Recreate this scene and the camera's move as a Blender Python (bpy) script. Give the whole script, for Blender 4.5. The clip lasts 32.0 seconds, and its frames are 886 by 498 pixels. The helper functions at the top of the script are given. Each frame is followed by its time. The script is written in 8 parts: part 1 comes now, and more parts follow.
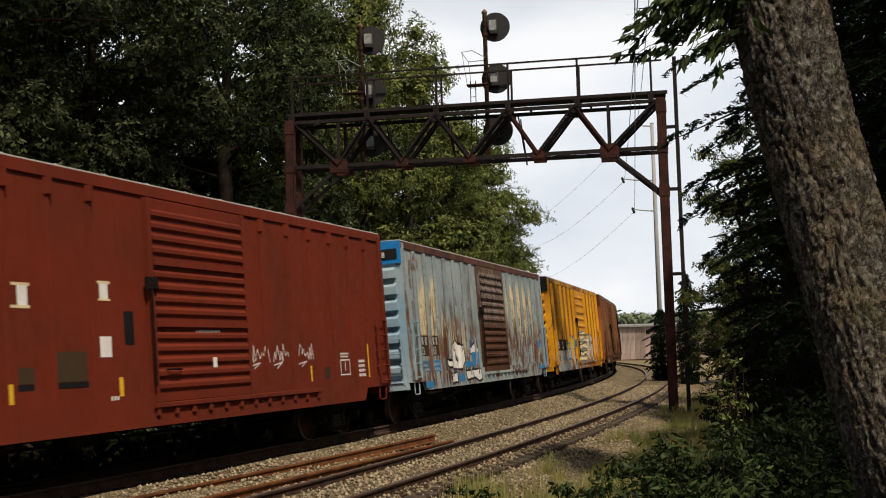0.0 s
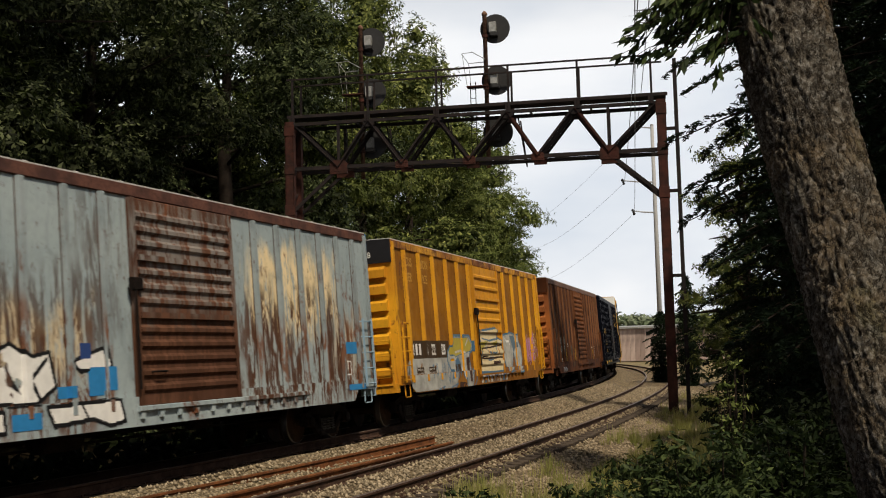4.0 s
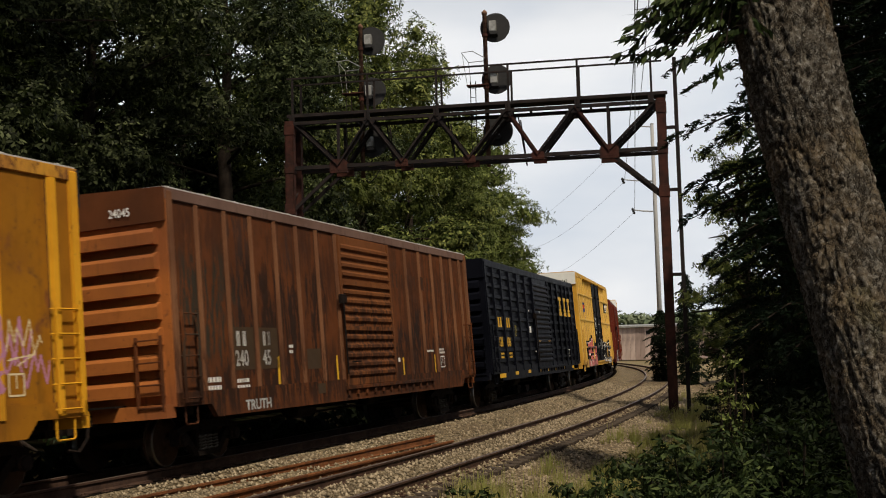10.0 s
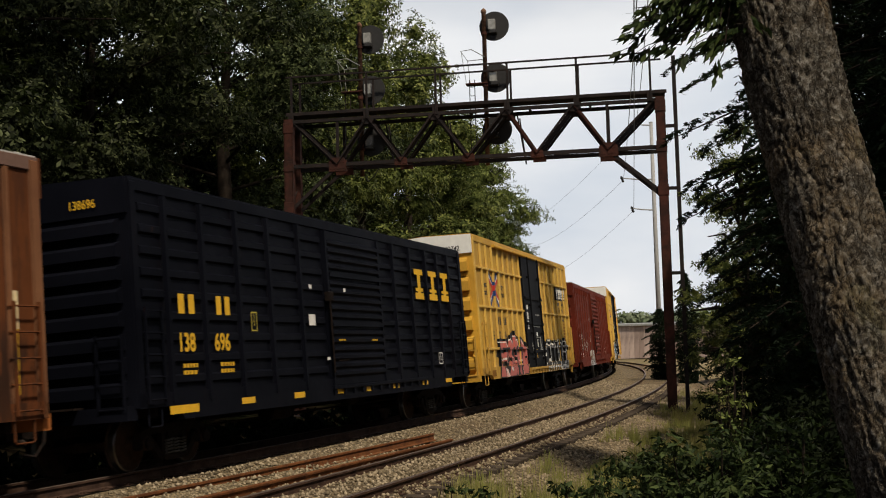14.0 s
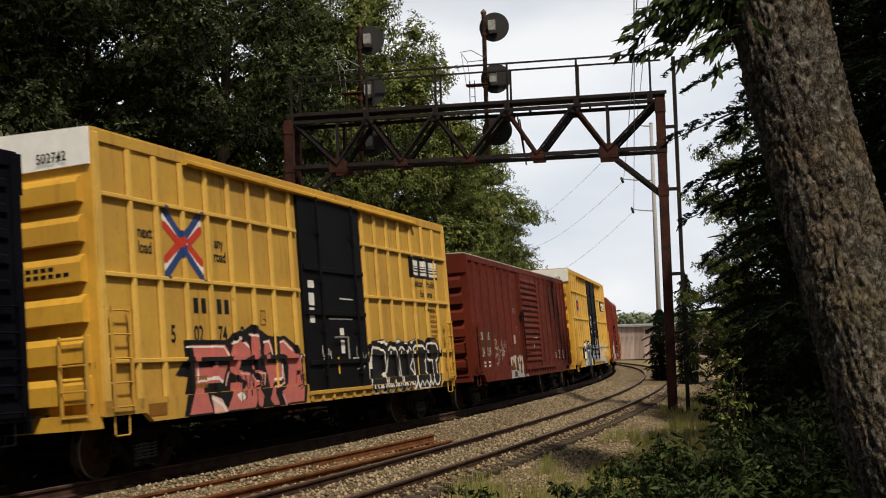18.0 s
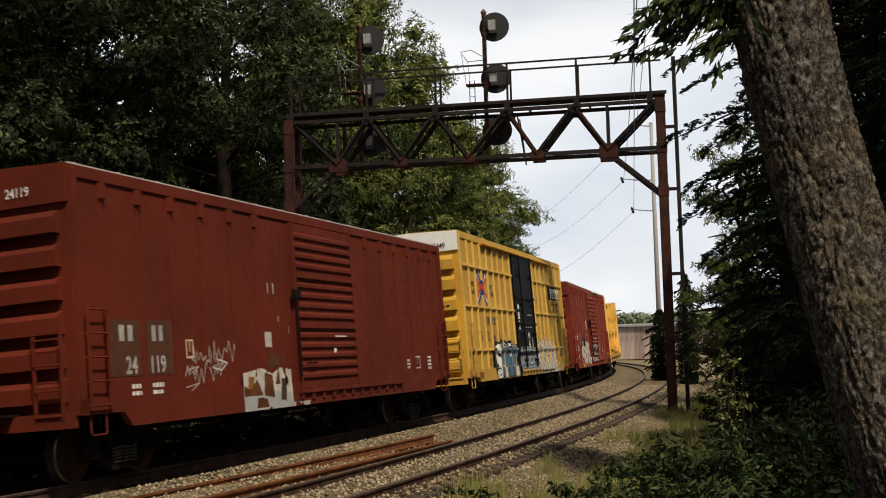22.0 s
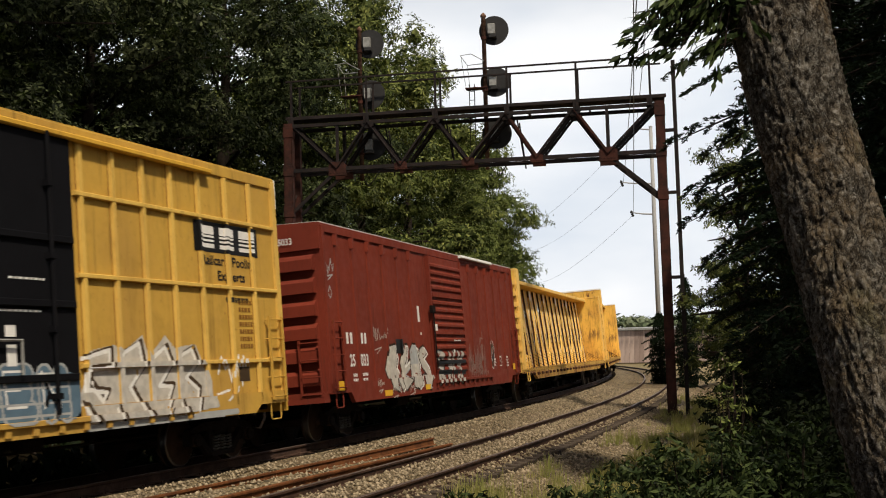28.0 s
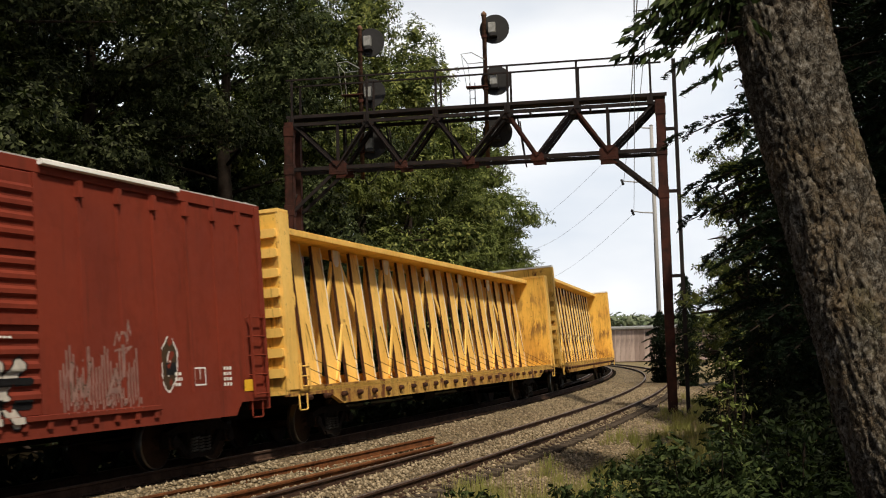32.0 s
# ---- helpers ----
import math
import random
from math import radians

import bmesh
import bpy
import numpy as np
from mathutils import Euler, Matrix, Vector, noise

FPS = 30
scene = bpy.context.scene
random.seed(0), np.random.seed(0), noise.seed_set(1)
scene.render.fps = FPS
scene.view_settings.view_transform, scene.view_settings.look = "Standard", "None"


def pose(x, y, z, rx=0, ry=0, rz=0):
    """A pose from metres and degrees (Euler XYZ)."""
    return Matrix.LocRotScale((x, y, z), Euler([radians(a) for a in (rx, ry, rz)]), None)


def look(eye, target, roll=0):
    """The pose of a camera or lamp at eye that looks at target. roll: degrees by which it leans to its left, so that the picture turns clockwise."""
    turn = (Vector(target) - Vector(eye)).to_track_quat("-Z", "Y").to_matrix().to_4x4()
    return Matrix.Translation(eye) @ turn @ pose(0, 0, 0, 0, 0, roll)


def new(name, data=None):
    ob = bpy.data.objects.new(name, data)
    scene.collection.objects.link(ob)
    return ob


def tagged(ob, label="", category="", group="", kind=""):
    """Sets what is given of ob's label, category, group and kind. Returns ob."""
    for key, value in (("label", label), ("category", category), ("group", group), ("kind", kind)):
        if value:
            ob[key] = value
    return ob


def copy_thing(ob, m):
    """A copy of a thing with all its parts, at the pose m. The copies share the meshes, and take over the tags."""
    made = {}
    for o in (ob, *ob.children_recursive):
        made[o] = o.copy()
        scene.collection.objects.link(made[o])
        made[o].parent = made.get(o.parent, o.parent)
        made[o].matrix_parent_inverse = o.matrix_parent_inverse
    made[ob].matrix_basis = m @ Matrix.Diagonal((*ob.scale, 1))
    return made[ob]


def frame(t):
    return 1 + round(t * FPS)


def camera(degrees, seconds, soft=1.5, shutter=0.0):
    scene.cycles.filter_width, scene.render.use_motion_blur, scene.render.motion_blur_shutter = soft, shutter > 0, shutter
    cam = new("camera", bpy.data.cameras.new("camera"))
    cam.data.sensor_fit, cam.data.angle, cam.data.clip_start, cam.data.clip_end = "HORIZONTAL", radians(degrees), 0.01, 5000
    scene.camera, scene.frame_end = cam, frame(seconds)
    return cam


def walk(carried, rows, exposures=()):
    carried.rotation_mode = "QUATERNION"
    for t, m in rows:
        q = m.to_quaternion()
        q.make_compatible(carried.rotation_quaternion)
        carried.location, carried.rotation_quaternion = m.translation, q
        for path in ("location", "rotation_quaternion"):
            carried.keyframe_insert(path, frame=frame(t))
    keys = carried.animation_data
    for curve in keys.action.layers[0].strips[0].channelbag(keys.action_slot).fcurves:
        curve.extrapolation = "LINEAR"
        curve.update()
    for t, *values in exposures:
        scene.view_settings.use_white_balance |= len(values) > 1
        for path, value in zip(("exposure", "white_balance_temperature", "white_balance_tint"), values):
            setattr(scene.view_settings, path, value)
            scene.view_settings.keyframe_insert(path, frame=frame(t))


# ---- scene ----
# ---- camera: on a rest beside the line, with a little sway ----
EYE = Vector((0.0, 0.0, 1.846))
FOCAL = 2051.0
TILT, LEAN = 0.08682, -1.49


def aim(dx, dy):
    az, el = -dx / FOCAL, TILT + dy / FOCAL
    return look(EYE, EYE + Vector((math.sin(az) * math.cos(el), math.cos(az) * math.cos(el), math.sin(el))), LEAN)


cam = camera(41.84, 32.0, soft=1.05, shutter=0.35)
walk(cam, [(t, aim(dx, dy)) for t, dx, dy in (
    (0, 0, -1.2), (1, 0, 0), (2, 0, -.2), (3, 0, 2.7), (3.5, 0, 1.5), (5.5, 0, 2.4), (6, 0, 2.2), (7, 0, 0), (8, 0, -.5), (9, 0, 0),
    (10, 0, -.2), (11, 0, -1.7), (12, -1.5, -2.9), (13, -1.5, -2.9), (14, -1.5, -2.9), (14.5, -1.5, -1.7), (16.5, -1.5, -3), (17, -1.5, -1.5),
    (18, -1.5, -1.4), (19, -1.5, 0), (20, -1.5, 0), (21, -1.5, -1.2), (22, -1.5, -1.5), (23, -1.9, .7), (24, -1.5, -.8), (25, -1.7, -3),
    (25.5, -1.5, .9), (27.5, -1.7, 4.6), (28, -2.2, 4.6), (29, -1.5, 2.2), (30, -1.5, 3.1), (31, -2.5, 4.4), (32, -1.2, 2.2))],
     exposures=((0, -0.02), (3.5, -0.04), (7, -0.09), (11, -0.17), (13, -0.19), (14.5, -0.18), (17, -0.11), (20, -0.05), (25, -0.05), (28, 0.04), (30, 0.08), (32, 0.09)))

# ---- light: a bright, thinly veiled sky and a hazy sun behind the viewer ----
SUN_TO = Vector((0.46, -0.89, 1.42)).normalized()
world = bpy.data.worlds.new("sky")
scene.world = world
world.use_nodes = True
wt = world.node_tree
wt.nodes.clear()
w_out = wt.nodes.new("ShaderNodeOutputWorld")
w_bg = wt.nodes.new("ShaderNodeBackground")
w_sky = wt.nodes.new("ShaderNodeTexSky")
w_sky.sky_type, w_sky.sun_disc = "NISHITA", False
w_sky.sun_elevation = math.asin(SUN_TO.z)
w_sky.sun_rotation = math.atan2(SUN_TO.x, SUN_TO.y)
w_sky.dust_density = 4.0
w_tc = wt.nodes.new("ShaderNodeTexCoord")
w_map = wt.nodes.new("ShaderNodeMapping")
w_map.inputs["Scale"].default_value = (1.2, 1.2, 3.0)
w_noise = wt.nodes.new("ShaderNodeTexNoise")
w_noise.inputs["Scale"].default_value, w_noise.inputs["Detail"].default_value = 2.2, 5.0
w_ramp = wt.nodes.new("ShaderNodeValToRGB")
w_ramp.color_ramp.elements[0].position, w_ramp.color_ramp.elements[0].color = 0.36, (15.0, 16.3, 18.1, 1)
w_ramp.color_ramp.elements[1].position, w_ramp.color_ramp.elements[1].color = 0.60, (21.0, 21.2, 21.5, 1)
w_mix = wt.nodes.new("ShaderNodeMixRGB")
w_sep = wt.nodes.new("ShaderNodeSeparateXYZ")
w_haze = wt.nodes.new("ShaderNodeMapRange")     # thick bright haze low down, thinner towards the zenith
for key, value in (("From Min", 0.26), ("From Max", 0.48), ("To Min", 0.92), ("To Max", 0.0)):
    w_haze.inputs[key].default_value = value
wt.links.new(w_tc.outputs["Generated"], w_sep.inputs["Vector"])
wt.links.new(w_sep.outputs["Z"], w_haze.inputs["Value"])
wt.links.new(w_haze.outputs["Result"], w_mix.inputs["Fac"])
wt.links.new(w_tc.outputs["Generated"], w_map.inputs["Vector"])
wt.links.new(w_map.outputs["Vector"], w_noise.inputs["Vector"])
wt.links.new(w_noise.outputs["Fac"], w_ramp.inputs["Fac"])
wt.links.new(w_sky.outputs["Color"], w_mix.inputs["Color1"])
wt.links.new(w_ramp.outputs["Color"], w_mix.inputs["Color2"])
wt.links.new(w_mix.outputs["Color"], w_bg.inputs["Color"])
w_bg.inputs["Strength"].default_value = 0.05
wt.links.new(w_bg.outputs["Background"], w_out.inputs["Surface"])
sun = new("sun", bpy.data.lights.new("sun", "SUN"))
sun.data.energy, sun.data.angle, sun.data.color = 4.2, radians(4), (1.0, 0.875, 0.69)
sun.matrix_world = look(SUN_TO * 60, (0, 0, 0))

# ---- the line: two parallel tracks in a left-hand curve, the farther one canted ----
CANT = radians(3.5)
CURVE = -0.00283
BEND = 330.0        # the curve runs out into a straight here
NEAR_OFF, NEAR_Z = 3.9, -0.20


def heading(s):
    return 0.42173 + CURVE * max(-60.0, min(s, BEND))


def line(s, off=0.0, z=0.0):
    """A point of the line at s metres, off metres to its right."""
    a = 0.42173
    lo, hi = -60.0, BEND
    c = max(lo, min(s, hi))
    h = a + CURVE * c
    # closed form of the arc
    x = -15.5 - (math.cos(h) - math.cos(a)) / CURVE
    y = -5.703 + (math.sin(h) - math.sin(a)) / CURVE
    x += (s - c) * math.sin(h)
    y += (s - c) * math.cos(h)
    return Vector((x + off * math.cos(h), y - off * math.sin(h), z))


# ---- materials ----
class Nodes:
    """A small builder for node materials."""

    def __init__(self, name):
        self.mat = bpy.data.materials.new(name)
        self.mat.use_nodes = True
        self.t = self.mat.node_tree
        self.bsdf = self.t.nodes["Principled BSDF"]
        self.coord = self.t.nodes.new("ShaderNodeTexCoord").outputs["Object"]

    def put(self, socket, value):
        if isinstance(value, bpy.types.NodeSocket):
            self.t.links.new(value, socket)
        else:
            socket.default_value = value

    def noise(self, scale, detail=4.0, stretch=(1, 1, 1), rough=0.55, distort=0.0, vector=None):
        m = self.t.nodes.new("ShaderNodeMapping")
        m.inputs["Scale"].default_value = stretch
        self.put(m.inputs["Vector"], vector or self.coord)
        n = self.t.nodes.new("ShaderNodeTexNoise")
        n.inputs["Scale"].default_value, n.inputs["Detail"].default_value = scale, detail
        n.inputs["Roughness"].default_value, n.inputs["Distortion"].default_value = rough, distort
        self.put(n.inputs["Vector"], m.outputs["Vector"])
        return n.outputs["Fac"]

    def voronoi(self, scale, what="Distance", feature="F1", stretch=(1, 1, 1), vector=None):
        m = self.t.nodes.new("ShaderNodeMapping")
        m.inputs["Scale"].default_value = stretch
        self.put(m.inputs["Vector"], vector or self.coord)
        n = self.t.nodes.new("ShaderNodeTexVoronoi")
        n.feature = feature
        n.inputs["Scale"].default_value = scale
        self.put(n.inputs["Vector"], m.outputs["Vector"])
        return n.outputs[what]

    def ramp(self, fac, lo, hi, a=0.0, b=1.0):
        n = self.t.nodes.new("ShaderNodeMapRange")
        n.interpolation_type = "SMOOTHSTEP"
        for key, v in (("Value", fac), ("From Min", lo), ("From Max", hi), ("To Min", a), ("To Max", b)):
            self.put(n.inputs[key], v)
        return n.outputs["Result"]

    def mix(self, fac, a, b, blend="MIX"):
        n = self.t.nodes.new("ShaderNodeMixRGB")
        n.blend_type = blend
        for key, v in (("Fac", fac), ("Color1", a), ("Color2", b)):
            self.put(n.inputs[key], v)
        return n.outputs["Color"]

    def math(self, op, a, b=0.0):
        n = self.t.nodes.new("ShaderNodeMath")
        n.operation = op
        n.use_clamp = False
        self.put(n.inputs[0], a)
        self.put(n.inputs[1], b)
        return n.outputs["Value"]

    def axis(self, which):
        n = self.t.nodes.new("ShaderNodeSeparateXYZ")
        self.put(n.inputs["Vector"], self.coord)
        return n.outputs[which]

    def box(self, u0, u1, z0, z1, soft=0.30, wobble=0.7):
        """A ragged patch of the car's side, by its length and height."""
        w = self.math("MULTIPLY", self.math("SUBTRACT", self.noise(2.3, 5, (1.6, 1.6, 0.5)), 0.5), wobble * 2)
        u, z = self.math("ADD", self.axis("X"), w), self.math("ADD", self.axis("Z"), w)
        m = self.ramp(u, u0 - soft, u0 + soft)
        for v, a, b in ((u, u1 + soft, u1 - soft), (z, z0 - soft, z0 + soft), (z, z1 + soft, z1 - soft)):
            m = self.math("MULTIPLY", m, self.ramp(v, a, b))
        return m

    def bump(self, height, strength=0.3, distance=0.02):
        n = self.t.nodes.new("ShaderNodeBump")
        n.inputs["Strength"].default_value, n.inputs["Distance"].default_value = strength, distance
        self.put(n.inputs["Height"], height)
        self.put(self.bsdf.inputs["Normal"], n.outputs["Normal"])

    def done(self, color, rough=0.6, metal=0.0, spec=0.4):
        self.put(self.bsdf.inputs["Base Color"], color)
        self.put(self.bsdf.inputs["Roughness"], rough)
        self.put(self.bsdf.inputs["Metallic"], metal)
        self.bsdf.inputs["Specular IOR Level"].default_value = spec
        return self.mat

    def island(self):
        return self.t.nodes.new("ShaderNodeNewGeometry").outputs["Random Per Island"]

    def per_object(self):
        return self.t.nodes.new("ShaderNodeObjectInfo").outputs["Random"]


RUST_A, RUST_B, RUST_D = (0.17, 0.062, 0.026, 1), (0.085, 0.036, 0.020, 1), (0.035, 0.018, 0.012, 1)


def paint(name, color, faded, rust=0.3, rough=0.5, patches=(), streak=0.35):
    """Weathered car paint: faded fields, rust spots, runs, grime."""
    n = Nodes(name)
    c = n.mix(n.ramp(n.noise(0.55, 5), 0.35, 0.68), color, faded)
    c = n.mix(n.math("MULTIPLY", n.ramp(n.noise(9.0, 3), 0.35, 0.75), 0.25), c, tuple(v * 0.72 for v in color[:3]) + (1,))
    for (u0, u1, z0, z1, col, amount) in patches:
        low = 0.38 if col[0] > 0.45 else 0.46
        ragged = n.ramp(n.noise(4.2, 8, (1.7, 1.7, 0.24), 0.70, 0.5), low, low + 0.06)
        c = n.mix(n.math("MULTIPLY", n.math("MULTIPLY", n.box(u0, u1, z0, z1), ragged), amount), c, col)
    grime = n.math("MULTIPLY", n.ramp(n.noise(2.4, 8, (1.0, 1.0, 0.45), 0.72, 0.8), 0.50, 0.68), 0.22 + 0.35 * rust)
    c = n.mix(grime, c, tuple(v * 0.42 for v in color[:3]) + (1,))
    runs = n.ramp(n.noise(3.2, 6, (1.0, 1.0, 0.10), 0.66), 0.54, 0.78, 0.0, streak)
    c = n.mix(runs, c, RUST_D)
    spots = n.ramp(n.noise(1.7, 8, (1.0, 1.0, 0.55), 0.68, 0.5), 0.72 - 0.24 * rust, 0.80 - 0.2 * rust)
    rusty = n.mix(n.ramp(n.noise(5.0, 4), 0.35, 0.65), RUST_A, RUST_B)
    c = n.mix(n.math("MULTIPLY", spots, min(1.0, 0.5 + rust)), c, rusty)
    # fine flakes and hairline runs
    if rust < 0.05:
        return n.done(c, n.ramp(n.noise(4.0, 3), 0.3, 0.7, rough + .1, rough + 0.2), 0.0, 0.02)
    c = n.mix(n.ramp(n.noise(13.0, 7, (1.0, 1.0, 0.5), 0.7), 0.66 - 0.10 * rust, 0.70 - 0.10 * rust, 0.0, 0.35 + 0.6 * rust), c, RUST_B)
    c = n.mix(n.ramp(n.noise(11.0, 4, (1.0, 1.0, 0.05), 0.6), 0.60, 0.74, 0.0, 0.22 + 0.5 * streak), c, RUST_D)
    n.bump(n.noise(1.2, 3), 0.25, 0.03)
    return n.done(c, n.ramp(n.noise(4.0, 3), 0.3, 0.7, rough + 0.05, rough + 0.25), 0.0, 0.07)


def plain(name, color, rough=0.6, metal=0.0, vary=0.25, scale=6.0, bump=0.0, spec=0.10):
    n = Nodes(name)
    c = n.mix(n.math("MULTIPLY", n.ramp(n.noise(scale, 5), 0.3, 0.7), vary), color, tuple(v * 0.45 for v in color[:3]) + (1,))
    if bump:
        n.bump(n.noise(scale * 4, 4), bump, 0.01)
    return n.done(c, rough, metal, spec)


def rusted(name, a, b, scale=3.0, rough=0.8, bump=0.3):
    n = Nodes(name)
    c = n.mix(n.ramp(n.noise(scale, 7, rough=0.65), 0.36, 0.66), a, b)
    c = n.mix(n.math("MULTIPLY", n.ramp(n.noise(scale * 9, 3), 0.4, 0.7), 0.4), c, RUST_D)
    n.bump(n.noise(scale * 12, 4), bump, 0.008)
    return n.done(c, rough, 0.0, 0.06)


def leafy(name, a, b, c3, gloss=0.5, through_light=0.08):
    """Leaves: each of its own green, lit through a little."""
    n = Nodes(name)
    i = n.island()
    c = n.mix(n.math("POWER", i, 2.6), a, b)
    c = n.mix(n.ramp(n.noise(0.5, 3), 0.42, 0.68), c, c3)
    m = n.done(c, gloss, 0.0, 0.05)
    tr = n.t.nodes.new("ShaderNodeBsdfTranslucent")
    n.put(tr.inputs["Color"], n.mix(0.5, c, (0.10, 0.16, 0.02, 1)))
    mx = n.t.nodes.new("ShaderNodeMixShader")
    mx.inputs["Fac"].default_value = through_light
    out = n.t.nodes["Material Output"]
    n.t.links.new(n.bsdf.outputs["BSDF"], mx.inputs[1])
    n.t.links.new(tr.outputs["BSDF"], mx.inputs[2])
    n.t.links.new(mx.outputs["Shader"], out.inputs["Surface"])
    return m


def ballast_mat():
    n = Nodes("ballast")
    cell = n.voronoi(17.0, "Color")
    sep = n.t.nodes.new("ShaderNodeSeparateColor")
    n.put(sep.inputs["Color"], cell)
    c = n.mix(sep.outputs["Red"], (0.165, 0.126, 0.070, 1), (0.31, 0.24, 0.140, 1))
    c = n.mix(n.ramp(n.noise(0.7, 5), 0.4, 0.7), c, (0.15, 0.105, 0.06, 1))
    d = n.voronoi(17.0)
    c = n.mix(n.ramp(d, 0.35, 0.75, 0.0, 0.8), c, (0.035, 0.028, 0.020, 1))
    n.bump(n.math("SUBTRACT", 1.0, d), 0.9, 0.05)
    return n.done(c, 0.9, 0.0, 0.2)


def soil_mat():
    n = Nodes("soil")
    c = n.mix(n.ramp(n.noise(1.3, 6), 0.35, 0.65), (0.15, 0.12, 0.066, 1), (0.25, 0.20, 0.115, 1))
    c = n.mix(n.ramp(n.noise(0.25, 5), 0.50, 0.70), c, (0.13, 0.125, 0.048, 1))
    n.bump(n.noise(14.0, 5), 0.8, 0.05)
    return n.done(c, 0.95, 0.0, 0.1)


def shaded_litter_mat():
    n = Nodes("shaded_litter")
    # near-black: the shade under trees and behind the train is in the colour
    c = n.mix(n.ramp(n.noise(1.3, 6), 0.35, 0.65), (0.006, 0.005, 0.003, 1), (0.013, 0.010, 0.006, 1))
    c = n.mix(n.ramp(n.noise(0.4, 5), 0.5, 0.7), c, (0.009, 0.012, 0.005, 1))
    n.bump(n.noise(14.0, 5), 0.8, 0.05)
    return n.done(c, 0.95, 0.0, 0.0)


def shaded_ballast_mat():
    n = Nodes("shaded_ballast")
    d = n.voronoi(17.0)
    # stones coloured near-black for the shade beneath the cars
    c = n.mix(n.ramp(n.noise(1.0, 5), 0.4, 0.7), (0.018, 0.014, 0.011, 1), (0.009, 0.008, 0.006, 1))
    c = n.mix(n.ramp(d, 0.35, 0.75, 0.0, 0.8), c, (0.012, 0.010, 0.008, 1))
    n.bump(n.math("SUBTRACT", 1.0, d), 0.9, 0.05)
    return n.done(c, 0.95, 0.0, 0.0)


def stone_mat():
    n = Nodes("stone")
    c = n.mix(n.island(), (0.105, 0.082, 0.050, 1), (0.36, 0.29, 0.195, 1))
    n.bump(n.noise(40.0, 3), 0.4, 0.01)
    return n.done(c, 0.9, 0.0, 0.2)


def bark_mat():
    """Grey, flaky bark: pale plate tops, brown flanks and black cracks, plus painted crease shade."""
    n = Nodes("bark")
    geo = n.t.nodes.new("ShaderNodeNewGeometry").outputs["Pointiness"]
    wind = n.noise(13.0, 6, (1.0, 1.0, 0.62), 0.70, 0.5)
    rift = n.math("ABSOLUTE", n.math("SUBTRACT", wind, 0.5))
    scale_ = n.noise(34.0, 6, (1.0, 1.0, 0.8), 0.74)
    fine = n.noise(130.0, 4, (1, 1, 1), 0.7)
    broad = n.noise(4.5, 5, (1.0, 1.0, 0.5), 0.6)
    c = n.mix(n.ramp(broad, 0.35, 0.65), (0.088, 0.074, 0.057, 1), (0.140, 0.122, 0.096, 1))
    c = n.mix(n.ramp(scale_, 0.48, 0.62, 0.0, 0.85), c, (0.31, 0.295, 0.262, 1))
    c = n.mix(n.ramp(scale_, 0.46, 0.36, 0.0, 0.85), c, (0.036, 0.029, 0.022, 1))
    c = n.mix(n.ramp(n.noise(1.7, 5), 0.50, 0.66, 0.0, 0.5), c, (0.24, 0.165, 0.085, 1))
    c = n.mix(n.ramp(n.noise(2.6, 4), 0.60, 0.72, 0.0, 0.4), c, (0.115, 0.120, 0.050, 1))
    c = n.mix(n.ramp(fine, 0.45, 0.65, 0.0, 0.4), c, (0.055, 0.046, 0.037, 1))
    c = n.mix(n.ramp(rift, 0.040, 0.008, 0.0, 0.8), c, (0.016, 0.012, 0.009, 1))
    # pointiness paints shade into the creases and light onto raised edges
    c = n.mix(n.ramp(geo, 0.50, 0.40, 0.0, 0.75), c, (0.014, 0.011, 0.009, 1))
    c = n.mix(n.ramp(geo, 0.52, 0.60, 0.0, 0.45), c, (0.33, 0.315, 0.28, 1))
    h = n.math("ADD", n.ramp(rift, 0.0, 0.08), n.math("ADD", n.math("MULTIPLY", scale_, 1.3), n.math("MULTIPLY", fine, 0.35)))
    n.bump(h, 1.0, 0.022)
    return n.done(c, 0.95, 0.0, 0.05)


M_BALLAST, M_SOIL, M_STONE, M_BARK = ballast_mat(), soil_mat(), stone_mat(), bark_mat()
M_SHADED_LITTER, M_SHADED_BALLAST = shaded_litter_mat(), shaded_ballast_mat()
M_RAILTOP = plain("rail_steel", (0.15, 0.11, 0.09, 1), 0.5, 0.5, 0.4)
M_RAILRUST = rusted("rail_rust", (0.075, 0.045, 0.032, 1), (0.035, 0.022, 0.018, 1))
M_OLDRAIL = rusted("old_rail_rust", (0.175, 0.068, 0.026, 1), (0.095, 0.038, 0.017, 1))
M_TIE = rusted("tie_wood", (0.085, 0.068, 0.052, 1), (0.040, 0.032, 0.026, 1), 4.0, 0.95, 0.6)
M_GANTRY = rusted("gantry_steel", (0.026, 0.022, 0.022, 1), (0.014, 0.014, 0.015, 1), 1.6)
M_GANTRY_RED = rusted("gantry_red", (0.068, 0.026, 0.020, 1), (0.028, 0.016, 0.014, 1), 2.2)
M_MAST = rusted("mast_rust", (0.20, 0.115, 0.075, 1), (0.075, 0.040, 0.028, 1), 5.0)
M_DISC = plain("signal_black", (0.035, 0.035, 0.036, 1), 0.7)
M_GALV = plain("galvanised", (0.36, 0.36, 0.34, 1), 0.5, 0.4, .6, 9.0)
M_POLE = plain("grey_pole", (0.33, 0.33, 0.33, 1), 0.7)
M_WIRE = plain("wire", (0.20, 0.20, 0.20, 1), 0.6)
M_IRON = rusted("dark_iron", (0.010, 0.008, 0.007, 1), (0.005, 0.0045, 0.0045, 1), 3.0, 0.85)
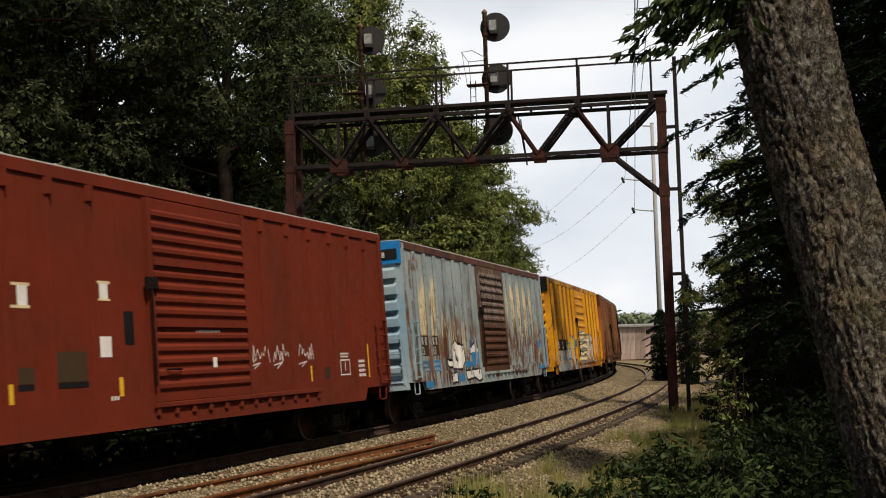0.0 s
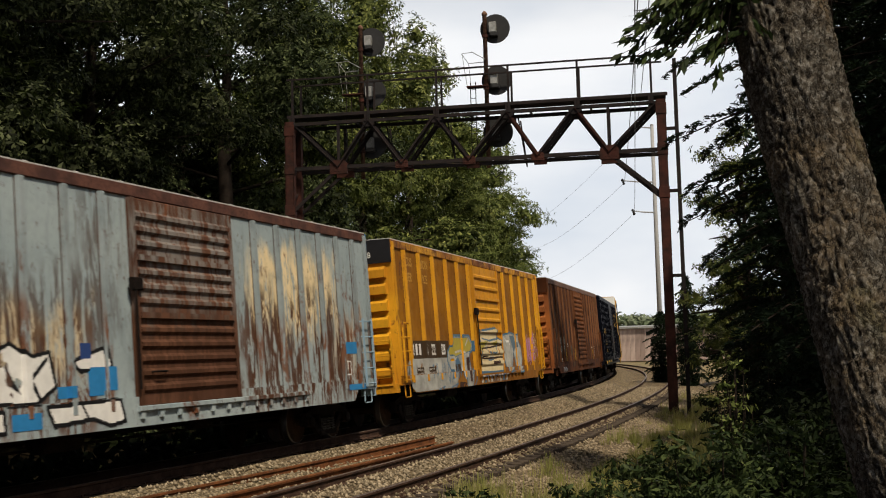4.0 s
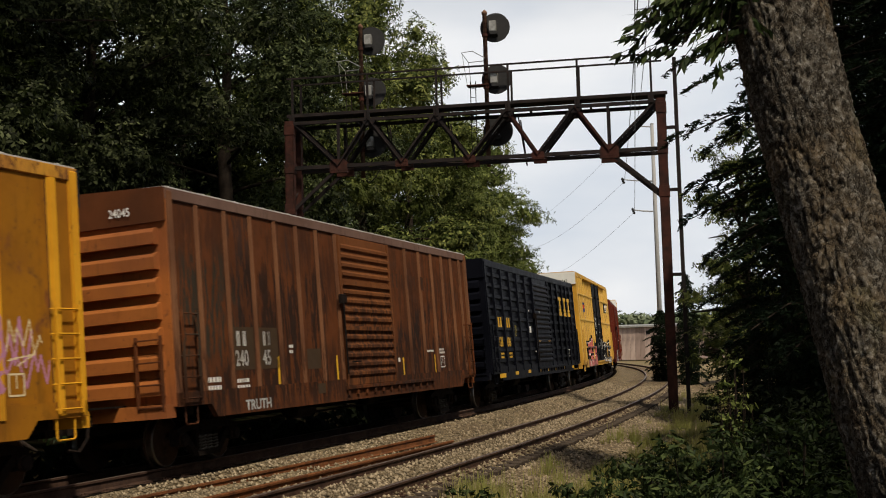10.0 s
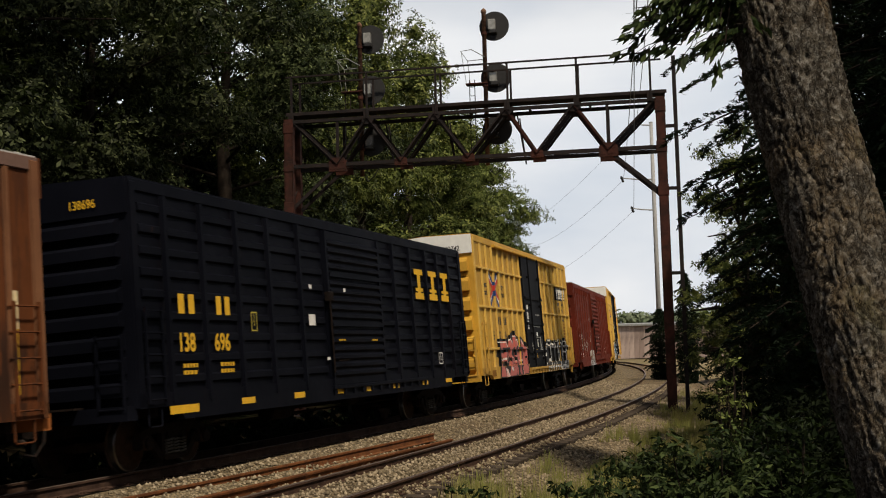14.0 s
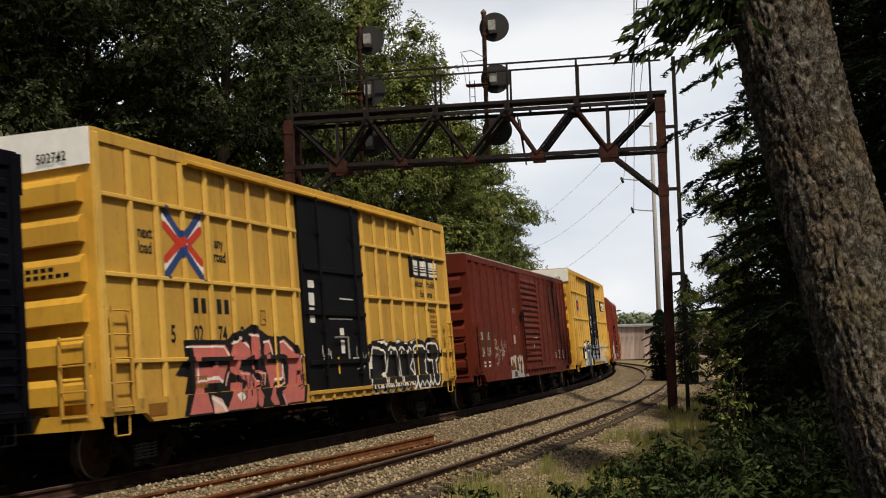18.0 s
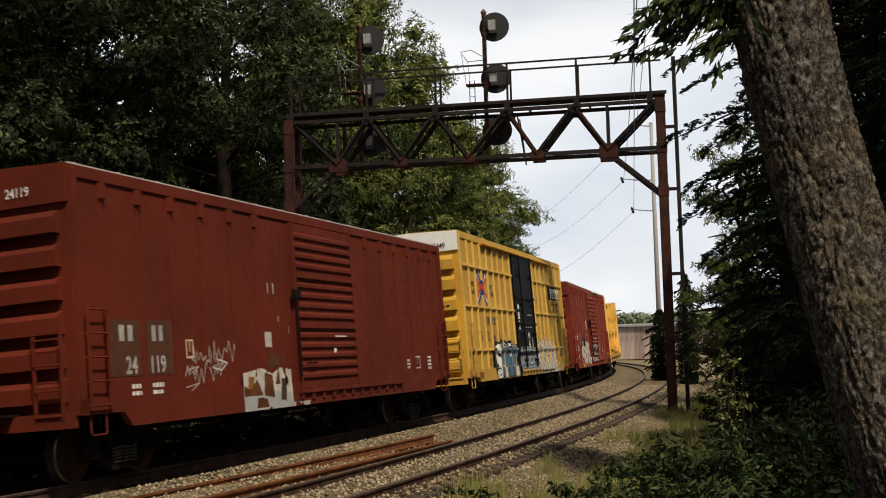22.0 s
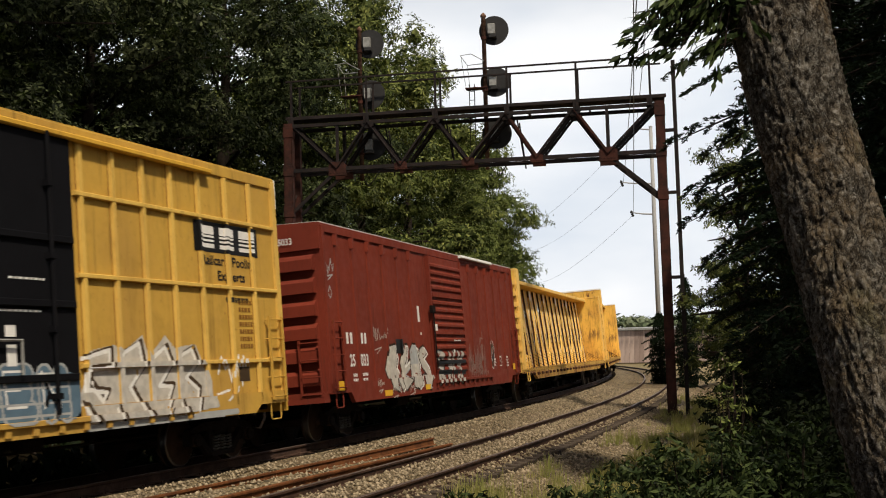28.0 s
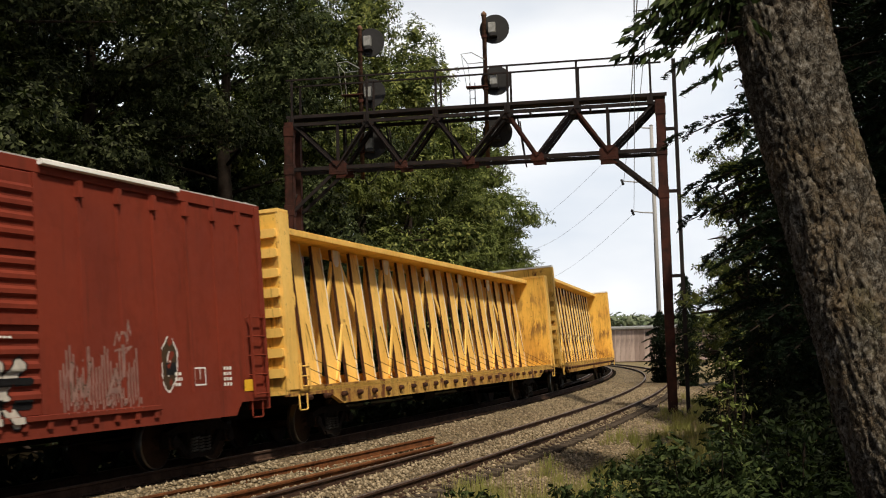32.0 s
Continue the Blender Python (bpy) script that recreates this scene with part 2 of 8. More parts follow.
M_WHEEL = rusted("wheel_steel", (0.060, 0.034, 0.020, 1), (0.022, 0.014, 0.010, 1), 3.0, 0.75)
M_SPRING = plain("dusty_steel", (0.075, 0.070, 0.062, 1), 0.6, 0.2)
M_TREAD = plain("wheel_tread", (0.32, 0.31, 0.30, 1), 0.35, 1.0, 0.1)
M_BLACK = plain("black_paint", (0.018, 0.018, 0.020, 1), 0.55)
M_WHITE = plain("white_paint", (0.80, 0.80, 0.77, 1), 0.6, 0.0, 0.15)
# leaf greens by place: near-black stands for shaded crowns, brighter for sunlit ones
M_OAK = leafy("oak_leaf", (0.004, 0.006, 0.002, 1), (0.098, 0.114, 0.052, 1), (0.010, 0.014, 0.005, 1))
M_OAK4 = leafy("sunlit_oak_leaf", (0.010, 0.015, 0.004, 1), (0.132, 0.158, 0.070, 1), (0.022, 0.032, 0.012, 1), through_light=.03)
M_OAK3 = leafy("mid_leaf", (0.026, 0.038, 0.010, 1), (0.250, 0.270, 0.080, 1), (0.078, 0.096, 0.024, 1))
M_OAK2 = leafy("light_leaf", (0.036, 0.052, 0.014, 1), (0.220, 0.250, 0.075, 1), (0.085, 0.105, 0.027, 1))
M_DEEP = leafy("shaded_wood_leaf", (0.003, 0.005, 0.002, 1), (0.026, 0.032, 0.014, 1), (0.005, 0.008, 0.003, 1), 0.8, 0.02)
# brush leaf: near-black, the shade is part of its colour
M_BRUSH = leafy("shaded_brush_leaf", (0.003, 0.005, 0.002, 1), (0.009, 0.013, 0.005, 1), (0.005, 0.007, 0.003, 1), 0.8, 0.03)
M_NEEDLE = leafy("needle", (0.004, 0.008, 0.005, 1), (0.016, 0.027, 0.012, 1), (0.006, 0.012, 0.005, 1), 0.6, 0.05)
# shrub greens: M_FRONT for lit growth, M_SHRUB darker for shaded growth
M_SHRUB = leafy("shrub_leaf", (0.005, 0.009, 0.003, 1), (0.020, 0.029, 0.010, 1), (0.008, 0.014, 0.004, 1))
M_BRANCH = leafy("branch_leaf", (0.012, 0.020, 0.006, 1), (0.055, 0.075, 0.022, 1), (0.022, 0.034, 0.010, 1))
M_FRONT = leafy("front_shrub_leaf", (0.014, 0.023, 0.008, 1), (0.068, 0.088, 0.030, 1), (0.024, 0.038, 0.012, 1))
M_GRASS = leafy("grass", (0.26, 0.24, 0.08, 1), (0.50, 0.44, 0.19, 1), (0.26, 0.28, 0.08, 1), 0.6, 0.35)
# far woods: the haze of distance is mixed into this leaf colour
M_HAZY = leafy("hazed_leaf", (0.115, 0.150, 0.085, 1), (0.215, 0.245, 0.165, 1), (0.165, 0.195, 0.125, 1))
M_TRUNK = rusted("far_bark", (0.030, 0.025, 0.020, 1), (0.016, 0.013, 0.011, 1), 3.0, 0.95, 0.6)


# ---- mesh helpers ----
class Geo:
    """Points and faces of one mesh, gathered from simple solids."""

    def __init__(self):
        self.v, self.f, self.mi = [], [], []
        self.slot = 0

    def add(self, verts, faces):
        k = len(self.v)
        self.v.extend(tuple(p) for p in verts)
        self.f.extend(tuple(i + k for i in f) for f in faces)
        self.mi.extend([self.slot] * len(faces))
        return self

    def box(self, x0, x1, y0, y1, z0, z1, c=0.0):
        """A box, its edges along x cut by c."""
        if c:
            prof = [(y0 + c, z0), (y1 - c, z0), (y1, z0 + c), (y1, z1 - c), (y1 - c, z1), (y0 + c, z1), (y0, z1 - c), (y0, z0 + c)]
        else:
            prof = [(y0, z0), (y1, z0), (y1, z1), (y0, z1)]
        return self.prism(prof, x0, x1)

    def prism(self, prof, x0, x1):
        """A profile in y, z drawn along x."""
        n = len(prof)
        v = [(x0, y, z) for y, z in prof] + [(x1, y, z) for y, z in prof]
        f = [(i, (i + 1) % n, n + (i + 1) % n, n + i) for i in range(n)]
        f += [tuple(range(n - 1, -1, -1)), tuple(range(n, 2 * n))]
        return self.add(v, f)

    def prism_z(self, prof, z0, z1):
        """A profile in x, y drawn upwards."""
        n = len(prof)
        v = [(x, y, z0) for x, y in prof] + [(x, y, z1) for x, y in prof]
        f = [(i, (i + 1) % n, n + (i + 1) % n, n + i) for i in range(n)]
        f += [tuple(range(n - 1, -1, -1)), tuple(range(n, 2 * n))]
        return self.add(v, f)

    def prism_y(self, prof, y0, y1):
        """A profile in x, z drawn along y."""
        n = len(prof)
        v = [(x, y0, z) for x, z in prof] + [(x, y1, z) for x, z in prof]
        f = [(i, n + i, n + (i + 1) % n, (i + 1) % n) for i in range(n)]
        f += [tuple(range(n)), tuple(range(2 * n - 1, n - 1, -1))]
        return self.add(v, f)

    def beam(self, a, b, w, h, up=(0, 0, 1)):
        """A bar from a to b, w across and h high."""
        a, b = Vector(a), Vector(b)
        d = (b - a).normalized()
        u = Vector(up)
        if abs(d.dot(u)) > 0.95:
            u = Vector((0, 1, 0))
        s = d.cross(u).normalized() * (w / 2)
        u = s.cross(d).normalized() * (h / 2)
        v = [p + i * s + j * u for p in (a, b) for i, j in ((-1, -1), (1, -1), (1, 1), (-1, 1))]
        return self.add(v, [(3, 2, 1, 0), (4, 5, 6, 7), (0, 1, 5, 4), (1, 2, 6, 5), (2, 3, 7, 6), (3, 0, 4, 7)])

    def angle(self, a, b, w, t=0.014, up=(0, 0, 1), side=1):
        """An angle iron from a to b."""
        a, b = Vector(a), Vector(b)
        d = (b - a).normalized()
        u = Vector(up)
        if abs(d.dot(u)) > 0.95:
            u = Vector((0, 1, 0))
        s = d.cross(u).normalized() * side
        u = (s.cross(d)).normalized() * side
        prof = [(0, 0), (w, 0), (w, t), (t, t), (t, w), (0, w)]
        v = [p + s * i + u * j for p in (a, b) for i, j in prof]
        n = 6
        f = [(i, (i + 1) % n, n + (i + 1) % n, n + i) for i in range(n)] + [tuple(range(n - 1, -1, -1)), tuple(range(n, 2 * n))]
        return self.add(v, f)

    def tube(self, pts, radii, seg=8, cap=True):
        """A round bar through pts; radii is one number or one for each point."""
        pts = [Vector(p) for p in pts]
        if not hasattr(radii, "__len__"):
            radii = [radii] * len(pts)
        v, f = [], []
        side = None
        for i, p in enumerate(pts):
            d = (pts[min(i + 1, len(pts) - 1)] - pts[max(i - 1, 0)]).normalized()
            if side is None:
                side = d.cross(Vector((0, 0, 1)) if abs(d.z) < 0.9 else Vector((1, 0, 0))).normalized()
            side = (side - d * side.dot(d)).normalized()
            other = d.cross(side)
            for k in range(seg):
                a = 2 * math.pi * k / seg
                v.append(p + (side * math.cos(a) + other * math.sin(a)) * radii[i])
            if i:
                b = (i - 1) * seg
                f += [(b + k, b + (k + 1) % seg, b + seg + (k + 1) % seg, b + seg + k) for k in range(seg)]
        if cap:
            f += [tuple(range(seg - 1, -1, -1)), tuple(range(len(v) - seg, len(v)))]
        return self.add(v, f)

    def lathe(self, prof, axis_a, axis_d, seg=24):
        """A profile of (along, radius) turned about an axis."""
        a, d = Vector(axis_a), Vector(axis_d).normalized()
        s = d.cross(Vector((0, 0, 1)) if abs(d.z) < 0.9 else Vector((1, 0, 0))).normalized()
        o = d.cross(s)
        v, f = [], []
        for i, (x, r) in enumerate(prof):
            for k in range(seg):
                t = 2 * math.pi * k / seg
                v.append(a + d * x + (s * math.cos(t) + o * math.sin(t)) * r)
            if i:
                b = (i - 1) * seg
                f += [(b + k, b + (k + 1) % seg, b + seg + (k + 1) % seg, b + seg + k) for k in range(seg)]
        f += [tuple(range(seg - 1, -1, -1)), tuple(range(len(v) - seg, len(v)))]
        return self.add(v, f)

    def mesh(self, name, *materials, smooth=False):
        me = bpy.data.meshes.new(name)
        me.from_pydata(self.v, [], self.f)
        for m in materials:
            me.materials.append(m)
        if len(materials) > 1:
            me.polygons.foreach_set("material_index", self.mi)
        if smooth:
            me.polygons.foreach_set("use_smooth", [True] * len(me.polygons))
        me.update()
        return me


def part(name, geo, material, parent, label="", smooth=False):
    """Links a mesh as one object under a thing or under a part."""
    data = geo.mesh(name, material, smooth=smooth) if isinstance(geo, Geo) else geo
    ob = new(name, data)
    ob.parent = parent
    return tagged(ob, label)


def thing(name, label, category, group="", kind="", m=None):
    ob = tagged(new(name), label, category, group, kind)
    ob.empty_display_size = 0.2
    if m is not None:
        ob.matrix_basis = m
    return ob


def arrays_mesh(name, verts, quads, *materials):
    """A mesh straight from number arrays: verts (n, 3), quads (m, 4) or triangles (m, 3)."""
    me = bpy.data.meshes.new(name)
    k = quads.shape[1]
    me.vertices.add(len(verts))
    me.vertices.foreach_set("co", verts.astype(np.float32).ravel())
    me.loops.add(quads.size)
    me.loops.foreach_set("vertex_index", quads.astype(np.int32).ravel())
    me.polygons.add(len(quads))
    me.polygons.foreach_set("loop_start", np.arange(0, quads.size, k, dtype=np.int32))
    for m in materials:
        me.materials.append(m)
    me.update(calc_edges=True)
    return me


# ---- ground: one sheet, shaped by the two tracks ----
def ground_z(o, s=0.0):
    """The height of the ground o metres to the right of the farther track."""
    pts = ((-1000, 2.0), (-60, 1.2), (-14, 0.3), (-9, -0.35), (-5.5, -0.75), (-3.4, -0.72), (-2.0, -0.33), (-1.5, -0.27), (0, -0.18), (1.45, -0.10),
           (1.75, -0.17), (2.3, -0.37), (2.7, -0.36), (3.9, -0.35), (4.70, -0.355), (4.9, -0.45), (5.3, -0.50), (5.8, -0.53), (6.6, -0.72), (7.6, -0.62), (9.0, -0.25), (11.0, 0.12), (14.0, 0.25),
           (30, 0.4), (200, 0.0), (2000, -2.0))
    z = pts[-1][1]
    for (a, za), (b, zb) in zip(pts, pts[1:]):
        if o <= b:
            z = za + (zb - za) * max(0.0, o - a) / (b - a)
            break
    if o > 6.6 and s > 25:      # the bank on which the viewer stands runs out along the line
        f = min(1.0, (s - 25) / 30)
        z = z * (1 - f) + f * (-0.62)
    return z


def build_ground():
    offs = [-300, -150, -80, -50, -35, -25, -18, -14, -11, -9, -7, -5.5, -4.4, -3.4, -2.7, -2.0, -1.5, -0.7, 0, 0.7, 1.1, 1.45, 1.6, 1.75, 1.9, 2.1, 2.3, 2.5, 2.7]
    offs += [3.2, 3.9, 4.70, 4.9, 5.3, 5.8, 6.0, 6.6, 7.1, 7.6, 8.2, 9, 10, 11, 12.5, 14, 17, 21, 26, 30, 40, 60, 100, 200, 400, 800, 1800]
    ss = [-1200, -600, -300, -150, -90, -50, -30] + [i * 1.0 for i in range(-20, 100)] + [100 + 4.0 * i for i in range(60)] + [340, 400, 500, 700, 1000, 1600, 2600]
    g = Geo()
    for s in ss:
        for o in offs:
            z = ground_z(o, s)
            amp = 0.05 if 5.6 < o < 40 or o < -5 else 0.018
            p = line(s, o)
            z += amp * 2 * noise.noise(Vector((p.x * 0.9, p.y * 0.9, 0))) + amp * noise.noise(Vector((p.x * 3, p.y * 3, 5)))
            g.v.append((p.x, p.y, z))
    n = len(offs)
    edge_lo, edge_hi = offs.index(-3.4), offs.index(7.1)
    for i in range(len(ss) - 1):
        for j in range(n - 1):
            g.f.append((i * n + j, i * n + j + 1, (i + 1) * n + j + 1, (i + 1) * n + j))
            # faces under the train and under trees take the shade-dark materials
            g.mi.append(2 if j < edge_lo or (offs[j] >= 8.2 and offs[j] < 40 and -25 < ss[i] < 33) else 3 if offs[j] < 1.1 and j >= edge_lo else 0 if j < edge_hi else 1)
    ob = new("ground", g.mesh("ground", M_BALLAST, M_SOIL, M_SHADED_LITTER, M_SHADED_BALLAST, smooth=True))
    tagged(ob, "grey-brown ballast beds and dry weedy soil beside the rails", "ground", kind="structure")


build_ground()


def rail_profile():
    return [(-0.07, 0), (0.07, 0), (0.07, 0.012), (0.012, 0.035), (0.009, 0.130), (0.036, 0.142), (0.036, 0.172), (0.028, 0.180),
            (-0.028, 0.180), (-0.036, 0.172), (-0.036, 0.142), (-0.009, 0.130), (-0.012, 0.035), (-0.07, 0.012)]


def sweep_rail(name, off, z0, cant, s0, s1, step, parent, label):
    prof = rail_profile()
    g = Geo()
    n = len(prof)
    k = int((s1 - s0) / step)
    for i in range(k + 1):
        s = s0 + (s1 - s0) * i / k
        h = heading(s)
        for a, b in prof:
            side = (off + a) * math.cos(cant) - (b - 0.18) * math.sin(cant) * 1.0
            up = (off + a) * math.sin(cant) + (b - 0.18) * math.cos(cant)
            p = line(s, side, z0 + up)
            g.v.append(p)
        if i:
            q = (i - 1) * n
            for j in range(n):
                g.f.append((q + j, q + n + j, q + n + (j + 1) % n, q + (j + 1) % n))
                g.mi.append(1 if j in (6, 7, 8) else 0)
    ob = new(name, g.mesh(name, M_RAILRUST, M_RAILTOP))
    ob.parent = parent
    return tagged(ob, label)


def tie_mesh(seed):
    r = random.Random(seed)
    g = Geo()
    L, w, h = 1.30 + r.uniform(-.03, .05), 0.115, 0.17
    n = 6
    for i in range(n):
        x0, x1 = -L + 2 * L * i / n, -L + 2 * L * (i + 1) / n
        c = 0.012 + r.uniform(0, .012)
        g.box(x0, x1 if i == n - 1 else x1, -w + r.uniform(-.006, .006), w + r.uniform(-.006, .006), -h, r.uniform(-.012, 0.0), c)
    return g.mesh("tie", M_TIE)


def plate_mesh():
    g = Geo()
    for off in (-0.7535, 0.7535):
        g.box(off - 0.17, off + 0.17, -0.09, 0.09, 0.0, 0.016, 0.004)
        for a in (-0.10, 0.10):
            g.box(off + a - 0.012, off + a + 0.012, -0.05, -0.02, 0.016, 0.045)
            g.box(off + a - 0.012, off + a + 0.012, 0.02, 0.05, 0.016, 0.045)
    return g.mesh("tie_plate", M_RAILRUST)


def build_track(name, off, z0, cant, s0, s1, label, seed):
    tr = thing(name, label, "railway track", kind="structure")
    gauge = 0.7535
    sweep_rail("rail", off - gauge, z0, cant, s0 - 60, s1 + 240, 1.5, tr, "worn steel rail with rusty web")
    sweep_rail("rail", off + gauge, z0, cant, s0 - 60, s1 + 240, 1.5, tr, "worn steel rail with rusty web")
    ties = [tie_mesh(seed + i) for i in range(7)]
    plate = plate_mesh()
    r = random.Random(seed)
    s = s0
    i = 0
    while s < s1 and i < 290:
        h = heading(s)
        p = line(s, off, z0 - 0.196)
        m = Matrix.Translation(p) @ Matrix.Rotation(-h + r.uniform(-.02, .02), 4, "Z") @ Matrix.Rotation(-cant, 4, "Y")
        t = new("tie", ties[i % 7])
        t.parent = tr
        t.matrix_basis = m
        if s < 70:
            q = new("tie_plate", plate)
            q.parent = tr
            q.matrix_basis = m
        s += 0.53 + r.uniform(-.03, .03)
        i += 1
    return tr


build_track("main_track", 0.0, 0.0, CANT, 8.0, 120.0, "canted main track of steel rails on dark wooden ties", 11)
build_track("siding_track", NEAR_OFF, NEAR_Z, 0.0, 18.0, 150.0, "lightly used siding track of rusty rails on weathered ties", 40)


def old_rail(s0, s1, o0, o1, z, tilt):
    """A loose rail lying on the ballast."""
    t = thing("loose_rail", "long rust-orange loose rail lying on the ballast", "rail", "loose rails between the tracks")
    g = Geo()
    prof = rail_profile()
    k = 40
    n = len(prof)
    for i in range(k + 1):
        f = i / k
        s, o = s0 + (s1 - s0) * f, o0 + (o1 - o0) * f
        for a, b in prof:
            p = line(s, o + a * math.cos(tilt) - b * math.sin(tilt), z + a * math.sin(tilt) + b * math.cos(tilt))
            g.v.append(p)
        if i:
            q = (i - 1) * n
            for j in range(n):
                g.f.append((q + j, q + n + j, q + n + (j + 1) % n, q + (j + 1) % n))
    g.f.append(tuple(range(n)))
    g.f.append(tuple(range(k * n + n - 1, k * n - 1, -1)))
    part("rail_bar", g, M_OLDRAIL, t)


old_rail(16.0, 36.2, 1.50, 2.20, -0.30, 0.1)
old_rail(15.0, 35.8, 2.05, 2.75, -0.40, -0.1)


def scatter_stones():
    """Loose ballast stones along the two tracks."""
    r = np.random.RandomState(5)
    n = 32000
    s = 17 + 55 * r.rand(n) ** 1.5
    o = 1.35 + 5.4 * r.rand(n)
    size = 0.022 + 0.030 * r.rand(n) ** 2
    base = np.array([(1, 0, 0), (-0.9, 0.2, 0), (0, 1, 0.1), (0.1, -1, 0), (0, 0, 0.8), (0, 0, -0.8)], float)
    faces = np.array([(0, 2, 4), (2, 1, 4), (1, 3, 4), (3, 0, 4), (2, 0, 5), (1, 2, 5), (3, 1, 5), (0, 3, 5)])
    V = np.empty((n, 6, 3))
    for i in range(n):
        z = ground_z(o[i])
        p = line(float(s[i]), float(o[i]), z + float(size[i]) * 0.35)
        V[i] = np.array(p)
    a = r.rand(n) * 6.283
    jit = 0.7 + 0.6 * r.rand(n, 6, 1)
    b = base[None] * jit
    ca, sa = np.cos(a)[:, None], np.sin(a)[:, None]
    B = np.stack([b[..., 0] * ca - b[..., 1] * sa, b[..., 0] * sa + b[..., 1] * ca, b[..., 2]], -1)
    V += B * size[:, None, None]
    F = (faces[None] + (np.arange(n) * 6)[:, None, None]).reshape(-1, 3)
    ob = new("ballast_stones", arrays_mesh("ballast_stones", V.reshape(-1, 3), F, M_STONE))
    tagged(ob, "loose grey-tan crushed stones along the tracks", "gravel", kind="stuff")


scatter_stones()


# ---- signal gantry over the tracks ----
def build_gantry():
    R, L = Vector((8.0, 41.27, -0.55)), Vector((-5.73, 43.75, -0.55))
    ax = (L - R)
    span = ax.length
    ang = math.atan2(ax.y, ax.x)
    t = thing("signal_gantry", "rusty steel truss signal gantry spanning the two tracks", "signal gantry", m=Matrix.Translation(R) @ Matrix.Rotation(ang, 4, "Z") @ Matrix.Translation((0, -0.5, 0)))
    zc, zt, dep = 9.42, 11.14, 1.0      # heights of the chords over the post's foot, depth of the box
    bot, top = (1.9, 4.5, 7.05, 9.6, 12.05), (3.1, 5.6, 8.3, 10.85)

    def plane(y):
        # local y points away from the viewer's side when negative
        g = Geo().box(0.05, span - 0.05, y - 0.06, y + 0.06, zc - 0.07, zc + 0.07)
        part("bottom_chord", g, M_GANTRY, t)
        part("top_chord", Geo().box(-0.0, span, y - 0.07, y + 0.07, zt - 0.06, zt + 0.06), M_GANTRY, t)
        nodes_t = (0.15,) + top + (span - 0.15,)
        pairs = []
        for i in range(5):
            pairs += [(nodes_t[i], bot[i]), (nodes_t[i + 1], bot[i])]
        for i, (a, b) in enumerate(pairs):
            g = Geo()
            for d in (-0.045, 0.045):
                g.angle((a, y + d, zt), (b, y + d, zc), 0.085, 0.014, (0, 1, 0), 1 if d > 0 else -1)
            part("diagonal", g, M_GANTRY_RED if i in (1, 3) and y > 0 else M_GANTRY, t)
        for b in (bot[0], bot[-1]):
            part("upright", Geo().beam((b, y, zc), (b, y, zt), 0.10, 0.10), M_GANTRY, t)
        for b in bot:
            big = b in (bot[0], bot[-1])
            w, h = (0.34, 0.26) if big else (0.24, 0.15)
            g = Geo().prism_y([(b - w, zc - h), (b + w, zc - h), (b + w, zc + h * .5), (b + w * .6, zc + h), (b - w * .6, zc + h), (b - w, zc + h * .5)], y - 0.075, y + 0.075)
            for k in range(-2, 3):
                for zz in (-h * .6, h * .3):
                    g.lathe([(0, .022), (.012, .022), (.02, .01)], (b + k * w * .36, y + (0.075 if y > 0 else -0.075), zc + zz), (0, 1 if y > 0 else -1, 0), 6)
            part("gusset", g, M_GANTRY_RED, t)
        for b in top:
            part("gusset", Geo().prism_y([(b - .25, zt + .05), (b + .25, zt + .05), (b + .22, zt - .14), (b + .12, zt - .24), (b - .12, zt - .24), (b - .22, zt - .14)], y - 0.075, y + 0.075), M_GANTRY, t)
        # knee braces
        for a, b in ((bot[0], 0.15), (bot[-1], span - 0.15)):
            part("knee_brace", Geo().beam((a, y, zc - 0.05), (b, y, 7.85), 0.09, 0.12), M_GANTRY, t)

    plane(dep / 2)
    plane(-dep / 2)
    # lattice across the bottom and the top
    for i in range(6):
        x0, x1 = 0.3 + (span - .6) * i / 6, 0.3 + (span - .6) * (i + 1) / 6
        part("lacing", Geo().beam((x0, -dep / 2, zc), (x1, dep / 2, zc), 0.05, 0.03), M_GANTRY, t)
        part("strut", Geo().beam((x1, -dep / 2, zt), (x1, dep / 2, zt), 0.07, 0.07), M_GANTRY, t)
    # posts: two channels laced together
    for x in (0.0, span):
        post = part("post", Geo().box(-0.16 + x, 0.16 + x, dep / 2 - 0.14, dep / 2 - 0.10, 0, zt + .1).box(-0.16 + x, 0.16 + x, dep / 2 + 0.10, dep / 2 + 0.14, 0, zt + .1)
                    .box(-0.17 + x, -0.13 + x, dep / 2 - 0.14, dep / 2 + 0.14, 0, zt + .1).box(0.13 + x, 0.17 + x, dep / 2 - 0.14, dep / 2 + 0.14, 0, zt + .1), M_GANTRY_RED, t)
        part("post", Geo().box(-0.15 + x, 0.15 + x, -dep / 2 - 0.13, -dep / 2 + 0.13, 0, zt + .1, 0.02), M_GANTRY_RED, t)
        for k in range(9):
            z = 0.7 + 0.95 * k
            sgn = 1 if k % 2 else -1
            part("lacing", Geo().beam((x, -dep / 2, z - .4 * sgn), (x, dep / 2, z + .4 * sgn), 0.05, 0.03), M_GANTRY, t)
        part("foot_plate", Geo().box(x - .35, x + .35, -dep / 2 - .3, dep / 2 + .3, -0.35, 0.05, 0.02), M_GANTRY, t)
        for zz in (7.85, zc, 10.9):
            part("splice_plate", Geo().box(x - .19, x + .19, dep / 2 - .16, dep / 2 + .16, zz - .2, zz + .2, 0.01), M_GANTRY_RED, t)
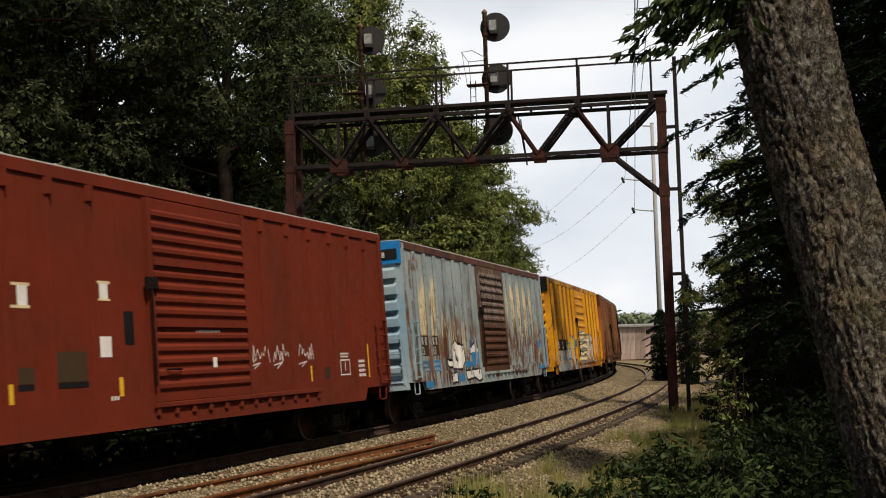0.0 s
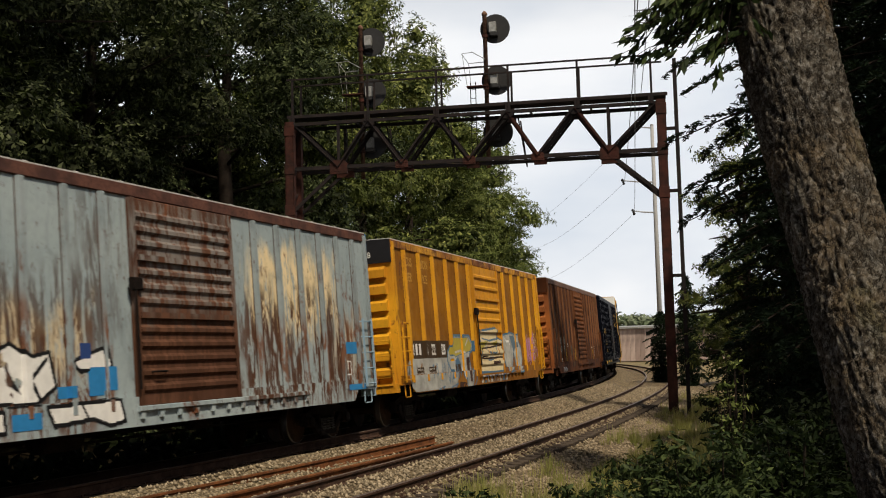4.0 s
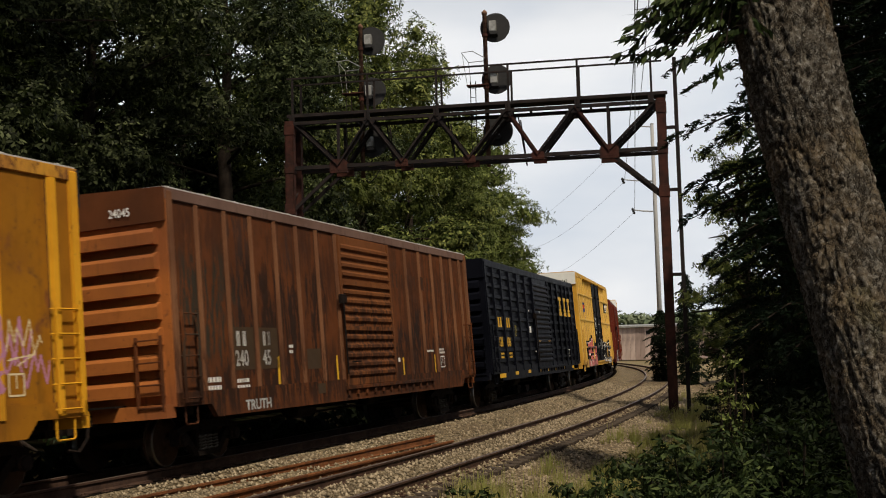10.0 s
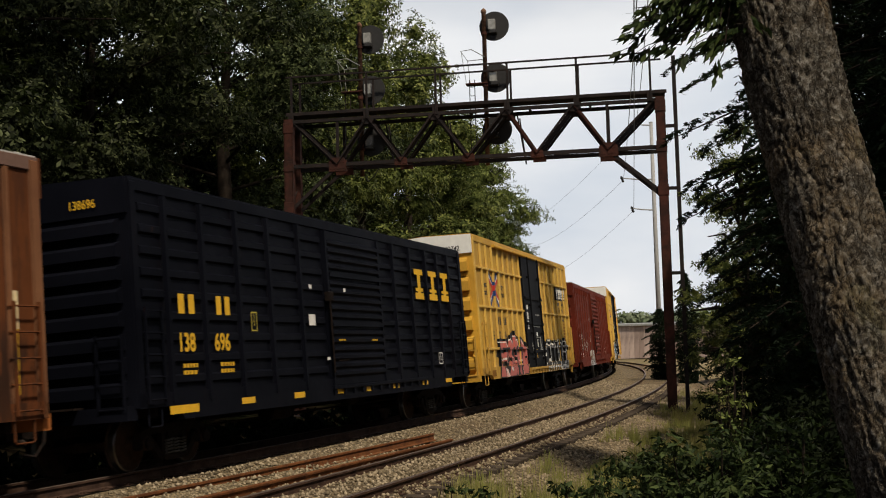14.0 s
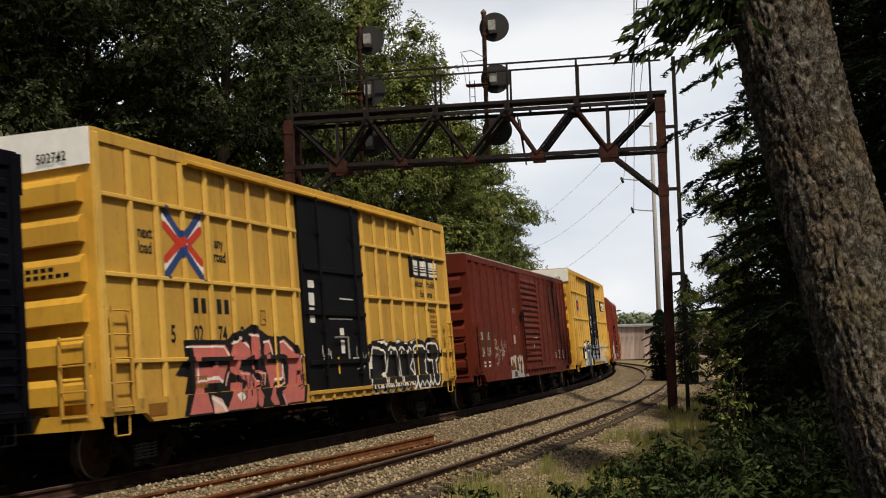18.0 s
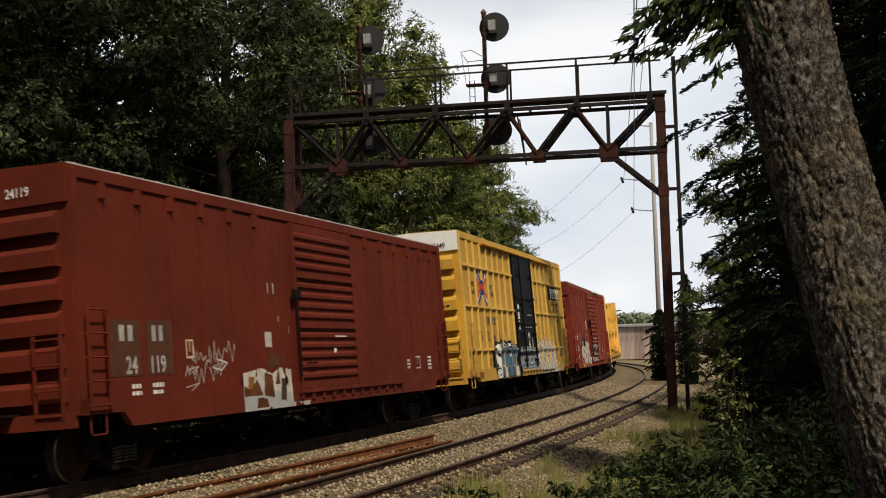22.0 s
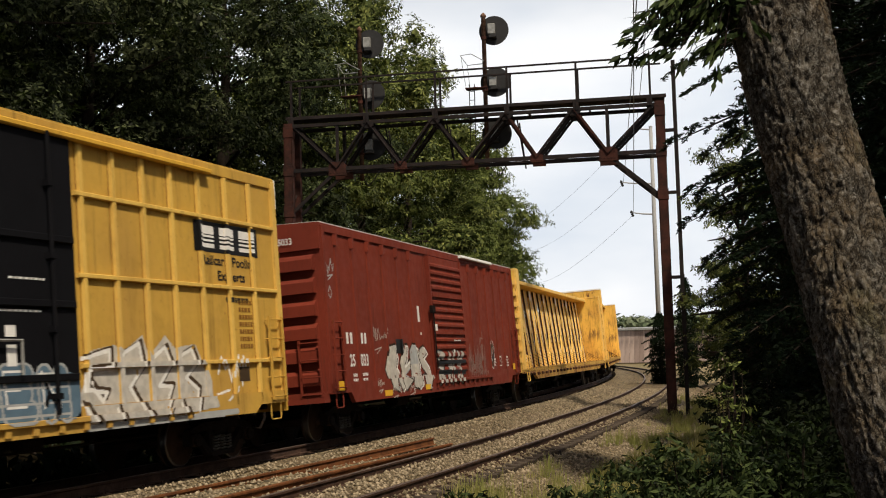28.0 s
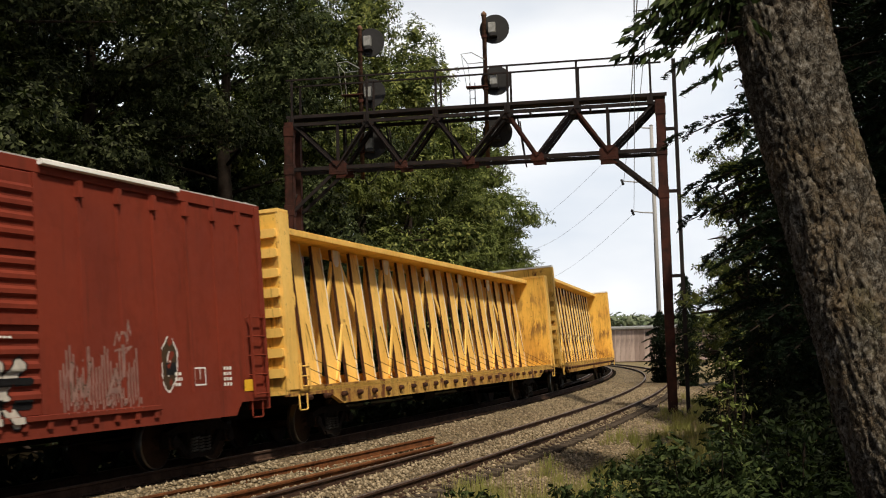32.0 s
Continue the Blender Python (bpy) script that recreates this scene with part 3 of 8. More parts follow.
    # walkway and handrails
    for k in range(3):
        y = -dep / 2 + 0.18 + 0.32 * k
        part("walkway_plank", Geo().box(-0.2, span + 0.1, y - .14, y + .14, zt + .29, zt + .33, 0.008), M_GANTRY, t)
    part("walkway_edge", Geo().box(-0.25, span + 0.1, dep / 2 + .02, dep / 2 + .07, zt + .23, zt + .36, 0.01), M_GANTRY, t)
    for y in (dep / 2 + .05, -dep / 2 - .05):
        part("handrail", Geo().beam((-0.1, y, zt + 1.74), (span + .1, y, zt + 1.74), 0.06, 0.06), M_GANTRY, t)
        for x in (0.35, 3.0, 5.55, 8.25, 10.9, span - .1):
            part("rail_post", Geo().angle((x, y, zt), (x, y, zt + 1.74), 0.075, 0.016, (0, 1, 0)), M_GANTRY, t)
            part("bracket", Geo().box(x - .1, x + .1, y - .05, y + .05, zt - .05, zt + .35, 0.01), M_GANTRY, t)
    # the slim pole bolted beside the post
    part("side_pole", Geo().box(-0.62, -0.48, -0.3, -0.16, -0.1, 12.9, 0.02), M_GANTRY, t, "slim dark square pole")
    for z in (4.9, 8.0, 10.3):
        part("pole_bracket", Geo().box(-0.5, -0.1, -0.28, -0.2, z - .06, z + .06), M_GANTRY, t)
    # signal masts behind the truss, three round heads each
    for x, up in ((6.50, 0.17), (11.42, 0.0)):
        y = -dep / 2 - 0.25
        mast = part("signal_mast", Geo().lathe([(0, .085), (5.9, .085), (5.92, .11), (6.0, .11), (6.1, .02)], (x, y, zc - 0.3 + up), (0, 0, 1), 12), M_MAST, t, "rust-brown pipe mast", True)
        for i, z in enumerate((9.98, 12.0, 14.02)):
            z += 0.50 + up
            hx = x - 0.38
            head = part("signal_disc", Geo().lathe([(-0.015, .565), (0.0, .575), (0.015, .565)], (hx, y - 0.12, z), (0, 1, 0), 40), M_DISC, t, "round black signal backplate")
            sub = Geo().box(hx - .06, hx + .20, y - 0.10, y + .16, z - .2, z + .22, 0.03)
            part("lamp_case", sub, M_GALV, head, "weathered pale grey lamp case")
            part("case_foot", Geo().box(hx - .12, hx + .15, y - .08, y + .20, z - .34, z - .2, 0.02).tube([(hx + .1, y, z - .25), (x, y, z - .3)], 0.05, 8), M_DISC, head)
            part("hood", Geo().lathe([(0, .14), (-.35, .12)], (hx, y - 0.14, z), (0, 1, 0), 14), M_DISC, head)
            part("clamp", Geo().lathe([(-.06, .12), (.06, .12)], (x, y, z - .3), (0, 0, 1), 10), M_GANTRY_RED, head)
        # ladder and small stands
        for dx in (0.42, 0.62):
            part("ladder_rail", Geo().tube([(x + dx, y, zc), (x + dx, y, zc + 3.2)], 0.018, 6), M_GANTRY, t)
        for k in range(9):
            part("rung", Geo().tube([(x + .42, y, zc + .2 + .34 * k), (x + .62, y, zc + .2 + .34 * k)], 0.012, 5), M_GANTRY, t)
        for z in (zc + 3.0,):
            part("stand", Geo().box(x - .1, x + .75, y - .25, y + .15, z, z + .05, .01), M_GANTRY_RED, t)
            part("guard_loop", Geo().tube([(x, y + .1, z + 1.05), (x + .5, y + .15, z + 1.35), (x + .92, y + .1, z + 1.32), (x + .7, y - .2, z + 1.0), (x, y - .1, z + 1.0)], 0.018, 5), M_GALV, t)
            part("guard_wire", Geo().tube([(x + .9, y + .1, z + 1.3), (x + .72, y + .1, z)], 0.010, 4).tube([(x + .7, y - .2, z + 1.0), (x + .6, y - .1, z)], 0.010, 4), M_GALV, t)
        part("cable", Geo().tube([(x - .1, y, zc - .3), (x - .3, y + .2, zc - .55), (x - .6, y + .4, zc - .35), (x - .8, y + .5, zc - .05)], 0.02, 6), M_DISC, t)
    # hanging ladder frame below the walkway
    for x in (5.3, 8.0, 10.4):
        part("hanger", Geo().beam((x, -dep / 2, zt), (x - .25, -dep / 2 - .4, zc - .15), 0.05, 0.05).beam((x - .05, -dep / 2 - .4, zt - .1), (x - .25, -dep / 2 - .4, zc - .15), 0.05, 0.05), M_GANTRY, t)


build_gantry()


# ---- utility pole and wires far behind ----
def build_pole(x, y, top, arms):
    t = thing("utility_pole", "tall slim grey utility pole with side arms", "utility pole", m=Matrix.Translation((x, y, -0.5)))
    part("pole", Geo().tube([(0, 0, 0), (0, 0, top * .5), (0, 0, top)], [.20, .165, .13], 14), M_POLE, t, "", True)
    part("cap", Geo().lathe([(0, .15), (.05, .15), (.09, .05)], (0, 0, top), (0, 0, 1), 12), M_POLE, t)
    tips = []
    for z, a in arms:
        arm = part("arm", Geo().tube([(0, 0, z), (a * .6, 0, z + .06), (a, 0, z + .16)], [.06, .05, .04], 8), M_POLE, t)
        part("insulator", Geo().lathe([(0, .06), (.08, .12), (.14, .07), (.22, .12), (.28, .07), (.36, .12), (.5, .05)], (a, 0, z - .15), (-.35, 0, 1), 10), M_DISC, arm, "dark ribbed insulator")
        tips.append(Vector((x + a, y, z - .5)))
    return tips


def wire(a, b, sag, r=0.014):
    pts = []
    for i in range(25):
        f = i / 24
        p = a.lerp(b, f)
        p.z -= sag * 4 * f * (1 - f)
        pts.append(p)
    ob = new("power_wire", Geo().tube(pts, r, 4).mesh("power_wire", M_WIRE))
    tagged(ob, "thin grey overhead power wire", "wire", "overhead wires")


POLE_A = build_pole(16.3, 88.0, 19.2, ((19.0, -1.2), (14.8, -2.3), (12.45, -1.6)))


# ---- the train ----
TRAIN, WHEELSETS = [], []
PANEL, FACE = -1.475, -1.55     # the near side's sheet and the face of its posts


# small changes of pace: metres gained on an even 4.585 m/s, every four seconds
DRIFT = (0.267, -0.123, -0.183, 0.0, 0.379, 0.255, 0.091, -0.188, -0.185)


def travelled(t):
    """How far the train has come, in metres, against its place at 12 s."""
    k = min(int(t // 4), 7)
    u = t / 4 - k
    p0, p1, p2, p3 = DRIFT[max(k - 1, 0)], DRIFT[k], DRIFT[k + 1], DRIFT[min(k + 2, 8)]
    m1, m2 = (p2 - p0) / 2, (p3 - p1) / 2
    drift = p1 * (2 * u ** 3 - 3 * u * u + 1) + m1 * (u ** 3 - 2 * u * u + u) + p2 * (3 * u * u - 2 * u ** 3) + m2 * (u ** 3 - u * u)
    return 4.585 * (t - 12.0) + drift


def car_pose(s, half):
    a, b = line(s - half), line(s + half)
    d = b - a
    return Matrix.Translation((a + b) / 2) @ Matrix.Rotation(math.atan2(d.y, d.x), 4, "Z") @ Matrix.Rotation(-CANT, 4, "X")


def wheelset_mesh():
    g = Geo()
    for sgn in (-1, 1):
        y = sgn * 0.68
        g.slot = 0
        g.lathe([(-.07 * sgn, .44), (-.045 * sgn, .445), (-.03 * sgn, .42)], (0, y, 0), (0, 1, 0), 28)
        g.slot = 1
        g.lathe([(-.03 * sgn, .422), (.075 * sgn, .418), (.085 * sgn, .40)], (0, y, 0), (0, 1, 0), 28)
        g.slot = 0
        g.lathe([(.086 * sgn, .40), (.08 * sgn, .35), (.03 * sgn, .30), (.03 * sgn, .16), (.10 * sgn, .12), (.11 * sgn, .08)], (0, y, 0), (0, 1, 0), 28)
        g.lathe([(.1 * sgn, .07), (.33 * sgn, .07), (.34 * sgn, .11), (.42 * sgn, .11), (.43 * sgn, .05)], (0, y, 0), (0, 1, 0), 12)
    g.lathe([(-.7, .08), (.7, .08)], (0, 0, 0), (0, 1, 0), 12)
    return g.mesh("wheelset", M_WHEEL, M_TREAD, smooth=False)


def side_frame_mesh():
    """A cast side frame with an open window over the springs and arched ends over the bearings."""
    g = Geo()
    g.prism_y([(-.98, .50), (-.60, .56), (.60, .56), (.98, .50), (.98, .60), (.58, .70), (-.58, .70), (-.98, .60)], -.07, .07)
    g.prism_y([(-.34, .12), (.34, .12), (.40, .20), (-.40, .20)], -.08, .08)
    for k in (-1, 1):
        g.beam((k * .36, 0, .17), (k * .74, 0, .52), .12, .09, (0, 1, 0))
        g.beam((k * .30, 0, .18), (k * .30, 0, .60), .12, .09, (0, 1, 0))
        g.box(k * .85 - .13, k * .85 + .13, -.09, .09, .33, .55, .03)
        g.lathe([(0, .10), (-.06, .10), (-.07, .06)], (k * .85, -.09, .42), (0, 1, 0), 12)
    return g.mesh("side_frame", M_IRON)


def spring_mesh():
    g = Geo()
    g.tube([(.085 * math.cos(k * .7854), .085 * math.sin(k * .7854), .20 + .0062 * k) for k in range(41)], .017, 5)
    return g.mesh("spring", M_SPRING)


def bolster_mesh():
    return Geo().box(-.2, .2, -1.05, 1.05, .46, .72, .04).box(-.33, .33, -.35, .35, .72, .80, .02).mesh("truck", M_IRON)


MESH_WHEEL, MESH_FRAME, MESH_SPRING, MESH_BOLSTER = wheelset_mesh(), side_frame_mesh(), spring_mesh(), bolster_mesh()


def add_truck(car, u):
    tr = part("truck", MESH_BOLSTER, None, car, "grimy dark cast-steel truck")
    tr.matrix_basis = Matrix.Translation((u, 0, 0))
    for y in (-1.0, 1.0):
        f = part("side_frame", MESH_FRAME, None, tr)
        f.matrix_basis = Matrix.Translation((0, y, 0))
        for dx in (-.2, 0, .2):
            sp = part("spring", MESH_SPRING, None, tr)
            sp.matrix_basis = Matrix.Translation((dx, y * 1.02, 0))
    for dx in (-.85, .85):
        w = part("wheelset", MESH_WHEEL, None, tr, "steel wheels with bright treads on an axle")
        base = Matrix.Translation((dx, 0, .42))
        w.matrix_basis = base
        WHEELSETS.append((w, base))


def coupler_mesh():
    g = Geo()
    g.box(-.5, .30, -.09, .09, .74, .96, .03)
    g.prism_z([(.28, -.16), (.44, -.17), (.50, -.05), (.40, -.02), (.40, .05), (.47, .12), (.42, .17), (.28, .16)], .68, 1.0)
    g.tube([(.1, .25, .92), (.22, .3, .6), (.38, .26, .42), (.52, .16, .46)], .03, 6)
    return g.mesh("coupler", M_IRON)


MESH_COUPLER = coupler_mesh()


def running_gear(car, half_len, half):
    """Trucks, couplers, centre sill and brake gear."""
    add_truck(car, -half)
    add_truck(car, half)
    for sgn in (-1, 1):
        c = part("coupler", MESH_COUPLER, None, car, "rusty knuckle coupler with air hose")
        c.matrix_basis = Matrix.Translation((sgn * (half_len + .45), 0, 0)) @ Matrix.Rotation(0 if sgn > 0 else math.pi, 4, "Z")
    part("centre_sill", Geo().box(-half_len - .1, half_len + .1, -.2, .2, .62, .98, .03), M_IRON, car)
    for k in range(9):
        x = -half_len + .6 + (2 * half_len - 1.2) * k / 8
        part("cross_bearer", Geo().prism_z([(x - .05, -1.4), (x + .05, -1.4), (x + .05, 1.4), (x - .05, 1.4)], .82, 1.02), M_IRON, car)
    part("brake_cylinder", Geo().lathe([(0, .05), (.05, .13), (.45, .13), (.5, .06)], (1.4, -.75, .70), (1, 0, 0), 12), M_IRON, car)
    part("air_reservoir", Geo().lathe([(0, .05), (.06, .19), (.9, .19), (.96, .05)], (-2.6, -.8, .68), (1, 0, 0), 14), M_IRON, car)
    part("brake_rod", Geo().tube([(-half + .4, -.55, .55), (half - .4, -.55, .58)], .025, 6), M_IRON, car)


def ladder(car, u0, u1, z0, z1, y, mat, n, name="side_ladder"):
    g = Geo()
    for u in (u0, u1):
        g.box(u - .018, u + .018, y - .10, y - .06, z0, z1)
    lad = part(name, g, mat, car)
    for k in range(n):
        z = z0 + .06 + (z1 - z0 - .12) * k / (n - 1)
        part("rung", Geo().tube([(u0 - .02, y, z), (u0, y - .085, z), (u1, y - .085, z), (u1 + .02, y, z)], .014, 5), mat, lad)


def end_ladder(car, sgn, half_len, y0, y1, z0, z1, mat, n):
    x = sgn * (half_len + .20)
    g = Geo()
    for y in (y0, y1):
        g.box(min(x, x + sgn * .04), max(x, x + sgn * .04), y - .02, y + .02, z0, z1)
    lad = part("end_ladder", g, mat, car)
    for k in range(n):
        z = z0 + .06 + (z1 - z0 - .12) * k / (n - 1)
        part("rung", Geo().tube([(x, y0, z), (x + sgn * .05, y0 + .02, z), (x + sgn * .05, y1 - .02, z), (x, y1, z)], .014, 5), mat, lad)


def stirrup(car, u, mat, z=1.0, w=.36):
    y = FACE + .05
    part("sill_step", Geo().tube([(u - w / 2, y, z), (u - w / 2, y, z - .28), (u - w / 2 + .03, y, z - .31), (u + w / 2 - .03, y, z - .31), (u + w / 2, y, z - .28), (u + w / 2, y, z)], .016, 6), mat, car)


class Side:
    """Where the surface of a car's near side lies, post by post."""

    def __init__(self, posts, width, depth, door, door_y, sill=-9.0, girts=(), track=(9, 9), ribs=()):
        self.posts, self.width, self.depth, self.door, self.door_y = posts, width, depth, door, door_y
        self.sill, self.girts, self.track, self.ribs = sill, girts, track, ribs

    def y(self, u, z):
        if self.track[0] <= u <= self.track[1] and self.sill - .23 <= z <= self.sill - .14:
            return -1.596
        if self.door[0] <= u <= self.door[1] and self.door[2] <= z <= self.door[3]:
            for q, deep in self.ribs:
                d = abs(z - q)
                if d < .08 and self.door[0] + .1 < u < self.door[1] - .1:
                    return self.door_y - deep * min(1.0, max(0.0, (.085 - d) / .05))
            return self.door_y
        if z < self.sill:
            return -1.537
        for q in self.girts:
            if abs(z - q) < .038:
                return -1.542
        for p in self.posts:
            if abs(u - p) < self.width:
                return PANEL - self.depth
        return PANEL


class Spray:
    """Sprayed or stencilled paint on a car's side: coloured cells that follow the posts."""

    def __init__(self, u0, u1, z0, z1, cell=0.02):
        self.u0, self.z0, self.c = u0, z0, cell
        self.nu, self.nz = int((u1 - u0) / cell), int((z1 - z0) / cell)
        self.a = np.zeros((self.nu, self.nz), np.int8)
        u = u0 + (np.arange(self.nu) + .5) * cell
        z = z0 + (np.arange(self.nz) + .5) * cell
        self.U, self.Z = np.meshgrid(u, z, indexing="ij")
        self.mats = []

    def ink(self, mat):
        if mat not in self.mats:
            self.mats.append(mat)
        return self.mats.index(mat) + 1

    def stroke(self, pts, w, mat, only=None):
        k = self.ink(mat)
        m = np.zeros(self.a.shape, bool)
        for (a, b), (c, d) in zip(pts, pts[1:]):
            dx, dz = c - a, d - b
            q = np.clip(((self.U - a) * dx + (self.Z - b) * dz) / (dx * dx + dz * dz + 1e-9), 0, 1)
            m |= (self.U - a - q * dx) ** 2 + (self.Z - b - q * dz) ** 2 < w * w
        if only is not None:
            m &= self.a == self.ink(only)
        self.a[m] = k
        return self

    def rect(self, u0, u1, z0, z1, mat):
        self.a[(self.U >= u0) & (self.U <= u1) & (self.Z >= z0) & (self.Z <= z1)] = self.ink(mat)
        return self

    def fill(self, pts, mat):
        """A flat area within a closed outline."""
        m = np.zeros(self.a.shape, bool)
        for (a, b), (c, d) in zip(pts, pts[1:] + pts[:1]):
            if b != d:
                m ^= ((self.Z >= b) != (self.Z >= d)) & (self.U < a + (self.Z - b) * (c - a) / (d - b))
        self.a[m] = self.ink(mat)
        return self

    def wear(self, seed, amount, scale=2.0):
        """Flaked-off paint."""
        for i in range(self.nu):
            for j in range(self.nz):
                if self.a[i, j]:
                    v = noise.noise(Vector((self.U[i, j] * scale * 2, seed * 7.3, self.Z[i, j] * scale))) + .5 * noise.noise(Vector((self.U[i, j] * 9, seed, self.Z[i, j] * 7)))
                    if v > .75 - amount:
                        self.a[i, j] = 0
        return self

    def put(self, car, side, name, label):
        g = Geo()
        c = self.c
        for i in range(self.nu):
            u = self.u0 + i * c
            j = 0
            col = self.a[i]
            while j < self.nz:
                k = col[j]
                if not k:
                    j += 1
                    continue
                e = j
                y = side.y(u + c / 2, self.z0 + (j + .5) * c)
                while e < self.nz and col[e] == k and side.y(u + c / 2, self.z0 + (e + .5) * c) == y:
                    e += 1
                z0, z1 = self.z0 + j * c, self.z0 + e * c
                g.slot = int(k) - 1
                g.add([(u, y - .005, z0), (u + c, y - .005, z0), (u + c, y - .005, z1), (u, y - .005, z1)], [(0, 1, 2, 3)])
                # paint also on the flank of a post
                y2 = side.y(u + c * 1.5, (z0 + z1) / 2)
                if .02 < abs(y2 - y) < .12 and i + 1 < self.nu and self.a[i + 1, (j + e) // 2]:
                    g.add([(u + c, y - .005, z0), (u + c, y2 - .005, z0), (u + c, y2 - .005, z1), (u + c, y - .005, z1)], [(0, 1, 2, 3)])
                j = e
        if g.f:
            ob = new(name, g.mesh(name, *self.mats))
            ob.parent = car
            tagged(ob, label, kind="stuff" if name == "scribble" else "")


LETTERS = {
    "F": [[(0, 0), (0, 1), (.6, 1)], [(0, .55), (.5, .55)]],
    "S": [[(.6, .95), (.2, 1), (0, .78), (.2, .55), (.5, .45), (.6, .2), (.4, 0), (0, .05)]],
    "E": [[(.6, 1), (0, 1), (0, 0), (.6, 0)], [(0, .5), (.5, .5)]],
    "J": [[(.1, 1), (.6, 1), (.5, .2), (.3, 0), (0, .2)]],
    "O": [[(.3, 1), (.05, .75), (.05, .25), (.3, 0), (.55, .25), (.55, .75), (.3, 1)]],
    "R": [[(0, 0), (0, 1), (.5, .95), (.55, .65), (.05, .5), (.6, 0)]],
    "A": [[(0, 0), (.3, 1), (.6, 0)], [(.1, .4), (.5, .4)]],
    "K": [[(0, 0), (0, 1)], [(.6, 1), (.05, .5), (.6, 0)]],
    "T": [[(0, 1), (.6, 1)], [(.3, 1), (.3, 0)]],
    "V": [[(0, 1), (.3, 0), (.6, 1)]],
    "N": [[(0, 0), (0, 1), (.55, 0), (.55, 1)]],
    "C": [[(.6, .85), (.3, 1), (.02, .7), (.02, .3), (.3, 0), (.6, .15)]],
    "W": [[(0, 1), (.15, 0), (.3, .7), (.45, 0), (.6, 1)]],
    "I": [[(.3, 1), (.3, 0)]],
    "G": [[(.6, .85), (.3, 1), (.02, .7), (.02, .3), (.3, 0), (.6, .2), (.6, .45), (.35, .45)]],
}


def bubbles(sp, shapes, u0, u1, z0, z1, fat, fill, edge, shine, seed=1, cloud=None):
    """Fat sprayed shapes with a dark rim and a pale inner line."""
    r = random.Random(seed)
    n = len(shapes)
    w = (u1 - u0) / n
    runs, groups = [], []
    for i, ch in enumerate(shapes):
        su, sz = w * .82, (z1 - z0) * r.uniform(.78, 1.0)
        bu, bz, lean = u0 + i * w + w * .14, z0 + (z1 - z0) * r.uniform(0, .12), r.uniform(-.12, .18)
        for st in LETTERS[ch]:
            runs.append([(bu + (a + lean * (b - .5)) * su, bz + b * sz) for a, b in st])
        groups.append(runs[-len(LETTERS[ch]):])
    if cloud:
        for p in runs:
            sp.stroke(p, fat * 1.9, cloud)
    for group in groups:
        for p in group:
            sp.stroke(p, fat * 1.30, edge)
        for p in group:
            sp.stroke(p, fat, fill)
        if shine:
            for p in group:
                sp.stroke([(a - fat * .45, b + fat * .45) for a, b in p], fat * .13, shine)


def scrawl(sp, u, z, size, mat, seed, n=10, w=.013):
    """A quick thin scribble."""
    r = random.Random(seed)
    x, pts = u, []
    for i in range(n):
        x += size * r.uniform(.06, .22)
        pts.append((x, z + size * (r.uniform(.25, .7) if i % 2 else r.uniform(-.1, .25))))
    sp.stroke(pts, w, mat)
    sp.stroke([(u + size * .1, z - size * .22), (u + size * .9, z - size * .1), (u + size * .4, z - size * .34)], w, mat)


def lettering(car, text, u, z, height, mat, y=PANEL, squeeze=.85, end=None, name="lettering", label=""):
    """Stencilled characters; end: -1 puts them on the near end wall."""
    cu = bpy.data.curves.new("text", "FONT")
    cu.body, cu.size, cu.offset = text, height * 1.38, height * (.034 if end is None else .016)
    tmp = bpy.data.objects.new("text", cu)
    me = bpy.data.meshes.new_from_object(tmp)
    bpy.data.objects.remove(tmp)
    n = len(me.vertices)
    co = np.empty(n * 3)
    me.vertices.foreach_get("co", co)
    co = co.reshape(-1, 3)
    out = np.empty_like(co)
    if end is None:
        out[:, 0], out[:, 1], out[:, 2] = u + co[:, 0] * squeeze, y - .006, z + co[:, 1]
    else:
        out[:, 0], out[:, 1], out[:, 2] = end, u - co[:, 0] * squeeze, z + co[:, 1]
    me.vertices.foreach_set("co", out.ravel())
    me.materials.clear()
    me.materials.append(mat)
    me.update()
    ob = new(name, me)
    ob.parent = car
    tagged(ob, label)
    return ob


def bars(car, boxes, mat, side, name, label, joined=False):
    """Plain painted bars (u0, u1, z0, z1); joined: one part for print too small to tell apart."""
    g = Geo()
    for u0, u1, z0, z1 in boxes:
        y = side.y((u0 + u1) / 2, (z0 + z1) / 2) - .006
        q = [(u0, y, z0), (u1, y, z0), (u1, y, z1), (u0, y, z1)]
        if joined:
            g.add(q, [(0, 1, 2, 3)])
        else:
            part(name, Geo().add(q, [(0, 1, 2, 3)]), mat, car, label)
    if joined:
        tagged(part(name, g, mat, car, label), kind="stuff")


def marks(car, side, u, z, w, h, mat, n=2, name="stencil", label=""):
    """n short lines of unreadable small print as bars."""
    r = random.Random(int(u * 100) + int(z * 10))
    bx = []
    lh = h / n
    for i in range(n):
        x = u
        while x < u + w - .03:
            k = min(r.uniform(.04, .10), u + w - x)
            bx.append((x, x + k, z + h - lh * (i + .8), z + h - lh * (i + .2)))
            x += k + .025
    bars(car, bx, mat, side, name, label or "small unreadable stencilled print", True)


def glyph_bars(car, side, u, z, w, h, n, mat, gap=.42, label=""):
    """n plain blocks the size of letters."""
    cw = w / n
    bars(car, [(u + i * cw + cw * gap / 2, u + (i + 1) * cw - cw * gap / 2, z, z + h) for i in range(n)], mat, side, "reporting_mark", label or "painted block mark")


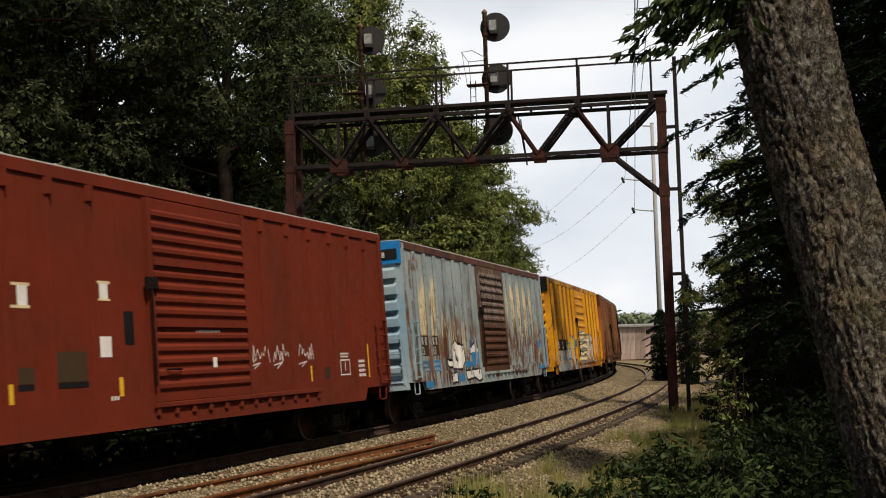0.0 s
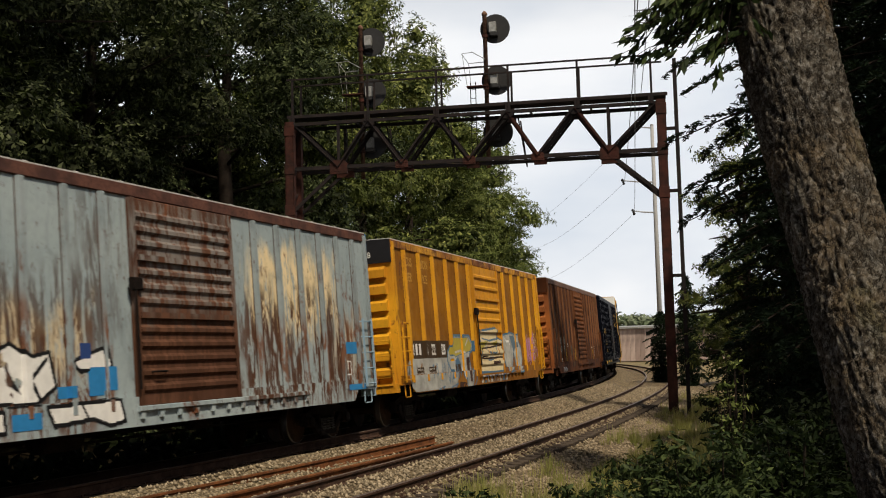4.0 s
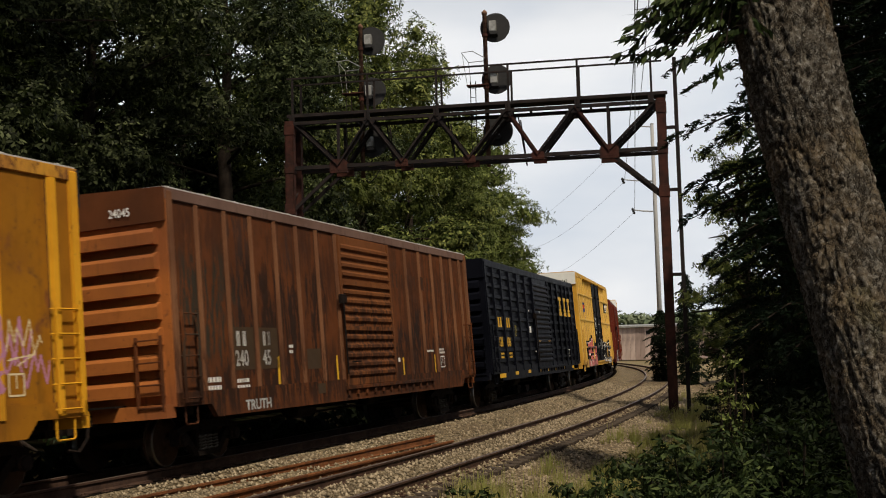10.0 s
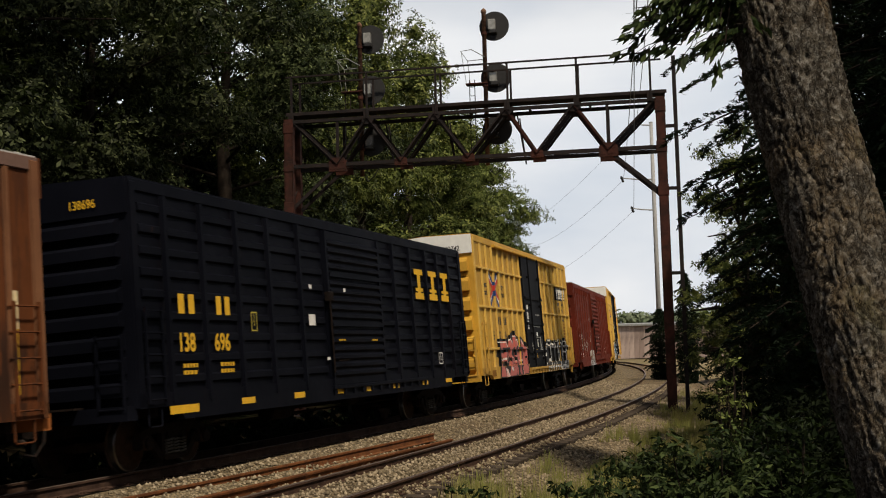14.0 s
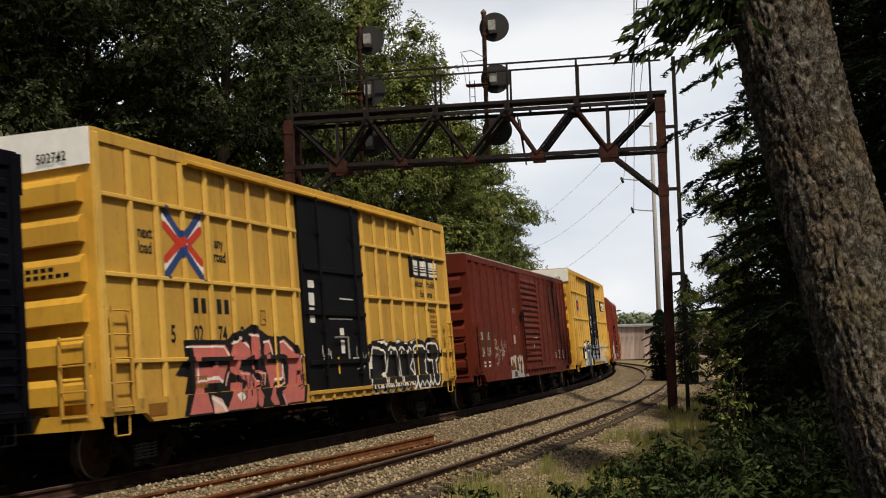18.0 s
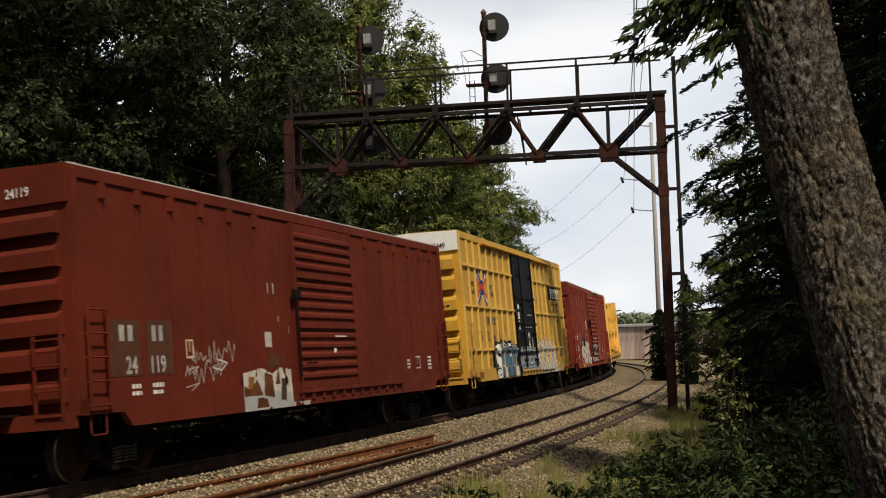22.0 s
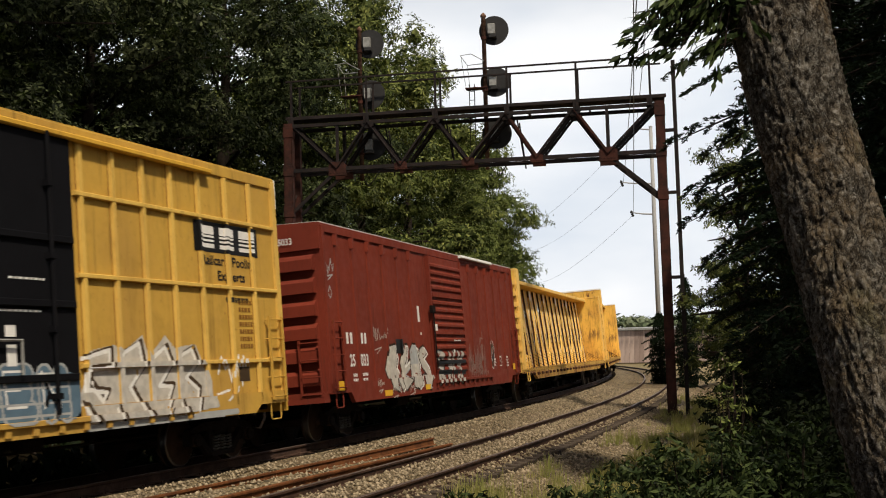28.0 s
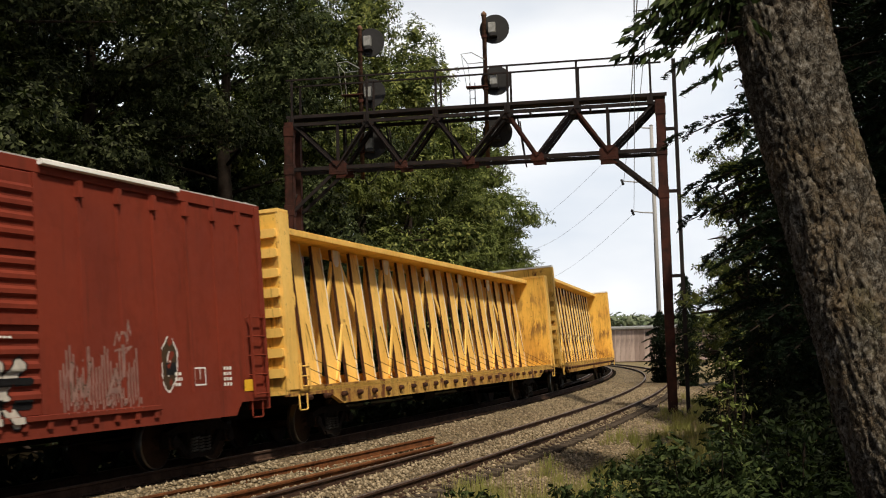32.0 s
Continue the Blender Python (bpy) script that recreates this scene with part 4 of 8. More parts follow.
def boxcar(name, label, s12, paint_side, paint_end, paint_roof, eave=4.43, floor=1.03, sill=.75, posts=(), post_w=.05, post_d=.075, door=(-1.25, 1.80),
           door_paint=None, door_ribs=13, end_ribs=7, end_top=None, corrugated=0, chord_paint=None, post_paint=None, ladder_paint=None, seam_paint=None, ladder_z=2.5, plug=False, girts=(), L=7.85, group="boxcars of the train", tail=0.0, stubs=False):
    car = thing(name, label, "boxcar", group)
    TRAIN.append((car, s12, 6.22))
    dp, cp, pp, lp = door_paint or paint_side, chord_paint or paint_side, post_paint or paint_side, ladder_paint or paint_side
    sm = seam_paint or P_SEAM
    d0, d1 = door
    R = L + tail      # the trailing end, longer on some cars
    # sheets
    for sgn in (-1, 1):
        y0, y1 = (PANEL, PANEL + .06) if sgn < 0 else (-PANEL - .06, -PANEL)
        part("side_sheet", Geo().box(-L, d0 + .02, y0, y1, floor - .05, eave), paint_side, car)
        part("side_sheet", Geo().box(d1 - .02, R, y0, y1, floor - .05, eave), paint_side, car)
        part("door_back", Geo().box(d0, d1, y0, y1, floor - .05, eave), dp, car)
    part("floor", Geo().box(-L + .05, R - .05, PANEL + .06, -PANEL - .06, floor - .05, floor + .05), M_IRON, car)
    # roof: low gable of panels with standing ribs
    W = 1.50
    roof = part("roof", Geo().prism([(-W, eave), (W, eave), (W, eave + .05), (0, eave + .10), (-W, eave + .05)], -L, R), paint_roof, car)
    for k in range(15):
        x = -L + .25 + (L + R - .5) * k / 14
        part("roof_rib", Geo().prism([(-W + .04, eave + .045), (-W + .08, eave + .085), (0, eave + .135), (W - .08, eave + .085), (W - .04, eave + .045), (0, eave + .09)], x - .04, x + .04), paint_roof, roof)
    for sgn in (-1, 1):
        y = sgn * 1.51
        part("top_chord", Geo().box(-L - .02, R + .02, min(y, y - sgn * .10), max(y + sgn * .055, y - sgn * .1), eave - .16, eave + .03, .012), cp, car)
        # sill: deep between the trucks, notched up at the ends
        z = sill
        prof = [(-L, floor + .16), (-L, floor - .06), (-6.85, floor - .06), (-6.65, z), (6.65, z), (6.85, floor - .06), (R, floor - .06), (R, floor + .16)]
        ya, yb = (-1.535, -1.44) if sgn < 0 else (1.44, 1.535)
        part("side_sill", Geo().prism_y(prof, ya, yb), paint_side, car)
    # posts on both sides
    bottom = floor + .10
    for p in posts:
        for sgn in (-1, 1):
            y = sgn * -PANEL
            q = [(p - post_w, y), (p - post_w * .8, y + sgn * post_d), (p + post_w * .8, y + sgn * post_d), (p + post_w, y)]
            if sgn < 0:
                q.reverse()
            q.reverse()
            post = part("side_post", Geo().prism_z(q, bottom - .12, eave - .17), pp, car)
            # flange strip whose darker tone draws the contact shade along the post
            part("flange", Geo().box(p - post_w - .022, p + post_w + .022, min(y, y + sgn * .003), max(y, y + sgn * .003), bottom - .1, eave - .16), sm, post)
            if stubs and sgn < 0:
                part("post_cap", Geo().prism_z([(p - .06, PANEL), (p + .06, PANEL), (p + .045, PANEL - .085), (p - .045, PANEL - .085)], eave - .40, eave - .165), pp, post)
    for u in (-L, R):
        for sgn in (-1, 1):
            y = sgn * -PANEL
            part("corner_post", Geo().box(min(u, u - math.copysign(.14, u)), max(u, u - math.copysign(.14, u)), min(y, y + sgn * .06), max(y, y + sgn * .06), floor - .06, eave - .02, .015), pp, car)
    for z in girts:
        part("girt", Geo().box(-L + .15, d0 - .1, FACE + .01, PANEL + .02, z - .035, z + .035, .01), pp, car)
        part("girt", Geo().box(d1 + .1, R - .15, FACE + .01, PANEL + .02, z - .035, z + .035, .01), pp, car)
    if corrugated:
        edges = [-L + .14] + [p for p in posts if p < d0] + [d0 - .05]
        edges2 = [d1 + .05] + [p for p in posts if p > d1] + [R - .14]
        for ed in (edges, edges2):
            for a, b in zip(ed, ed[1:]):
                if b - a < .3:
                    continue
                for k in range(corrugated):
                    z = floor + .35 + (eave - floor - .75) * k / (corrugated - 1)
                    part("corrugation", Geo().prism([(PANEL + .01, z - .09), (PANEL - .045, z - .05), (PANEL - .045, z + .05), (PANEL + .01, z + .09)][::-1], a + .09, b - .09), paint_side, car)
    # ends: horizontal ribs
    for sgn in (-1, 1):
        x0, x1 = (-L - .03, -L + .03) if sgn < 0 else (R - .03, R + .03)
        endp = part("end_panel", Geo().box(x0, x1, -1.5, 1.5, floor - .05, eave), paint_end, car)
        hi = eave - .52
        part("end_top_panel", Geo().prism([(-1.5, hi), (1.5, hi), (1.5, eave + .03), (0, eave + .09), (-1.5, eave + .03)], *((x0 - .055, x0) if sgn < 0 else (x1, x1 + .055))), end_top or paint_end, endp)
        pitch = (hi - floor - .1) / end_ribs
        for k in range(end_ribs):
            z = floor + .12 + pitch * k
            xs = x0 if sgn < 0 else x1
            e = sgn * .15
            q = [(xs, z + pitch * .03), (xs + e, z + pitch * .05), (xs + e, z + pitch * .52), (xs + e * .6, z + pitch * .66), (xs, z + pitch * .74)]
            if sgn < 0:
                q.reverse()
            part("end_rib", Geo().prism_y(q, -1.345, 1.345), paint_end, endp)
        part("end_sill", Geo().box(min(x0, x0 + sgn * .2), max(x1, x1 + sgn * .1), -1.45, 1.45, floor - .22, floor), paint_end, endp)
    # doors
    rib_heights = []
    for sgn in (-1, 1):
        yb = sgn * 1.48
        fy = sgn * 1.545
        dz0, dz1 = floor + .02, eave - .18
        g = Geo().box(d0, d1, min(yb, fy), max(yb, fy), dz0, dz1, .01)
        dr = part("door", g, dp, car, "black plug door with lock rods" if plug else "ribbed sliding door")
        if plug:
            for z in (1.55, 2.55, 3.45):
                part("door_bar", Geo().box(d0 + .05, d1 - .05, min(fy, fy + sgn * .05), max(fy, fy + sgn * .05), z - .05, z + .05, .01), dp, dr)
            for u in (d0 + .75, d1 - .55):
                part("lock_rod", Geo().tube([(u, fy + sgn * .07, dz0 + .05), (u, fy + sgn * .07, dz1 + .02)], .03, 8), dp, dr)
                for z in (1.3, 2.2, 3.2, 4.2):
                    part("rod_guide", Geo().box(u - .06, u + .06, min(fy, fy + sgn * .11), max(fy, fy + sgn * .11), z - .04, z + .04), dp, dr)
            part("crank", Geo().tube([((d0 + d1) / 2 - .3, fy + sgn * .07, 2.05), ((d0 + d1) / 2 + .3, fy + sgn * .09, 2.05), ((d0 + d1) / 2 + .3, fy + sgn * .09, 1.6)], .022, 6), M_GALV, dr)
        else:
            hgt = dz1 - dz0 - .3
            for k in range(door_ribs):
                z = dz0 + .15 + hgt * (k + .5) / door_ribs
                rib_heights.append((z, .058 if abs(k - door_ribs * .36) < .5 or abs(k - door_ribs * .68) < .5 else .042))
                if abs(k - door_ribs * .36) < .5 or abs(k - door_ribs * .68) < .5:
                    q = [(fy, z - .05), (fy + sgn * .055, z - .045), (fy + sgn * .055, z + .045), (fy, z + .05)]
                else:
                    q = [(fy, z - .075), (fy + sgn * .04, z - .03), (fy + sgn * .04, z + .03), (fy, z + .075)]
                if sgn < 0:
                    q.reverse()
                part("door_rib", Geo().prism(q, d0 + .10, d1 - .10), dp, dr)
            for u in (d0 + .04, d1 - .04):
                part("door_stile", Geo().box(u - .045, u + .045, min(fy, fy + sgn * .035), max(fy, fy + sgn * .035), dz0, dz1, .008), dp, dr)
            part("lock", Geo().box(d0 - .12, d0 + .12, min(fy, fy + sgn * .09), max(fy, fy + sgn * .09), 2.78, 2.98, .02).tube([(d0 - .05, fy + sgn * .08, 1.3), (d0 - .05, fy + sgn * .08, 2.8)], .02, 6), M_IRON, dr, "dark iron door lock")
            part("handle", Geo().tube([(d0 + .3, fy + sgn * .03, 1.55), (d0 + .35, fy + sgn * .1, 1.55), (d0 + .62, fy + sgn * .1, 1.55), (d0 + .67, fy + sgn * .03, 1.55)], .018, 6), M_IRON, dr)
        rail0, rail1 = d0 - .05, min(L - 1.0, d1 + (d1 - d0) * .9)
        part("door_track", Geo().box(rail0, rail1, min(fy - sgn * .06, fy + sgn * .05), max(fy - sgn * .06, fy + sgn * .05), floor - .06, floor + .02, .01), paint_side, car)
        for k in range(12):
            x = rail0 + .1 + (rail1 - rail0 - .2) * k / 11
            part("track_bracket", Geo().box(x - .05, x + .05, min(fy - sgn * .06, fy + sgn * .03), max(fy - sgn * .06, fy + sgn * .03), floor - .17, floor - .06), paint_side, car)
    # ladders and steps
    ladder(car, -L + .16, -L + .62, floor, ladder_z, PANEL - .03, lp, 5)
    ladder(car, R - .62, R - .16, floor, ladder_z, PANEL - .03, lp, 5)
    end_ladder(car, -1, L, -1.40, -.95, floor - .1, ladder_z - .4, lp, 4)
    end_ladder(car, 1, R, .95, 1.4, floor - .1, ladder_z - .4, lp, 4)
    part("end_platform", Geo().box(-L - .35, -L - .05, -.6, .6, floor + .0, floor + .03), M_IRON, car)
    part("brake_wheel", Geo().tube([(-L - .22, .62 + .24 * math.cos(a * math.pi / 8), 2.3 + .24 * math.sin(a * math.pi / 8)) for a in range(17)], .018, 6), lp, car)
    for u in (-L + .42, R - .42):
        stirrup(car, u, lp, floor - .04)
    running_gear(car, L, 6.22)
    return car, Side(posts, post_w, post_d, (d0, d1, floor + .02, eave - .18), -1.547, floor + .16, girts, (d0 - .05, min(L - 1.0, d1 + (d1 - d0) * .9)), rib_heights[:len(rib_heights) // 2])


# seam tones: rust, and the painted contact shade beside the posts
P_SEAM = rusted("rust_and_shade_seam", (0.085, 0.036, 0.020, 1), (0.035, 0.018, 0.013, 1), 3.0, .8)
P_SEAM_GOLD = rusted("shaded_gold_seam", (0.34, 0.18, 0.028, 1), (0.17, 0.080, 0.020, 1), 4.0, .8)
P_SEAM_BLACK = plain("black_seam", (0.006, 0.006, 0.008, 1), .5)
P_RED = paint("red_oxide_paint", (0.150, 0.025, 0.012, 1), (0.118, 0.023, 0.013, 1), .20, .55)
P_RED2 = paint("deep_red_paint", (0.125, 0.022, 0.012, 1), (0.095, 0.019, 0.011, 1), .22, .55)
P_RED3 = paint("maroon_paint", (0.185, 0.034, 0.019, 1), (0.150, 0.030, 0.019, 1), .22, .55)
CREAM, BROWNED, UMBERED = (0.74, 0.60, 0.36, 1), (0.155, 0.060, 0.024, 1), (0.060, 0.028, 0.016, 1)
P_BLUE = paint("pale_blue_grey_paint", (0.265, 0.325, 0.345, 1), (0.335, 0.390, 0.400, 1), .58, .45,
               ((-6.6, -5.3, 1.9, 3.4, CREAM, 1.0), (-5.2, -4.3, 1.7, 2.6, CREAM, .9), (-4.3, -2.3, 1.5, 2.4, (0.60, 0.47, 0.28, 1), .8), (2.6, 6.2, 2.2, 3.7, CREAM, 1.0), (5.8, 7.4, 1.5, 2.6, (0.50, 0.42, 0.30, 1), .7),
                (-7.6, -2.0, .8, 2.2, BROWNED, 1.0), (-6.4, -2.2, .8, 3.0, UMBERED, .75), (2.2, 7.2, .8, 2.6, BROWNED, 1.0), (2.2, 6.6, .8, 3.0, UMBERED, .85), (-7.8, -7.0, .9, 2.2, BROWNED, .8), (-2.3, -1.5, 2.0, 4.2, UMBERED, .7)), .32)
# rusty posts, their grey darkened to paint the shadow lines
P_BLUEPOST = paint("rusty_shaded_post", (0.22, 0.265, 0.28, 1), (0.30, 0.345, 0.355, 1), .60, .5, ((-8, 8, .8, 2.4, BROWNED, .9),), .4)
P_BLUE_END = paint("blue_end_paint", (0.24, 0.36, 0.46, 1), (0.33, 0.42, 0.47, 1), .15, .5)
P_BLUE_TOP = plain("bright_blue_paint", (0.02, 0.20, 0.52, 1), .5)
P_RUSTDOOR = paint("rusty_door", (0.125, 0.058, 0.034, 1), (0.060, 0.027, 0.018, 1), .45, .7, ((-1.2, 1.9, 2.4, 4.2, (0.26, 0.27, 0.26, 1), .55), (-1.2, 1.9, 1.0, 2.6, UMBERED, .8)), .6)
P_RUSTCHORD = rusted("rusty_chord", (0.13, 0.06, 0.045, 1), (0.06, 0.032, 0.028, 1), 2.0, .75)
P_YEL = paint("amber_paint", (0.30, 0.125, 0.010, 1), (0.19, 0.074, 0.011, 1), .52, .5)
P_YELPOST = paint("bright_amber_paint", (0.66, 0.33, 0.020, 1), (0.52, 0.23, 0.018, 1), .42, .5)
P_YELCHORD = paint("rust_eaten_amber", (0.58, 0.29, 0.035, 1), (0.20, 0.072, 0.030, 1), .95, .6, (), .8)
P_BROWN = paint("rust_brown_paint", (0.118, 0.039, 0.014, 1), (0.066, 0.025, 0.012, 1), .30, .7,
                ((-6.0, -5.0, 2.0, 4.2, (0.05, 0.035, 0.03, 1), .7), (-4.0, -3.4, 1.2, 4.0, (0.055, 0.04, 0.036, 1), .5), (3.0, 6.5, 1.2, 3.0, (0.022, 0.014, 0.012, 1), .9), (2.0, 4.2, .8, 2.4, (0.020, 0.014, 0.012, 1), .9), (5.4, 7.4, 1.0, 2.2, (0.03, 0.018, 0.014, 1), .8), (-7.5, -2.0, .9, 3.4, (0.022, 0.013, 0.010, 1), .9), (-7.5, 7.6, 2.6, 4.3, (0.028, 0.015, 0.011, 1), .45), (-7.8, 7.8, .7, 1.9, (0.030, 0.015, 0.010, 1), .8), (-7.8, -5.8, 1.6, 3.4, (0.040, 0.040, 0.030, 1), .6)), .2)
P_BROWN_END = paint("orange_rust_end", (0.34, 0.115, 0.028, 1), (0.22, 0.075, 0.028, 1), .4, .7)
P_BLACKCAR = paint("blue_black_paint", (0.0038, 0.0043, 0.0070, 1), (0.0060, 0.0066, 0.0104, 1), .04, .30, (), .1)
P_FYEL = paint("golden_yellow_paint", (0.52, 0.315, 0.060, 1), (0.43, 0.255, 0.060, 1), .24, .5, (), .34)
P_FEND = paint("golden_yellow_end", (0.60, 0.345, 0.046, 1), (0.50, 0.280, 0.044, 1), .22, .5, (), .32)
# same gold as the sheets, lightened for the sun on the posts
P_FPOST = paint("sunlit_gold_post", (0.66, 0.43, 0.10, 1), (0.56, 0.35, 0.085, 1), .2, .5, (), .28)
P_PLUG = plain("plug_door_black", (0.0075, 0.0075, 0.009, 1), .6, 0, .3, 3.0, 0, .04)
P_ROOF = plain("pale_roof", (0.50, 0.49, 0.46, 1), .5, .3)
P_CBEAM = paint("lumber_car_yellow", (0.84, 0.54, 0.150, 1), (0.70, 0.42, 0.100, 1), .38, .55, (), .5)
P_CBSILL = paint("rusty_yellow_sill", (0.60, 0.37, 0.09, 1), (0.40, 0.22, 0.06, 1), .95, .6, (), .8)
P_BULK = paint("grimy_bulkhead_yellow", (0.80, 0.49, 0.10, 1), (0.64, 0.36, 0.075, 1), .5, .55,
               ((-13, 13, 2.3, 2.9, (0.16, 0.085, 0.04, 1), .8), (-13, 13, 3.3, 3.7, (0.20, 0.11, 0.05, 1), .7), (-13, 13, 1.1, 1.6, (0.18, 0.09, 0.04, 1), .7)), .5)
P_WHITEEDGE = plain("white_edge", (0.78, 0.74, 0.62, 1), .6)
I_WHITE, I_BLACK = plain("ink_white", (0.74, 0.73, 0.70, 1), .6), plain("ink_black", (0.012, 0.012, 0.013, 1), .5)
I_PINK, I_BLUE = plain("ink_pink", (0.50, 0.150, 0.135, 1), .6), plain("ink_blue", (0.03, 0.20, 0.45, 1), .5)
I_STEEL, I_CREAM = plain("ink_steel_blue", (0.065, 0.14, 0.23, 1), .5), plain("ink_cream", (0.70, 0.58, 0.34, 1), .6)
I_YELLOW, I_GREY = plain("ink_yellow", (0.72, 0.42, 0.03, 1), .5), plain("ink_grey", (0.36, 0.37, 0.37, 1), .6)
I_OCHRE = plain("ink_ochre", (0.22, 0.10, 0.02, 1), .7)
I_OLIVE, I_SILVER = plain("ink_olive", (0.40, 0.33, 0.06, 1), .6), plain("ink_silver", (0.42, 0.42, 0.39, 1), .6, 0, .75, 3.0)
I_RED, I_PURPLE = plain("ink_red", (0.50, 0.05, 0.03, 1), .5), plain("ink_violet", (0.45, 0.20, 0.32, 1), .6)
I_ROSE = plain("ink_rose", (0.72, 0.42, 0.38, 1), .6)
I_RUSTINK = rusted("ink_rust", (0.15, 0.055, 0.022, 1), (0.07, 0.026, 0.014, 1))
I_MAUVE = plain("ink_chalky_red", (0.26, 0.155, 0.135, 1), .8, 0, .6)
I_SOOT = plain("ink_soot_brown", (0.034, 0.019, 0.013, 1), .8)
I_MUDDY = plain("ink_muddy_brown", (0.092, 0.040, 0.024, 1), .8, 0, .5)
I_STAIN = plain("ink_old_stain", (0.062, 0.026, 0.014, 1), .8, 0, .6)
I_BROWN = plain("ink_dark_brown", (0.05, 0.024, 0.018, 1), .7)
I_UMBER = plain("ink_umber", (0.056, 0.036, 0.021, 1), .75)
I_FAINT = plain("ink_faded_amber", (0.50, 0.27, 0.06, 1), .7)
I_DIMBLUE, I_PALE = plain("ink_dim_blue", (0.10, 0.16, 0.22, 1), .6), plain("ink_chalk", (0.52, 0.49, 0.44, 1), .7, 0, .5)
P_YELDOOR = paint("amber_door_paint", (0.58, 0.27, 0.018, 1), (0.46, 0.20, 0.018, 1), .34, .5)
P_BROWNDOOR = paint("orange_brown_door", (0.165, 0.060, 0.020, 1), (0.120, 0.044, 0.017, 1), .35, .7, ((-1.4, 1.8, .9, 2.9, (0.045, 0.020, 0.012, 1), .95),), .3)
P_BROWNCHORD = paint("grey_brown_chord", (0.16, 0.10, 0.08, 1), (0.12, 0.07, 0.055, 1), .3, .7)
P_BROWNPOST = paint("pale_brown_post", (0.20, 0.092, 0.045, 1), (0.12, 0.052, 0.028, 1), .3, .7, ((-8, 8, .8, 2.0, (0.05, 0.022, 0.014, 1), .8),), .3)
I_NAVY = plain("ink_navy", (0.03, 0.06, 0.19, 1), .5)


def frame_mark(car, side, u, z, w=.30, h=.30, mat=None):
    """The small boxed data panel near a car's end."""
    mat = mat or I_WHITE
    t = .025
    bars(car, [(u, u + w, z, z + t), (u, u + w, z + h - t, z + h), (u, u + t, z + t, z + h - t), (u + w - t, u + w, z + t, z + h - t), (u + w / 2 - .01, u + w / 2 + .01, z + .1, z + h - t)], mat, side, "data_panel", "small boxed white data panel", True)


def train_front():
    # red boxcar
    d = (-1.25, 1.75)
    posts = (-7.1, -6.25, -5.3, -4.4, -3.5, -2.6, 2.48, 3.51, 4.46, 5.41, 6.31, 7.21)
    car, sd = boxcar("boxcar", "weathered oxide-red boxcar with ribbed sliding door and scribbles", -27.622, P_RED, P_RED, P_ROOF, eave=4.42, posts=posts, post_w=.035, post_d=.045, door=d, door_ribs=15, sill=.70, seam_paint=P_RED, tail=.3, stubs=True)
    sp = Spray(1.7, 4.7, 1.3, 2.0, .014)
    for i, u in enumerate((1.80, 2.68, 3.68)):
        scrawl(sp, u, 1.64, .44, I_WHITE, 3 + i, 11, .009)
    sp.put(car, sd, "scribble", "thin white spray scribbles")
    bars(car, [(-4.45, -4.36, 1.03, 1.45), (-2.05, -1.95, 1.0, 1.47), (1.74, 1.82, .98, 1.48), (4.22, 4.29, 1.03, 1.5), (7.06, 7.12, 1.05, 1.92)], I_YELLOW, sd, "stripe", "yellow reflector stripe")
    bars(car, [(-4.17, -3.97, 2.48, 2.75), (-2.42, -2.22, 2.62, 2.85), (-2.46, -2.19, 1.77, 2.07)], I_WHITE, sd, "placard", "torn white paper placard")
    bars(car, [(-4.28, -3.92, 2.74, 2.78), (-4.30, -3.92, 2.44, 2.48), (-2.46, -2.16, 2.84, 2.88), (-2.46, -2.16, 2.59, 2.62)], I_CREAM, sd, "tape", "strip of pale tape")
    sp = Spray(-2.5, -2.15, 1.75, 2.1, .012)
    sp.stroke([(-2.36, 1.94), (-2.38, 1.84)], .06, I_BLACK).stroke([(-2.36, 1.84), (-2.25, 1.81)], .045, I_BLACK)
    sp.put(car, Side((), 0, 0, (9, 9, 9, 9), 0), "blot", "black blot on the placard")
    bars(car, [(-4.2, -3.9, 1.44, 1.66), (-3.45, -2.78, 1.44, 1.86)], I_UMBER, sd, "patch", "dark brown paint patch")
    bars(car, [(-4.22, -3.9, 1.36, 1.43), (-3.47, -2.76, 1.36, 1.43), (-1.86, -1.62, 1.95, 2.45)], I_BLACK, sd, "bar", "black bar")
    bars(car, [(4.85, 5.1, 1.22, 1.46)], I_BROWN, sd, "patch", "dark patch")
    frame_mark(car, sd, 5.62, 1.27, .48, .33)
    marks(car, sd, 5.65, 1.63, .4, .12, I_WHITE)
    marks(car, sd, 6.55, 1.2, .35, .4, I_WHITE, 4)
    marks(car, sd, .0, 2.12, .75, .06, I_WHITE, 1)
    marks(car, sd, -2.35, 1.12, .2, .1, I_WHITE, 1)
    bars(car, [(.42, .55, 1.55, 1.72)], I_WHITE, sd, "mark", "small white ring mark")
    # blue-grey boxcar
    d = (-1.10, 1.85)
    posts = (-7.0, -6.1, -5.25, -4.4, -3.5, -2.6, -1.75, 2.75, 3.65, 4.55, 5.45, 6.3, 7.1)
    car, sd = boxcar("boxcar", "pale blue-grey boxcar with peeling paint, rust and spray paint", -10.226, P_BLUE, P_BLUE_END, P_ROOF, eave=4.40, posts=posts, post_w=.055, door=d, door_paint=P_RUSTDOOR, chord_paint=P_RUSTCHORD, end_top=P_BLUE_TOP, ladder_paint=P_BLUE_END, post_paint=P_BLUEPOST)
